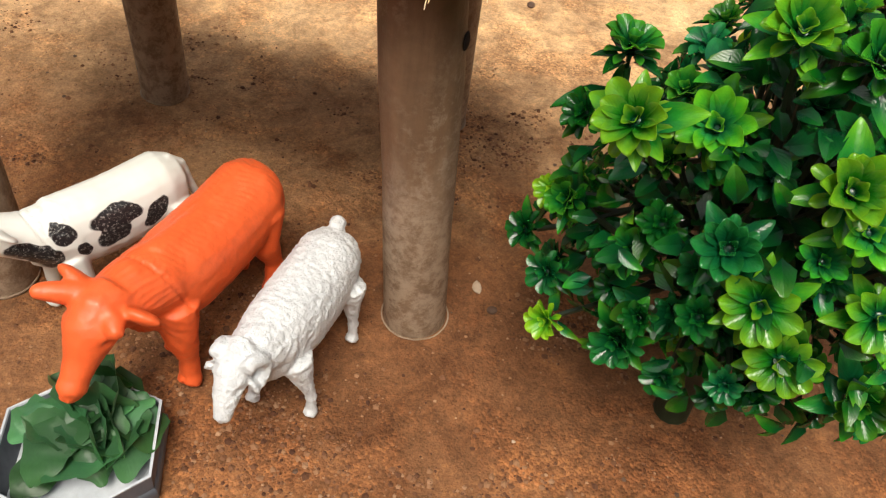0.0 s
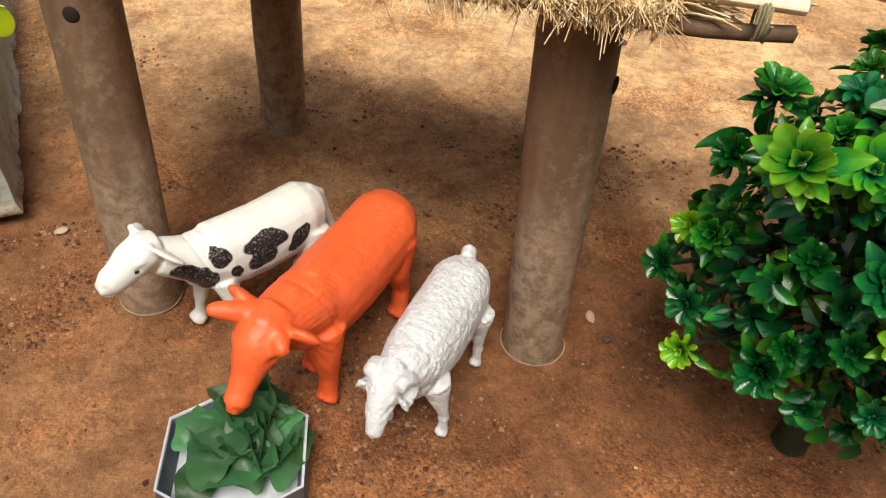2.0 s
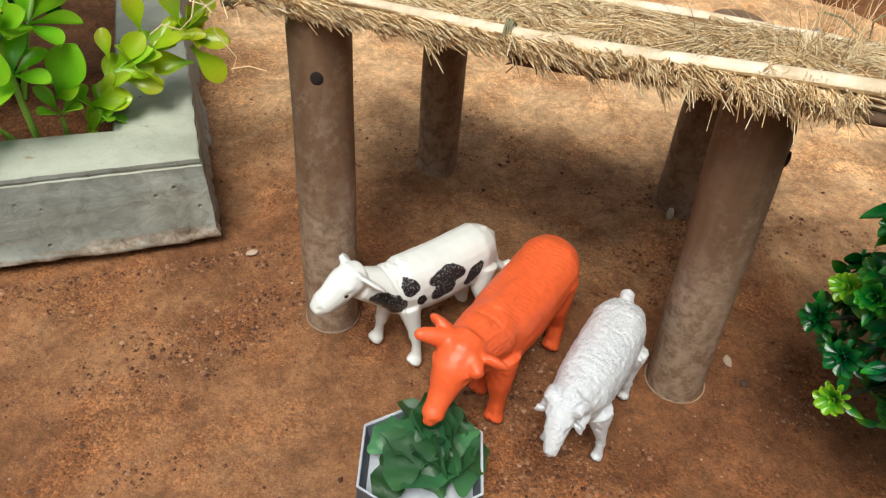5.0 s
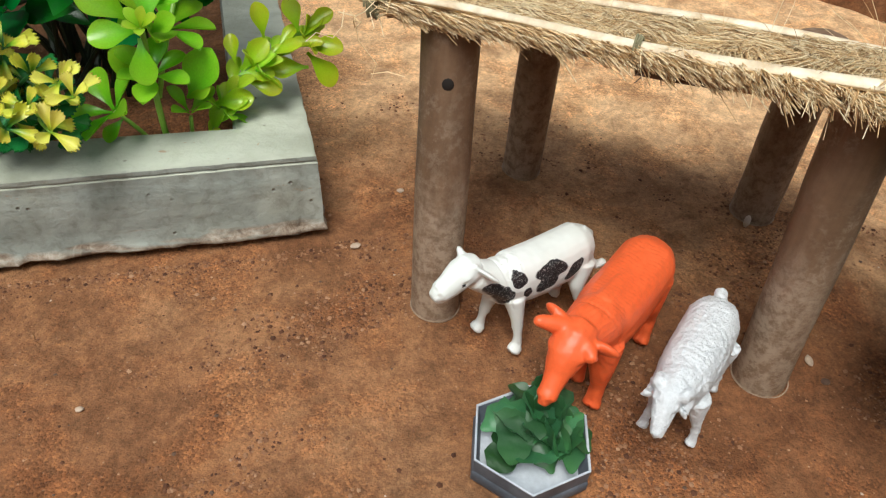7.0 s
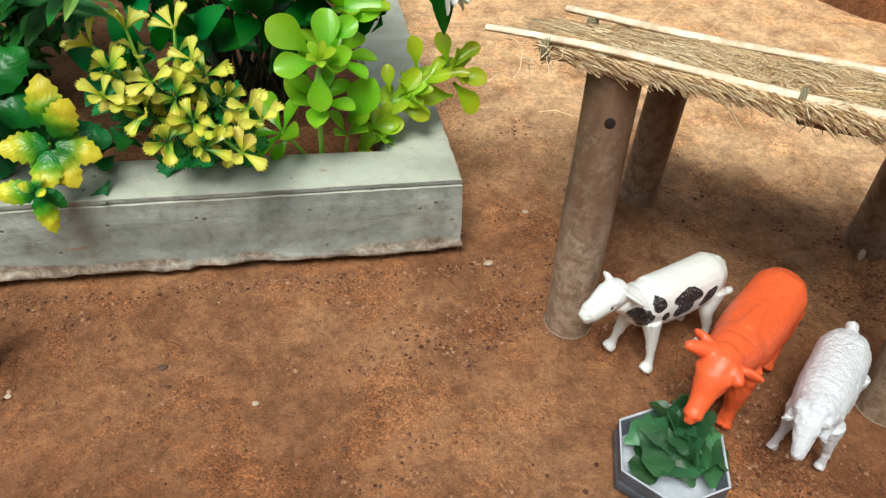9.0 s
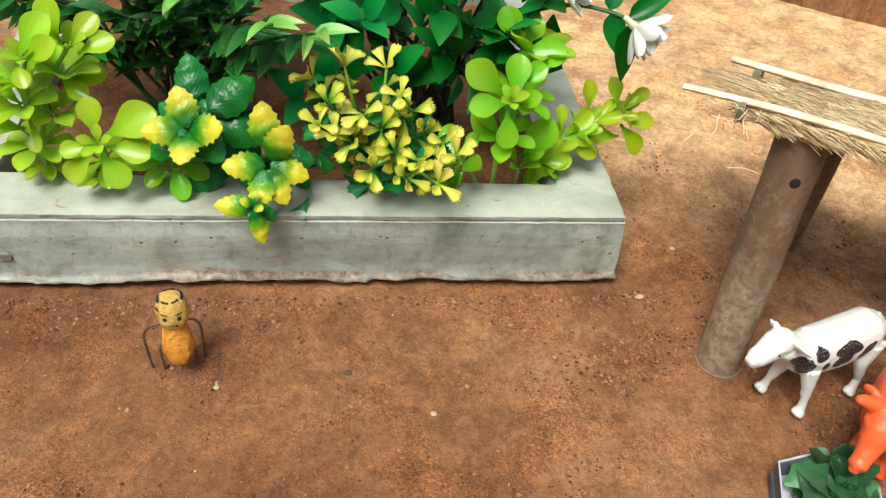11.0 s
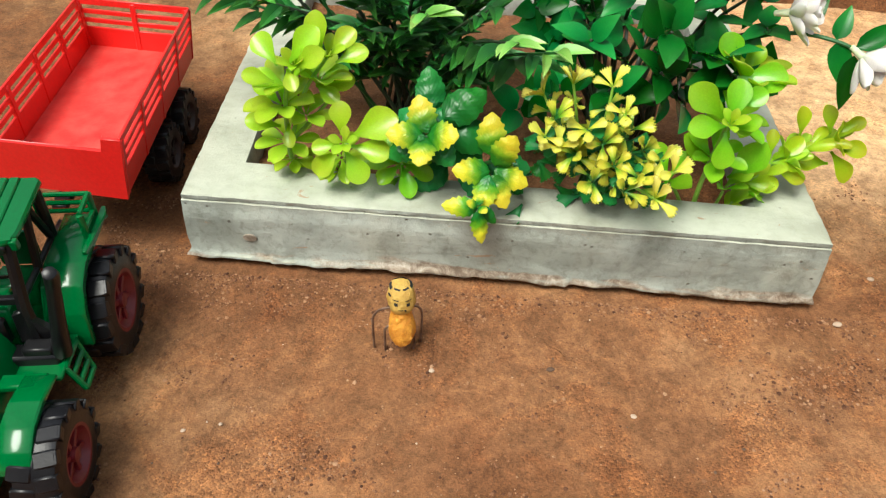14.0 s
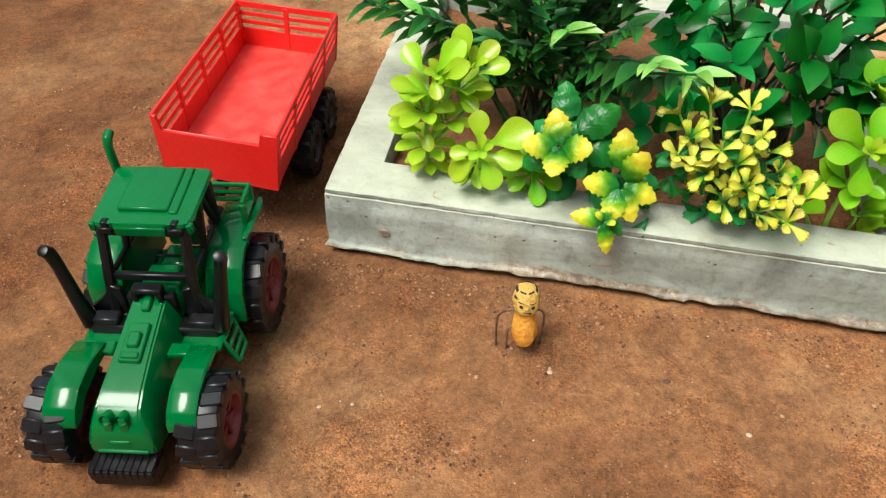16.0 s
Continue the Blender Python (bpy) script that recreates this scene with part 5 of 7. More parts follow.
def build_sheep():
    bm = bmesh.new()
    loft(bm, rings([(-26.4, -4.4, 27.6, 4, 6, 0), (-24.8, -4.4, 28.2, 7.8, 9.2, 0), (-18.5, -4.2, 28.4, 9.9, 11.4, 0), (-9, -3.4, 27.8, 10.2, 11.9, 0), (2, -2.8, 27.9, 10.2, 12.0, 0), (11, -2.6, 28.6, 9.4, 11.5, 0), (18, -2.6, 29.6, 7.9, 9.9, -0.2), (22, -2.6, 30.5, 5.3, 7.2, -0.3)]), 20)
    mm_tube(bm, [(14, -1.8, 31), (20.5, -2.2, 33), (26, -2.5, 33.8)], [8.6, 7.2, 5.6], 14)
    # face, narrowing to the muzzle; wool cap
    mm_tube(bm, [(25, -2.6, 35), (29, -2.5, 34.8), (33.0, -1.6, 32.0), (36.4, -0.6, 28.8), (38.6, 0.0, 26.6)], [5.0, 4.9, 3.8, 2.7, 2.0], 14)
    mm_tube(bm, [(24, -2.6, 37.6), (29, -2.6, 37.8)], [4.2, 3.0], 10)
    # curled horns that sweep back, down and forward again, and the ears under them
    for s in (-1, 1):
        curl = []
        for k in range(11):
            a = -0.5 + 5.0 * k / 10
            q = 4.4 - 0.17 * k
            curl.append((27.6 - q * math.sin(a), -2.5 + s * (4.4 + 0.26 * k), 34.4 + q * math.cos(a)))
        mm_tube(bm, curl, [2.1, 2.1, 2.1, 2.05, 2.0, 1.9, 1.75, 1.55, 1.35, 1.1, 0.8], 10)
        ear(bm, (28.5, -2.5 + s * 4.0, 33.0), (30.4, -2.5 + s * 8.0, 31.6), 3.2, 1.6)
    for x, y, fx, hy in ((13, 4.5, 12.4, 8.7), (14, -7, 16.0, -8.4), (-17, 4, -16.5, 5.7), (-18, -8, -19.5, -8.0)):
        mm_tube(bm, [(x, y, 24), (x * 0.98, (y + hy) / 2, 16), (fx - 0.3, hy * 0.96, 9), (fx + 0.2, hy, 3)], [5.0, 2.7, 1.5, 1.6], 12)
        mm_tube(bm, [(fx - 0.3, hy * 0.96, 8.2), (fx - 0.3, hy * 0.96, 7.4)], [1.9, 1.9], 10)
        mm_tube(bm, [(fx, hy, 3.0), (fx + 1.1, hy, 1.2)], [1.9, 2.3], 10)
    mm_tube(bm, [(-23.5, -5, 34.6), (-26.2, -6.0, 36.0), (-28.6, -6.6, 36.4)], [2.8, 2.5, 2.3], 10)
    me = fused(bm, 0.0005, 3)
    # knobbly fleece in rough rings, not on face and shanks
    def fleece(x, y, z):
        if z > 14 and x < 25:
            w = 1.3 * noise.noise(V(x, y, z) * 0.16)
            fold = 1 - 2.2 * abs(noise.noise(V(x * 0.40 + w, y * 0.17 - w, z * 0.17)))
            curl = 1 - 2.2 * abs(noise.noise(V(x * 0.62 + w, y * 0.45, z * 0.45) + V(7, 3, 1)))
            return 0.24 * fold + 0.20 * curl + 0.17 * noise.noise(V(x * 1.05, y * 0.9, z * 0.9)) - 0.2
        k = 0.25 * noise.noise(V(x, y, z) * 0.9)
        if x > 25 and z > 22:
            for s in (-1, 1):
                k += -0.8 * math.exp(-((x - 33.0) / 1.1) ** 2 - ((y + 1.6 - s * 3.6) / 1.5) ** 2 - ((z - 33.2) / 0.9) ** 2)
                k += 0.6 * math.exp(-((x - 31.6) / 1.3) ** 2 - ((y + 1.8 - s * 3.5) / 1.6) ** 2 - ((z - 35.4) / 0.9) ** 2)
                k += -0.4 * math.exp(-((x - 39.4) / 1.0) ** 2 - ((y - s * 1.1) / 0.4) ** 2 - ((z - 27.4) / 0.6) ** 2)
            k += -0.3 * math.exp(-((z - 26.2 + (38 - x) * 0.3) / 0.3) ** 2) * (x > 35)
        return k
    displaced(me, fleece)
    return figure("toy_sheep", me, WHITE_WOOL, pose(0.1187, 0.1996, 0.0004, 0, 0, 219), "white painted toy ram with knobbly fleece and curled horns")


build_ox()
build_cow()
build_sheep()


# ---- tray of cut leaves ----
def hexagon(r, turn=0.0):
    return [(r * math.cos(radians(60 * k + turn)), r * math.sin(radians(60 * k + turn))) for k in range(6)]


def build_tray():
    tr = thing("hexagonal_tray", pose(0.0550, 0.1925, 0, 0, 0, 11.5), "grey hexagonal plastic tray with scuffed pale rim", "tray")
    bm = bmesh.new()
    shells = [(0.0218, 0.0), (0.0226, 0.0012), (0.0226, 0.0048), (0.0219, 0.0056), (0.0223, 0.0117)]
    loops = [[bm.verts.new((x, y, z)) for x, y in hexagon(r)] for r, z in shells]
    for a, b in zip(loops, loops[1:]):
        for k in range(6):
            bm.faces.new((a[k], a[(k + 1) % 6], b[(k + 1) % 6], b[k]))
    bm.faces.new(loops[0][::-1])
    part("outer_wall", bm, TIN_SIDE, tr, "dark grey stepped side")
    bm = bmesh.new()
    shells = [(0.0222, 0.0116), (0.0223, 0.0122), (0.0216, 0.0123), (0.0213, 0.0118), (0.0200, 0.0045), (0.0194, 0.0036)]
    loops = [[bm.verts.new((x, y, z)) for x, y in hexagon(r)] for r, z in shells]
    for a, b in zip(loops, loops[1:]):
        for k in range(6):
            bm.faces.new((a[k], a[(k + 1) % 6], b[(k + 1) % 6], b[k]))
    bm.faces.ensure_lookup_table()
    for f in bm.faces[18:30]:
        f.material_index = 1
    bm.faces.new(loops[-1])
    part("dish", bm, [TIN, TIN_SIDE], tr, "pale grey inner dish and rim")


def cut_leaf_mesh(name, seed):
    """A torn, lobed piece of fresh leaf."""
    r = random.Random(seed)
    ph, lob = r.uniform(0, 6), r.uniform(0.12, 0.3)

    def shape(t):
        return (0.36 * math.sin(math.pi * min(0.995, t ** 0.7)) ** 0.7) * (1 + lob * (abs((t * 2.1 + ph) % 1.0 - 0.5) * 4 - 1)) + 0.02
    return leaf_mesh(name, CUT_LEAF, shape, cup=r.choice((r.uniform(-0.3, 0.3), r.uniform(0.8, 1.4))), arch=r.uniform(-0.2, 0.35), thick=0.012, rows=12, cols=4, ripple=r.uniform(0.02, 0.12))


def build_cut_leaves():
    kinds = [cut_leaf_mesh("cut_leaf", k) for k in range(8)]
    r = random.Random(21)
    c = V(0.0565, 0.1935, 0)
    rows = []
    for k in range(20):
        a, d = r.uniform(0, 6.283), 0.0130 * math.sqrt(r.random())
        p = c + V(math.cos(a) * d, math.sin(a) * d * 0.9, 0)
        heap = 0.0065 + 0.0090 * max(0, 1 - ((p.x - 0.0575) / 0.019) ** 2 - ((p.y - 0.1965) / 0.018) ** 2)
        p += V(0.0012, 0.0018, 0)
        p.z = heap * r.uniform(0.75, 1.05)
        rows.append((p, r.uniform(0, 6.283), r.uniform(-0.35, 0.45), r.uniform(0.014, 0.021)))
    # the large pieces that lie on top
    rows += [(V(0.0490, 0.1925, 0.0145), 4.25, -0.35, 0.0180), (V(0.0470, 0.2010, 0.0150), 3.5, -0.2, 0.0140), (V(0.0600, 0.1960, 0.0160), 5.6, -0.30, 0.0170), (V(0.0660, 0.1850, 0.0120), 4.4, -0.25, 0.0135),
             (V(0.0545, 0.2030, 0.0150), 1.9, 0.35, 0.0150), (V(0.0620, 0.1990, 0.0165), 6.1, 0.0, 0.0165), (V(0.0580, 0.1860, 0.0125), 4.8, -0.3, 0.0120)]
    for k, (p, a, tilt, s) in enumerate(rows):
        d = V(math.cos(a) * math.cos(tilt), math.sin(a) * math.cos(tilt), math.sin(tilt))
        up = V(r.gauss(0, 0.35), r.gauss(0, 0.35), 1)
        ob = new("cut_leaf", kinds[k % 8])
        ob.matrix_basis = basis(p - d * s * 0.4, d, up, s, 1.0)
        tagged(ob, "torn piece of fresh dark green leaf heaped in the tray", "leaf", "cut leaves in the tray")


build_tray()
build_cut_leaves()


# ---- peanut doll ----
def build_doll():
    bm = bmesh.new()
    body = [(0.0012, 0.0088), (0.0036, 0.0096), (0.0055, 0.0120), (0.0066, 0.0158), (0.0066, 0.0200), (0.0057, 0.0240), (0.0048, 0.0272), (0.0052, 0.0300)]
    lathe(bm, body, 28, mat=0)
    head = [(0.0048, 0.0280), (0.0060, 0.0298), (0.0067, 0.0325), (0.0068, 0.0365), (0.0065, 0.0400), (0.0055, 0.0432), (0.0034, 0.0450), (0.0010, 0.0456)]
    lathe(bm, head, 32, mat=1)
    for v in bm.verts:
        a = math.atan2(v.co.y, v.co.x)
        v.co.xy *= 1 + 0.035 * math.sin(a * 9) * math.sin(v.co.z * 1500) + 0.13 * noise.noise(v.co * 260)
    # inked blotches: cap, brows, spots, mouth stroke
    def daub(ang, z, half_a, half_z, lift=0.00035):
        n = 6
        rows = []
        for j in range(3):
            zz = z + half_z * (j - 1)
            rr = np.interp(zz, [q[1] for q in head], [q[0] for q in head]) * 1.03 + lift
            rows.append([bm.verts.new((rr * math.cos(radians(ang + half_a * (2 * i / n - 1))), rr * math.sin(radians(ang + half_a * (2 * i / n - 1))), zz + 0.00016 * math.sin(i * 2.1 + j))) for i in range(n + 1)])
        for p, q in zip(rows, rows[1:]):
            for i in range(n):
                bm.faces.new((p[i], p[i + 1], q[i + 1], q[i])).material_index = 3
    for ang, z, ha, hz in ((-114, 0.0372, 7, 0.0010), (-66, 0.0368, 7, 0.0010), (-116, 0.0398, 12, 0.00030), (-64, 0.0395, 13, 0.00030), (-90, 0.0336, 15, 0.00026), (-77, 0.0330, 3, 0.0006),
                           (-150, 0.0412, 10, 0.0006), (-120, 0.0446, 22, 0.0003), (-60, 0.0446, 22, 0.0003), (0, 0.0440, 26, 0.0005), (180, 0.0440, 26, 0.0005), (75, 0.0430, 50, 0.0010)):
        daub(ang, z, ha, hz)
    # the doll leans back on its legs, face up
    for v in bm.verts:
        if v.co.z > 0.0285:
            v.co.z = 0.0285 + (v.co.z - 0.0285) * 0.76
        v.co.y += 0.30 * (v.co.z - 0.0285) + 0.0015
    # bent wire legs
    for s, x0, f in ((-1, -0.0052, (-0.0135, 0.0020)), (1, 0.0052, (0.0100, 0.0032)), (-1, -0.0040, (-0.0080, -0.0005)), (1, 0.0038, (0.0062, -0.0012))):
        far = abs(f[0]) > 0.009
        z0 = 0.0285 if far else 0.0170
        foot, out = f[0], z0 * (0.30 if far else 0.18)
        pts = [(x0 * 0.5, 0.001, z0 - 0.001)] + [(x0 * 0.9 + (foot * 1.04 - x0 * 0.9) * math.sin(a), 0.001 + (f[1] - 0.001) * math.sin(a), z0 - out + (out + 0.0005) * math.cos(a)) for a in (0.15, 0.5, 0.85, 1.2, 1.57)] + [(foot * 1.03, f[1], z0 * 0.35), (foot, f[1], -0.001)]
        tube(bm, pts, 0.00062, 8, mat=2)

    me = mesh_of("peanut_doll", bm, [PEANUT, PEANUT_HEAD, WIRE, INK])
    ob = new("peanut_doll", me)
    ob.matrix_basis = pose(-0.2042, 0.2732, 0.0, 2, 1, 12) @ Matrix.Scale(0.96, 4)
    tagged(ob, "small peanut-shell doll with black ink marks on bent wire legs", "doll")


build_doll()


# ---- toy tractor ----
def build_wheel(parent, name, x, y, r, width, lugs, side):
    """Tyre with chevron lugs and a maroon rim; the axle runs along y."""
    w = shared(name, None, parent, Matrix.Translation(mm(x, y, r)))
    bm = bmesh.new()
    k = width / 2
    prof = [(r * 0.56, -k), (r * 0.80, -k), (r * 0.90, -k * 0.88), (r * 0.94, -k * 0.6), (r * 0.945, 0), (r * 0.94, k * 0.6), (r * 0.90, k * 0.88), (r * 0.80, k), (r * 0.56, k), (r * 0.54, k * 0.4), (r * 0.54, -k * 0.4)]
    lathe_rings(bm, prof, 44)
    # one tread lug, bent over the tyre's shoulder, for each flank
    lug = {}
    for s in (-1, 1):
        lb = bmesh.new()
        box(lb, mm(-r * 0.145, -k * 0.49, -r * 0.06), mm(r * 0.145, k * 0.49, r * 0.012), 0.0007)
        box(lb, mm(-r * 0.12, s * k * 0.46 - 0.6, -r * 0.17), mm(r * 0.12, s * k * 0.46 + 0.6, r * 0.01), 0.0003)
        lug[s] = mesh_of("lug", lb, TYRE)
    for i in range(lugs):
        for s in (-1, 1):
            a = 2 * math.pi * (i + (0.5 if s > 0 else 0)) / lugs
            m = Matrix.Rotation(a, 4, "Y") @ Matrix.Translation(mm(0, s * k * 0.50, r * 0.955)) @ Matrix.Rotation(s * radians(9), 4, "Z")
            shared("lug", lug[s], w, m)
    part("tyre", bm, TYRE, w, "black tyre with chunky lugs")
    bm = bmesh.new()
    lathe_rings(bm, [(0.01, -k * 0.55), (r * 0.40, -k * 0.55), (r * 0.50, -k * 0.98), (r * 0.57, -k * 1.0), (r * 0.57, k * 1.0), (r * 0.50, k * 0.98), (r * 0.40, k * 0.55), (0.01, k * 0.55)], 30)
    lathe_rings(bm, [(0.01, -k * 0.95), (r * 0.13, -k * 0.92), (r * 0.16, -k * 0.5), (r * 0.16, k * 0.5), (r * 0.13, k * 0.92), (0.01, k * 0.95)], 18)
    for i in range(6):
        box(bm, mm(-r * 0.05, -k * 0.75, r * 0.10), mm(r * 0.05, k * 0.75, r * 0.50), 0.0002, Matrix.Rotation(math.pi * i / 3, 4, "Y"))
    # trailer rims are a darkened maroon, the shade under the box in their colour
    part("rim", bm, RIM if name != "wheel" else RIM_SHADED, w, "maroon spoked rim" if name != "wheel" else "spoked rim coloured dark for the shade under the trailer")


def lathe_rings(bm, prof, seg):
    """Turned about y, from (radius, y) in millimetres; closed on itself."""
    loops = [[bm.verts.new(mm(r * math.sin(2 * math.pi * k / seg), y, r * math.cos(2 * math.pi * k / seg))) for k in range(seg)] for r, y in prof]
    for a, b in zip(loops, loops[1:] + loops[:1]):
        for k in range(seg):
            bm.faces.new((a[k], a[(k + 1) % seg], b[(k + 1) % seg], b[k]))


def mbox(bm, lo, hi, bevel=0.5, m=None):
    return box(bm, mm(*lo), mm(*hi), bevel * 0.001, m)


def mplate(bm, outline, axis, lo, hi, bevel=0.3):
    """An outline in the plane across an axis ('y': x, z; 'x': y, z; 'z': x, y), thickened along that axis. Millimetres."""
    m = {"y": Matrix(((1, 0, 0, 0), (0, 0, -1, 0), (0, 1, 0, 0), (0, 0, 0, 1))), "x": Matrix(((0, 0, 1, 0), (1, 0, 0, 0), (0, 1, 0, 0), (0, 0, 0, 1))), "z": Matrix.Identity(4)}[axis]
    a, b = (-hi, -lo) if axis == "y" else (lo, hi)
    return plate(bm, [(p * 0.001, q * 0.001) for p, q in outline], a * 0.001, b * 0.001, bevel * 0.001, m)


def build_tractor():
    t = thing("toy_tractor", pose(*TRACTOR), "green plastic toy tractor with black trim and maroon rims", "toy tractor")
    for nm, x, y, r, w, lugs, s in (("front_wheel", 1, 33.8, 22, 17.5, 14, 1), ("front_wheel", 1, -30.0, 22, 17.5, 14, -1), ("rear_wheel", -79, 34.5, 26.5, 17, 16, 1), ("rear_wheel", -79, -34.5, 26.5, 17, 16, -1)):
        build_wheel(t, nm, x, y, r, w, lugs, s)
    # chassis
    bm = bmesh.new()
    mbox(bm, (-92, -12, 14), (12, 12, 26), 1)
    mbox(bm, (-1.5, -24, 19), (3.5, 27, 24), 1)
    mbox(bm, (-82, -27, 23), (-76, 27, 30), 1)
    part("chassis", bm, BLACK, t, "black underframe with axles")
    bm = bmesh.new()
    mbox(bm, (14, -14.6, 5.5), (26, 14.4, 16.6), 1.8)
    weight = part("front_weight", bm, BLACK, t, "black ribbed front weight")
    for k in range(9):
        bm = bmesh.new()
        mbox(bm, (13.6, -13.7 + 3.1 * k, 16.0), (25.4, -11.1 + 3.1 * k, 17.1), 0.3)
        part("rib", bm, BLACK, weight)
        bm = bmesh.new()
        mbox(bm, (25.2, -13.7 + 3.1 * k, 10.5), (26.3, -11.1 + 3.1 * k, 16.6), 0.3)
        part("rib", bm, BLACK, weight)
    # bonnet: sloping nose, narrow crown that rises to the cab
    bm = bmesh.new()
    sec = []
    for x, w0, w1, z0, z1 in ((17.8, 13.6, 12.2, 18.5, 27), (15.8, 14.2, 11.6, 17.5, 34), (10.5, 14.6, 10.8, 17, 39.6), (2, 14.8, 10.2, 16, 43), (-15, 14.8, 9.2, 15, 47.6), (-40, 14.2, 8.4, 15, 54)):
        sec.append([bm.verts.new(mm(x, y, z)) for y, z in ((-w0, z0), (-w0 * 1.02, z0 + (z1 - z0) * 0.45), (-w1 * 1.06, z1 - 3.4), (-w1 * 0.84, z1), (w1 * 0.84, z1), (w1 * 1.06, z1 - 3.4), (w0 * 1.02, z0 + (z1 - z0) * 0.45), (w0, z0))])
    for a, b in zip(sec, sec[1:]):
        for k in range(8):
            bm.faces.new((a[k], a[(k + 1) % 8], b[(k + 1) % 8], b[k]))
    bm.faces.new(sec[0])
    bm.faces.new(sec[-1])
    bmesh.ops.recalc_face_normals(bm, faces=bm.faces[:])
    bmesh.ops.bevel(bm, geom=bm.edges[:], offset=0.0008, segments=2, affect="EDGES")
    bonnet = part("bonnet", bm, GREEN, t, "glossy green bonnet")
    crown = Matrix.Translation(mm(-17, 0, 48.0)) @ Matrix.Rotation(radians(14.8), 4, "Y")
    bm = bmesh.new()
    mbox(bm, (-10, -4.8, -1.5), (9, 4.8, 1.8), 0.7, crown)
    mbox(bm, (-5, -2.7, 1), (2.5, 2.7, 3.6), 0.8, crown)
    mbox(bm, (4.4, -3.8, 1), (7.6, 3.8, 2.6), 0.6, crown)
    part("bonnet_vent", bm, GREEN, bonnet, "raised vent block")
    bm = bmesh.new()
    mbox(bm, (-24, -2.0, -1), (-16, 2.0, 2.0), 0.7, crown)
    part("filler_block", bm, GREEN, bonnet, "small raised block at the bonnet's rear")
    for y in (-3.3, 3.3):
        bm = bmesh.new()
        tube(bm, [mm(10.0, y, 36.5), mm(16.0, y, 38.6)], 0.0024, 18, caps=False)
        tube(bm, [mm(10.0, y, 36.5), mm(15.2, y, 38.3)], 0.0016, 18)
        mbox(bm, (11, y - 2.2, 30), (16.4, y + 2.2, 37), 0.8)
        part("headlight", bm, GREEN, bonnet, "moulded green round headlight")
    bm = bmesh.new()
    mbox(bm, (16.4, -4.5, 25.6), (18.5, 4.5, 27.2), 0.5)
    mbox(bm, (17.2, -11, 19.6), (18.8, 11, 21), 0.4)
    part("grille", bm, GREEN, bonnet, "moulded green nose ledge")
    # front mudguards on their brackets
    for s in (1, -1):
        bm = bmesh.new()
        y0, y1 = (21.5, 34) if s > 0 else (-30.5, -16.5)
        top = [(16.6, 32.5), (16.2, 36), (12.6, 41.2), (5, 45.4), (-6, 46.6), (-22, 43.6), (-22, 41.8), (-6, 44.8), (4.4, 43.6), (11.2, 39.8), (14.6, 35.4), (15.0, 32.5)]
        mplate(bm, top, "y", y0, y1, 0.7)
        # the skirt towards the bonnet
        skirt = [(16.4, 32.5), (16.0, 36), (12.4, 41), (5, 45.2), (-6, 46.4), (-22, 43.4), (-22, 39), (-8, 40), (4, 38.5), (11, 33)]
        yi = s * (21.5 if s > 0 else 16.5)
        mplate(bm, skirt, "y", min(yi, yi + s * 1.2), max(yi, yi + s * 1.2), 0.3)
        mbox(bm, (-24, min(s * 12, s * 30), 39), (-17, max(s * 12, s * 30), 42.4), 0.8)
        part("front_mudguard", bm, GREEN, t, "green angled mudguard")
    # floor, footplates and steps
    bm = bmesh.new()
    mbox(bm, (-98, -20, 26), (-44, 20, 31), 0.8)
    part("cab_floor", bm, GREEN, t)
    for s in (1, -1):
        bm = bmesh.new()
        yy = sorted((s * 13, s * 32))
        mbox(bm, (-50, yy[0], 33.5), (-26, yy[1], 36), 0.7)
        mbox(bm, (-50, yy[0], 24), (-48, yy[1], 36), 0.5)
        step = part("step", bm, GREEN, t, "green side step")
        # a flared ladder of bars hangs from the footplate
        a, b, c, d = (-47, s * 31.5, 34.5), (-32, s * 31.5, 34.5), (-30, s * 37.5, 24), (-41, s * 37.5, 24)
        rungs = [(a, b), (b, c), (c, d), (d, a)]
        for f in (0.36, 0.70):
            rungs.append((tuple(p + (q - p) * f for p, q in zip(a, d)), tuple(p + (q - p) * f for p, q in zip(b, c))))
        for p, q in rungs:
            bm = bmesh.new()
            tube(bm, [mm(*p), mm(*q)], 0.0013, 8)
            part("tread", bm, GREEN, step)
        # rear mudguards
        bm = bmesh.new()
        ya = sorted((s * 20, s * 37))
        guard = [(-50, 28), (-52, 45), (-58.5, 55.5), (-68, 60.5), (-100, 62), (-104, 58), (-103.4, 55.6), (-99, 59.4), (-68.8, 58), (-60.4, 53.4), (-54.4, 44), (-52.6, 28)]
        mplate(bm, guard, "y", ya[0], ya[1], 0.6)
        inner = [(-50, 28), (-52, 45), (-58.5, 55.5), (-68, 60.5), (-100, 62), (-104, 58), (-104, 30)]
        yi = s * 20
        mplate(bm, inner, "y", min(yi, yi + s * 1.5), max(yi, yi + s * 1.5), 0.3)
        part("rear_mudguard", bm, GREEN, t, "boxy green rear mudguard")
        bm = bmesh.new()
        mplate(bm, [(-72, s * 35), (-104, s * 35), (-104, s * 37.5), (-98, s * 38.6), (-72, s * 37)], "z", 60.8, 62.6, 0.4)
        part("guard_flange", bm, GREEN, t, "flared top plate of the rear mudguard")
    # cab
    bm = bmesh.new()
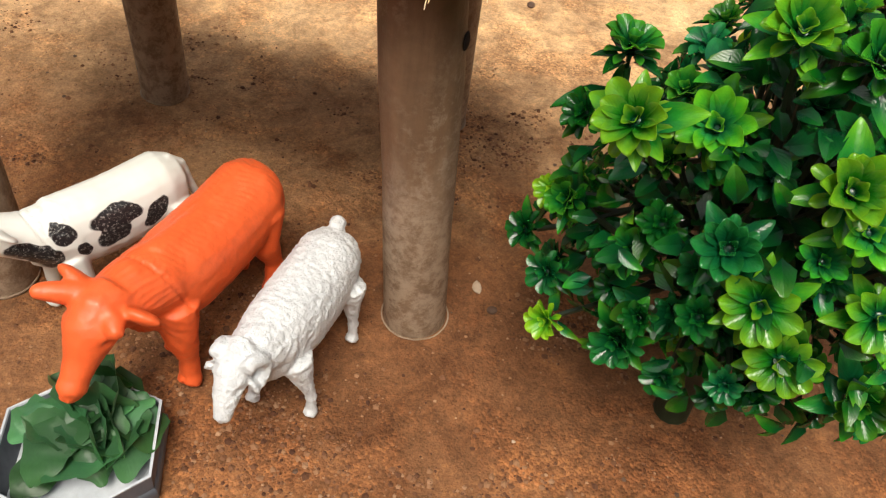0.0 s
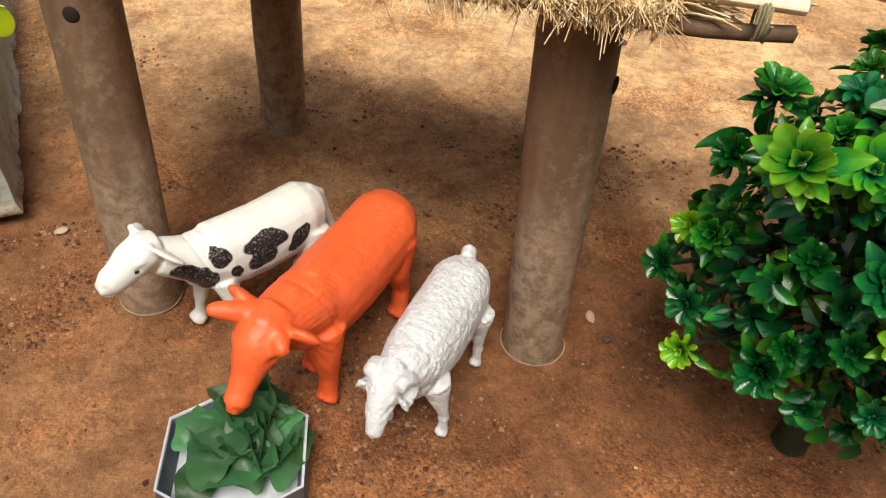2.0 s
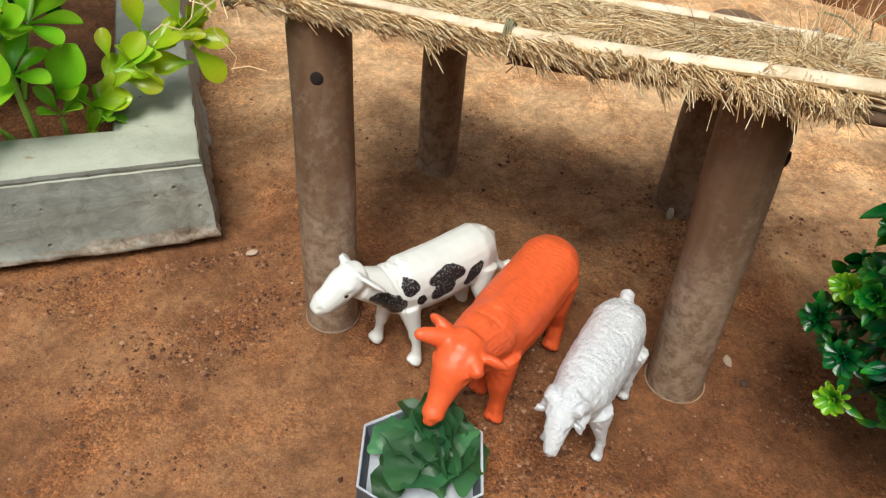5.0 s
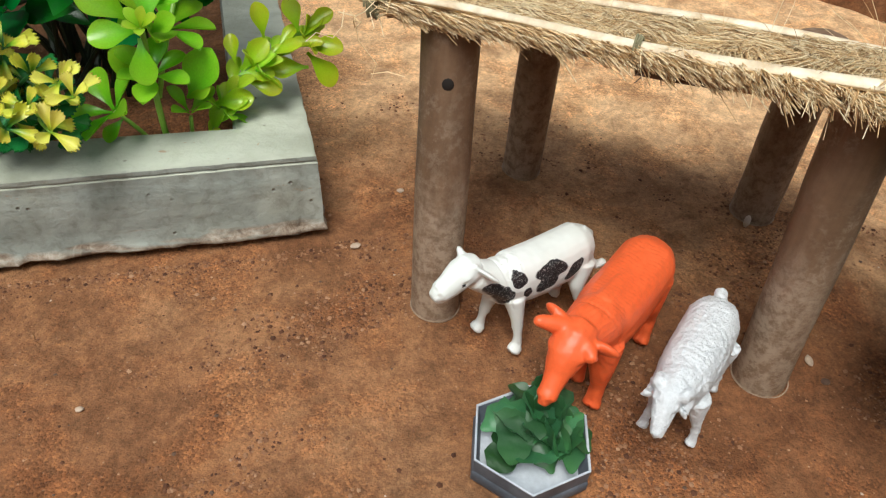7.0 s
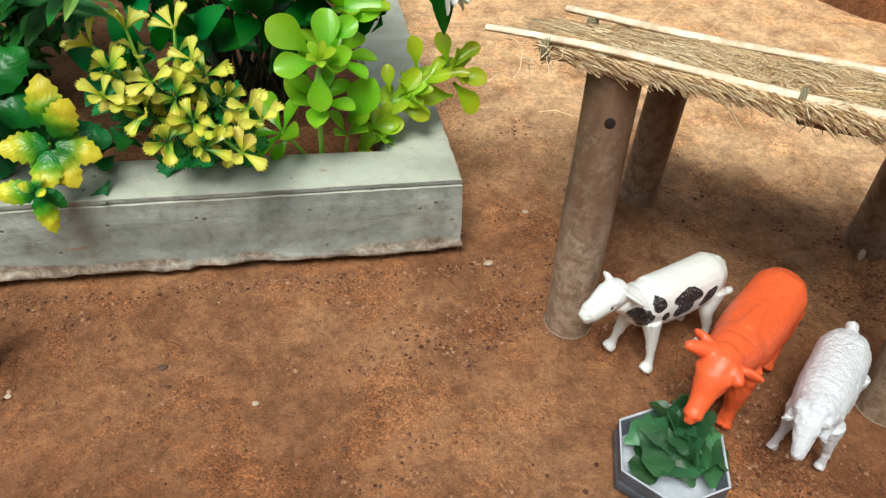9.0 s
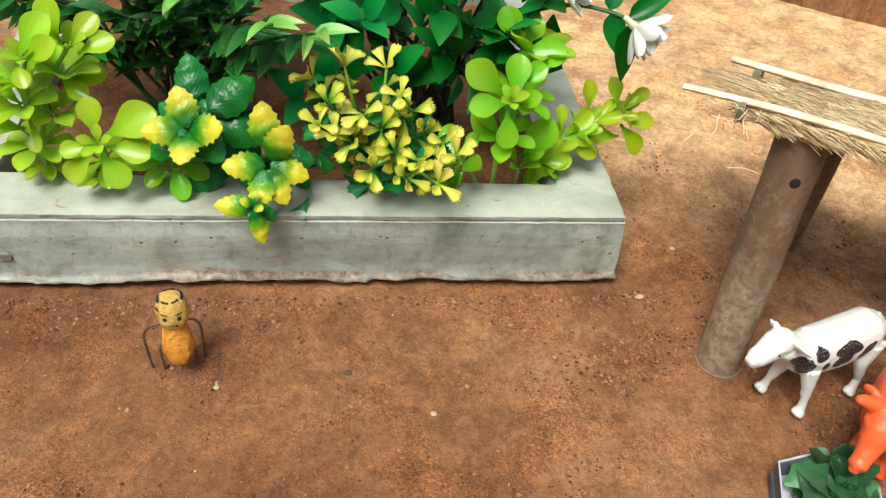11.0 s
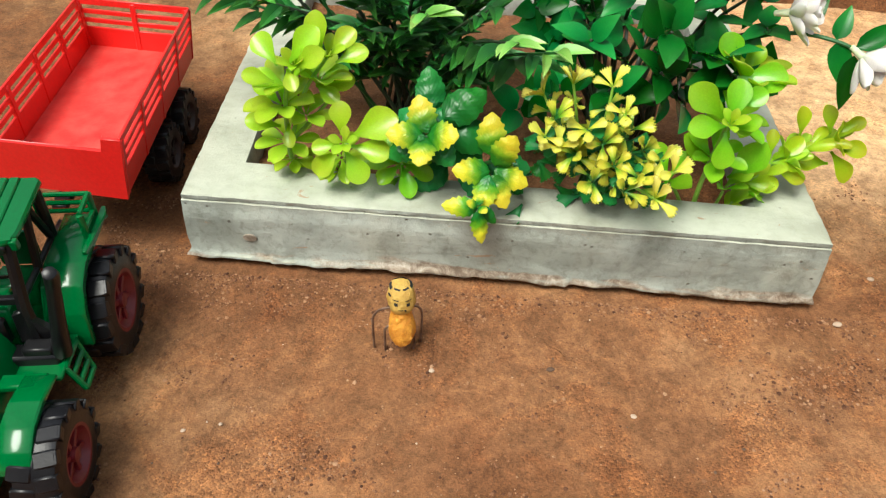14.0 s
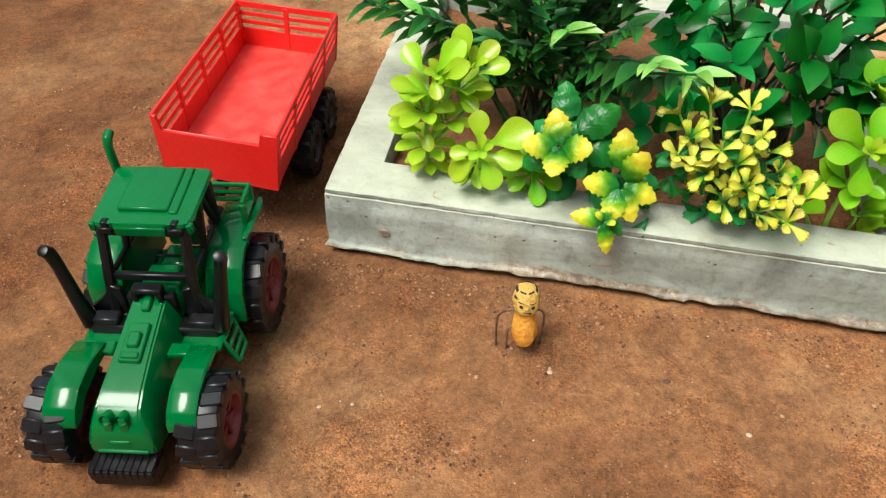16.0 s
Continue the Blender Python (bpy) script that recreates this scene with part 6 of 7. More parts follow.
    for y in (-18.5, 18.5):
        tube(bm, [mm(-43, y * 1.05, 40), mm(-45, y * 1.02, 58), mm(-53.5, y, 84)], [0.0032, 0.0027, 0.0023], 8)
        tube(bm, [mm(-86, y, 58), mm(-87, y, 87)], 0.0024, 8)
        tube(bm, [mm(-66, y, 60), mm(-74, y, 86)], 0.0019, 8)
        tube(bm, [mm(-85, y, 61), mm(-75, y, 86)], 0.0017, 8)
        tube(bm, [mm(-48, y, 60), mm(-87, y, 61)], 0.0014, 8)
        tube(bm, [mm(-54, y, 82.5), mm(-87, y, 86)], 0.0017, 8)
    mbox(bm, (-56.5, -20, 78.5), (-52.4, 20, 83.6), 0.6)
    mbox(bm, (-48.4, -18.5, 58.5), (-45.2, 18.5, 62.4), 0.6)
    mbox(bm, (-88, -18, 83), (-85.8, 18, 87), 0.6)
    part("cab_frame", bm, BLACK, t, "black cab frame")
    tilt = Matrix.Translation(mm(-51, 0, 84)) @ Matrix.Rotation(radians(6), 4, "Y")
    bm = bmesh.new()
    roof = [(0.5, -17.5), (-0.5, -20), (-2, -20.4), (-2.6, -21.8), (-6, -22.6), (-36, -23), (-38, -21), (-38, 21), (-36, 23), (-6, 22.6), (-2.6, 21.8), (-2, 20.4), (-0.5, 20), (0.5, 17.5), (-1, 12.5), (0.5, 11.5), (0.5, -11.5), (-1, -12.5)]
    mplate(bm, roof, "z", 0, 3.6, 0.9)
    for v in bm.verts:
        if v.co.z > 0.0025:
            v.co.z -= 0.03 * v.co.y ** 2 / 0.022
    bmesh.ops.transform(bm, matrix=tilt, verts=bm.verts[:])
    roof_ob = part("cab_roof", bm, GREEN, t, "green cab roof")
    bm = bmesh.new()
    mbox(bm, (-36, -12, 2.4), (-8, 11, 5.0), 0.7, tilt)
    mbox(bm, (-37, 10.6, 2.2), (-7, 15, 4.0), 0.6, tilt)
    part("roof_hatch", bm, GREEN, roof_ob, "raised roof panel")
    bm = bmesh.new()
    mbox(bm, (-1, -11.4, -3.2), (1.2, 11.4, 1.8), 0.6, tilt)
    mbox(bm, (-3.5, -23.0, -2.4), (-0.4, -20.0, 2.4), 0.5, tilt)
    mbox(bm, (-3.5, 20.0, -2.4), (-0.4, 23.0, 2.4), 0.5, tilt)
    part("roof_lip", bm, GREEN, roof_ob, "green front lip")
    for y in (-15.5, 15.5):
        bm = bmesh.new()
        mbox(bm, (-2.6, y - 3.4, -2.2), (1.4, y + 3.4, 1.2), 0.6, tilt)
        mbox(bm, (-3.4, y - 1.6, 0.6), (0.2, y + 1.6, 3.8), 0.5, tilt)
        part("roof_clip", bm, BLACK, roof_ob, "black roof clip")
    # dash, wheel and seat
    bm = bmesh.new()
    mbox(bm, (-58, -9, 31), (-49, 9, 52), 1.2)
    mbox(bm, (-62, -7.5, 50), (-55, 7.5, 54), 1.0)
    part("dashboard", bm, GREEN, t)
    bm = bmesh.new()
    mbox(bm, (-88, -10, 31), (-72, 10, 44), 1.6)
    mbox(bm, (-91, -9, 43), (-86.5, 9, 62), 1.6)
    part("seat", bm, GREEN, t, "green moulded seat")
    bm = bmesh.new()
    ringp = [mm(-66 + 5.5 * math.cos(a) * 0.7, 5.5 * math.sin(a), 55.5 + 5.5 * math.cos(a) * 0.6) for a in (2 * math.pi * k / 16 for k in range(17))]
    tube(bm, ringp, 0.0007, 6)
    part("steering_wheel", bm, BLACK, t, "black steering wheel")
    # black yoke with two upright arms behind the bonnet
    bm = bmesh.new()
    mbox(bm, (-42, -30, 34.5), (-33, 30, 40.5), 1.2)
    mbox(bm, (-44, -11, 42), (-39, 11, 55), 1.2)
    mbox(bm, (-43, -6.8, 52), (-37, -4.4, 60), 0.7)
    mbox(bm, (-43, 4.4, 52), (-37, 6.8, 60), 0.7)
    mbox(bm, (-43, -6.8, 57.8), (-37, 6.8, 60.6), 0.8)
    for s in (1, -1):
        # cowl plates that rise from the yoke to the cab posts
        mplate(bm, [(s * 13, 40), (s * 30, 40), (s * 31, 44), (s * 24, 49), (s * 18, 58), (s * 14, 56)], "x", -45, -42, 0.5)
        mbox(bm, (-41, min(s * 16, s * 28), 40), (-34, max(s * 16, s * 28), 44), 0.8)
    part("yoke", bm, BLACK, t, "black yoke across the bonnet")
    for s in (1, -1):
        bm = bmesh.new()
        tube(bm, [mm(-38, s * 26, 37.5), mm(-37, s * 30.5, 39.5), mm(-38, s * 33.0, 54), mm(-40, s * 36.0, 72), mm(-40, s * 37.4, 79), mm(-38, s * 38.2, 82)], [0.0036, 0.0040, 0.0032, 0.0028, 0.0031, 0.0027], 10)
        part("mirror_arm", bm, BLACK, t, "black upright arm")
    # exhaust, rear rack, hitch
    bm = bmesh.new()
    tube(bm, [mm(-90, -24.4, 60), mm(-91, -25, 88), mm(-91, -25.2, 99), mm(-92.5, -25.2, 103), mm(-96, -25, 104.5)], [0.0021, 0.0021, 0.0021, 0.0023, 0.0022], 12)
    part("exhaust", bm, GREEN, t, "green hooked exhaust pipe")
    bars = [((-99, y, 60), (-99, y, 73.5), 1.6) for y in (-33.5, -10, 10, 33.5)] + [((-84, 34, 60), (-84, 34, 73), 1.6)]
    for z in (64.5, 69, 73.5):
        bars += [((-99, 10, z), (-99, 33.5, z), 1.2), ((-99, -33.5, z), (-99, -10, z), 1.2)]
        bars += [((-99, 33.5, z), (-84, 34, z), 1.2)] if z != 69 else []
    for a, b, w in bars:
        bm = bmesh.new()
        tube(bm, [mm(*a), mm(*b)], w * 0.001, 8)
        part("rail_bar", bm, GREEN, t)
    bm = bmesh.new()
    mbox(bm, (-118, -3, 20), (-90, 3, 24), 0.6)
    tube(bm, [mm(-116, 0, 18), mm(-116, 0, 31)], 0.0022, 10)
    part("hitch", bm, BLACK, t, "black tow hitch")


TRACTOR = (-0.3598, 0.1793, 0.0, 0, 0, -79.8)
build_tractor()


# ---- toy trailer ----
def build_trailer():
    t = thing("toy_trailer", pose(*TRAILER), "red plastic toy trailer with slatted sides, empty and scuffed", "toy trailer")
    L, W, Z0, Z1 = 149, 37, 43.5, 77.5
    bm = bmesh.new()
    mbox(bm, (-L, -W + 1, Z0), (0, W - 1, Z0 + 2.5), 0.4)
    part("floor", bm, RED_FLOOR, t, "scuffed red floor")
    zmid = Z0 + 15.5

    def slats(p0, p1, name, n):
        """One board with a fence of three rails above, from p0 to p1."""
        d = (p1 - p0)
        ln = d.length * 1000
        m = basis(p0, d, V(0, 0, 1))
        bm = bmesh.new()
        mbox(bm, (0, -0.9, Z0), (ln, 0.9, zmid), 0.3, m)
        side = part(name, bm, RED, t, "red side board")
        for k in range(3):
            z = zmid + 3.0 + 6.0 * k
            bm = bmesh.new()
            mbox(bm, (0, -0.8, z), (ln, 0.8, z + (3.0 if k < 2 else 4.2)), 0.3, m)
            part("rail", bm, RED, side)
        for k in range(n + 1):
            x = ln * k / n
            bm = bmesh.new()
            a = max(0, x - 1.8)
            mbox(bm, (a, -1.5, Z0), (min(ln, a + 3.6), 1.5, Z1 - 0.6), 0.4, m)
            part("post", bm, RED, side)
    slats(mm(0, W, 0), mm(-L, W, 0), "side_board", 4)
    slats(mm(-L, -W, 0), mm(0, -W, 0), "side_board", 4)
    slats(mm(-L, W, 0), mm(-L, -W, 0), "tail_board", 2)
    bm = bmesh.new()
    front = [(-W - 1, Z0 - 2), (W + 1, Z0 - 2), (W + 1, Z1), (W - 9, Z1), (W - 9.5, Z1 - 8), (-W + 4, Z1 - 9.5), (-W + 2.5, Z1), (-W - 1, Z1)]
    mplate(bm, front, "x", -1.2, 1.2, 0.3)
    part("front_board", bm, RED, t, "red front board with a lowered middle")
    bm = bmesh.new()
    mbox(bm, (-L + 10, -20, Z0 - 7), (-10, 20, Z0), 1)
    mbox(bm, (-30, -4, Z0 - 9), (10, 4, Z0 - 4), 1)
    mbox(bm, (8, -3, 24), (22, 3, 29), 1)
    part("underframe", bm, BLACK, t, "black underframe and drawbar")
    # the sides lean outwards
    for ob in t.children_recursive:
        if ob.data and ob.name.split(".")[0] != "underframe":
            for v in ob.data.vertices:
                v.co.y *= 0.94 + 0.06 * max(0.0, v.co.z * 1000 - Z0) / (Z1 - Z0)
        # the box is racked a little out of square and leans
        if ob.data:
            for v in ob.data.vertices:
                v.co.y += 0.08 * (v.co.z - 0.060)
                v.co.x += 0.21 * v.co.y
    for x in (-69, -111):
        for y in (28, -28):
            build_wheel(t, "wheel", x, y, 18.5, 14, 15, 1)


TRAILER = (-0.3843, 0.3231, 0.0, 0, 0, -82.7)
build_trailer()


# ---- plants ----
class Plant:
    """A thing rooted at base; leaves and stems are given in the world's metres."""

    def __init__(self, name, base, label, category):
        self.base = Vector(base)
        self.ob = thing(name, Matrix.Translation(self.base), label, category, "planter plants" if category == "plant" else "")

    def leaf(self, me, at, along, up, size, wide=1.0, name="leaf"):
        return shared(name, me, self.ob, basis(Vector(at) - self.base, along, up, size, wide))

    def stem(self, pts, r0, r1, material, name="stem", seg=8):
        bm = bmesh.new()
        pts = [Vector(p) - self.base for p in pts]
        fine = []
        for k in range(len(pts) - 1):
            p0, p1, p2, p3 = pts[max(k - 1, 0)], pts[k], pts[k + 1], pts[min(k + 2, len(pts) - 1)]
            for j in range(4):
                t = j / 4
                fine.append(0.5 * (2 * p1 + (p2 - p0) * t + (2 * p0 - 5 * p1 + 4 * p2 - p3) * t * t + (3 * p1 - p0 - 3 * p2 + p3) * t ** 3))
        fine.append(pts[-1])
        n = len(fine) - 1
        tube(bm, fine, [r0 + (r1 - r0) * k / n for k in range(n + 1)], seg)
        part(name, bm, material, self.ob)

    def spoon(self, me, rows, wide=1.0, face=(0.0, -0.75, 0.65)):
        """Single leaves, each from its foot to its tip."""
        for x0, y0, z0, x1, y1, z1 in rows:
            a, b = V(x0, y0, z0), V(x1, y1, z1)
            self.leaf(me, a, b - a, V(*face) + V(rng.uniform(-0.25, 0.25), 0, rng.uniform(-0.2, 0.2)), (b - a).length * 1.04, wide * rng.uniform(0.95, 1.1))

    def whorl(self, me, at, axis, n, size, opened, phase=0.0, r=rng, jitter=0.14, wide=1.0, name="leaf", spread=9):
        """n leaves round an axis, their upper sides turned to it; opened: degrees from the axis."""
        axis = Vector(axis).normalized()
        a = axis.orthogonal().normalized()
        b = axis.cross(a)
        for k in range(n):
            t = phase + 2 * math.pi * (k + r.uniform(-jitter, jitter)) / n
            o = radians(opened + r.uniform(-spread, spread))
            rad = a * math.cos(t) + b * math.sin(t)
            d = axis * math.cos(o) + rad * math.sin(o)
            up = axis * math.sin(o) - rad * math.cos(o)
            s = size * r.uniform(0.86, 1.1)
            self.leaf(me, Vector(at) + rad * size * 0.06, d, up, s, wide * r.uniform(0.92, 1.08), name)


JADE_LEAF = [leaf_mesh("jade_leaf", m, paddle, cup=0.26, arch=0.20, thick=0.055, rows=14, cols=8) for m in (JADE, JADE_DEEP, JADE_OLD)]


def build_left_succulents():
    p = Plant("succulent_plant", (-0.272, 0.358, 0.026), "tall lime green plastic succulent with spoon-shaped leaves", "plant")
    j = JADE_LEAF[0]
    p.stem([(-0.272, 0.358, 0.022), (-0.273, 0.353, 0.055), (-0.270, 0.348, 0.090), (-0.264, 0.347, 0.107)], 0.0014, 0.0010, STEM_LIME)
    p.stem([(-0.272, 0.352, 0.060), (-0.262, 0.354, 0.090), (-0.250, 0.357, 0.108)], 0.0011, 0.0009, STEM_LIME)
    p.stem([(-0.271, 0.352, 0.062), (-0.260, 0.356, 0.074), (-0.251, 0.361, 0.083)], 0.0011, 0.0009, STEM_LIME)
    p.spoon(j, [(-0.271, 0.346, 0.108, -0.282, 0.352, 0.120), (-0.265, 0.346, 0.110, -0.253, 0.348, 0.126), (-0.252, 0.356, 0.111, -0.255, 0.358, 0.129),
            (-0.248, 0.356, 0.109, -0.238, 0.362, 0.121), (-0.245, 0.354, 0.107, -0.231, 0.356, 0.114), (-0.262, 0.343, 0.109, -0.249, 0.338, 0.120),
            (-0.273, 0.343, 0.101, -0.285, 0.338, 0.107), (-0.266, 0.343, 0.108, -0.261, 0.333, 0.104), (-0.257, 0.358, 0.092, -0.239, 0.358, 0.097),
            (-0.256, 0.356, 0.093, -0.245, 0.348, 0.091), (-0.274, 0.350, 0.079, -0.284, 0.344, 0.089), (-0.275, 0.350, 0.072, -0.290, 0.345, 0.078),
            (-0.270, 0.348, 0.075, -0.268, 0.338, 0.069)], 1.1)
    p.whorl(j, (-0.263, 0.347, 0.108), (0, -0.5, 0.8), 5, 0.0100, 30, 0.2)
    p.whorl(j, (-0.250, 0.357, 0.108), (0.2, -0.3, 0.9), 4, 0.0110, 30, 0.8)
    p.whorl(j, (-0.2725, 0.350, 0.084), (0, -0.2, 1), 7, 0.0170, 66, 0.9)
    p.whorl(j, (-0.270, 0.352, 0.094), (-0.3, -0.2, 1), 7, 0.0170, 50, 0.3)
    p.whorl(j, (-0.256, 0.358, 0.094), (0.3, 0.0, 1), 7, 0.0170, 55, 0.7)
    p.whorl(j, (-0.262, 0.352, 0.078), (0.2, -0.2, 1), 7, 0.0150, 62, 0.2)
    p.whorl(j, (-0.2725, 0.352, 0.062), (0, -0.2, 1), 7, 0.0159, 82, 0.2)
    p.whorl(j, (-0.2720, 0.354, 0.050), (0, -0.1, 1), 7, 0.0134, 86, 0.7)
    p.whorl(j, (-0.2650, 0.356, 0.040), (0.3, -0.3, 1), 6, 0.0098, 60, 0.1)
    for k in range(3):
        p.stem([(-0.286 + 0.003 * k, 0.362, 0.024), (-0.286 + 0.0025 * k, 0.360, 0.034), (-0.283 + 0.001 * k, 0.358, 0.041)], 0.0006, 0.0003, ROOT, "root", 6)
    q = Plant("succulent_plant", (-0.246, 0.359, 0.026), "low lime green plastic succulent with an open rosette", "plant")
    q.stem([(-0.246, 0.359, 0.022), (-0.243, 0.350, 0.050), (-0.239, 0.338, 0.072)], 0.0014, 0.0011, STEM_LIME)
    q.spoon(j, [(-0.241, 0.338, 0.077, -0.242, 0.342, 0.092), (-0.236, 0.337, 0.077, -0.216, 0.336, 0.090), (-0.236, 0.335, 0.073, -0.218, 0.330, 0.074),
            (-0.239, 0.334, 0.071, -0.229, 0.325, 0.060), (-0.242, 0.334, 0.074, -0.254, 0.330, 0.074), (-0.242, 0.334, 0.071, -0.253, 0.326, 0.062)], 1.2)
    q.whorl(j, (-0.239, 0.334, 0.075), (0.02, -0.62, 0.78), 5, 0.0090, 42, 0.7)
    q.whorl(j, (-0.244, 0.346, 0.058), (-0.1, -0.4, 0.9), 7, 0.0159, 82, 0.5)
    q.whorl(j, (-0.247, 0.352, 0.045), (-0.1, -0.3, 0.9), 6, 0.0110, 75, 0.1)
    g = JADE_LEAF[1]
    s = Plant("succulent_plant", (-0.214, 0.359, 0.026), "small bright green plastic succulent sprig beside the rim", "plant")
    s.stem([(-0.214, 0.359, 0.022), (-0.214, 0.352, 0.044), (-0.213, 0.345, 0.058)], 0.0011, 0.0008, STEM_LIME)
    s.whorl(g, (-0.213, 0.345, 0.058), (0.1, -0.6, 0.8), 7, 0.0165, 78, 0.5)
    s.whorl(g, (-0.214, 0.351, 0.046), (0.1, -0.4, 0.9), 6, 0.0146, 88, 0.1)


def build_variegated():
    big = leaf_mesh("variegated_leaf", VARIEG, crinkled, cup=-0.16, arch=0.24, thick=0.03, rows=24, cols=6, ripple=0.05)
    dark = leaf_mesh("dark_leaf", DEEP, crinkled, cup=-0.2, arch=0.25, thick=0.05, rows=18, cols=4, ripple=0.10)
    p = Plant("variegated_plant", (-0.186, 0.360, 0.026), "plastic foliage plant with crinkled yellow and green leaves", "plant")
    p.stem([(-0.188, 0.360, 0.022), (-0.194, 0.352, 0.056), (-0.199, 0.333, 0.083)], 0.0012, 0.0009, STEM_GREEN)
    p.stem([(-0.185, 0.360, 0.022), (-0.176, 0.348, 0.055), (-0.167, 0.332, 0.072)], 0.0012, 0.0009, STEM_GREEN)
    p.stem([(-0.172, 0.340, 0.062), (-0.171, 0.326, 0.064), (-0.172, 0.313, 0.058)], 0.0009, 0.0007, STEM_LIME)
    ax = V(-0.08, -0.72, 0.68)
    p.whorl(big, (-0.1995, 0.331, 0.085), ax, 4, 0.0182, 62, 0.75, jitter=0.12, spread=16, wide=1.14)
    p.whorl(dark, (-0.1995, 0.330, 0.086), ax, 2, 0.0050, 50, 0.2)
    p.whorl(dark, (-0.1990, 0.336, 0.083), ax, 4, 0.0190, 84, 1.5)
    for at, d, s in (((-0.192, 0.341, 0.088), (0.75, 0.25, 0.55), 0.0242), ((-0.190, 0.341, 0.082), (0.9, -0.1, -0.05), 0.0253), ((-0.192, 0.345, 0.076), (0.8, -0.2, -0.4), 0.0242), ((-0.198, 0.345, 0.090), (-0.1, 0.4, 0.8), 0.0207),
                     ((-0.180, 0.350, 0.060), (0.3, -0.5, -0.3), 0.0230), ((-0.190, 0.350, 0.055), (-0.6, -0.5, -0.2), 0.0207), ((-0.170, 0.345, 0.062), (0.8, -0.2, 0.1), 0.0218)):
        p.leaf(dark, at, d, V(0.1, -0.7, 0.7), s)
    p.leaf(big, (-0.168, 0.334, 0.074), (-0.05, 0.25, 0.95), (0, -1, 0.2), 0.0200)
    p.leaf(big, (-0.166, 0.330, 0.071), (0.42, -0.15, 0.85), (-0.1, -1, 0.3), 0.0185)
    p.leaf(big, (-0.166, 0.329, 0.069), (0.95, -0.3, -0.15), (0, -0.7, 0.7), 0.0175)
    p.leaf(big, (-0.168, 0.328, 0.069), (-0.85, -0.35, 0.25), (0, -0.7, 0.7), 0.0180)
    p.leaf(big, (-0.168, 0.326, 0.068), (-0.15, -0.75, -0.45), (0, -0.6, 0.8), 0.0172)
    p.leaf(big, (-0.167, 0.326, 0.068), (0.45, -0.6, -0.55), (0, -0.7, 0.7), 0.0170)
    p.leaf(big, (-0.172, 0.313, 0.058), (-0.9, -0.15, 0.12), (0, -0.8, 0.6), 0.0172, 0.8)
    p.leaf(big, (-0.172, 0.312, 0.057), (0.2, -0.35, -0.75), (0.3, -0.8, 0.2), 0.0172, 0.7)
    p.leaf(dark, (-0.171, 0.314, 0.058), (0.6, -0.3, -0.5), (0, -0.8, 0.6), 0.011, 0.8)
    p.whorl(big, (-0.172, 0.312, 0.060), (0, -0.5, 0.8), 3, 0.006, 45, 0.3)


def build_fringed():
    """Sprigs of fan-shaped leaves with toothed ends."""
    lift = dict(cup=0.35, arch=0.38, thick=0.06, rows=6, cols=10, teeth=0.16)
    yellow = leaf_mesh("fringed_leaf", YELLOW, fan, **lift)
    lime = leaf_mesh("fringed_leaf", LIME_TIP, fan, **lift)
    dark = leaf_mesh("fringed_leaf", DEEP, fan, **lift)
    p = Plant("fringed_plant", (-0.118, 0.359, 0.026), "plastic plant with small yellow fan-shaped toothed leaves", "plant")
    heads = [(-0.146, 0.342, 0.104), (-0.133, 0.345, 0.109), (-0.115, 0.344, 0.109), (-0.109, 0.334, 0.101), (-0.14, 0.333, 0.097), (-0.144, 0.331, 0.088), (-0.125, 0.332, 0.093), (-0.117, 0.33, 0.087), (-0.105, 0.332, 0.095), (-0.129, 0.329, 0.081),
             (-0.111, 0.323, 0.08), (-0.099, 0.33, 0.085), (-0.09, 0.328, 0.082), (-0.085, 0.321, 0.08), (-0.121, 0.315, 0.076), (-0.093, 0.31, 0.073), (-0.107, 0.311, 0.075), (-0.137, 0.33, 0.084), (-0.1, 0.318, 0.078)]
    joint = V(-0.120, 0.350, 0.060)
    for a in ((-0.145, 0.343, 0.085), (-0.115, 0.340, 0.090), (-0.098, 0.331, 0.076)):
        p.stem([(-0.118, 0.359, 0.022), joint, a], 0.0011, 0.0008, STEM_GREEN)
    r = random.Random(31)
    for k, h in enumerate(heads):
        h = Vector(h)
        top = k in (0, 1, 2, 3, 12, 13, 15)
        root = V(-0.120 + (h.x + 0.120) * 0.55, 0.343, min(h.z - 0.012, 0.082))
        p.stem([root, root.lerp(h, 0.6) + V(0, -0.002, 0.001), h], 0.0008, 0.0006, STEM_LIME if top else STEM_GREEN, seg=6)
        ax = (h - root).normalized() + V(r.uniform(-0.8, 0.8), r.uniform(-0.5, 0.2), r.uniform(0.0, 0.9))
        p.whorl(yellow if top or r.random() < 0.55 else lime, h, ax, 4, 0.0092, 36, r.uniform(0, 3), r, 0.4, wide=0.74, spread=30)
        p.whorl(lime if r.random() < 0.6 else dark, h.lerp(root, 0.4), ax, 3, 0.0082, 66, r.uniform(0, 3), r, 0.3, wide=0.72, spread=26)
        p.whorl(lime if r.random() < 0.3 else dark, h.lerp(root, 0.75), ax, 4, 0.0078, 86, r.uniform(0, 3), r)
    for k in range(60):
        at = V(r.uniform(-0.152, -0.092), r.uniform(0.332, 0.352), r.uniform(0.046, 0.084))
        p.leaf(dark, at, V(r.gauss(0, 1), r.uniform(-1, 0.2), r.uniform(-0.7, 0.5)), V(0, -0.5, 0.8), r.uniform(0.008, 0.011))


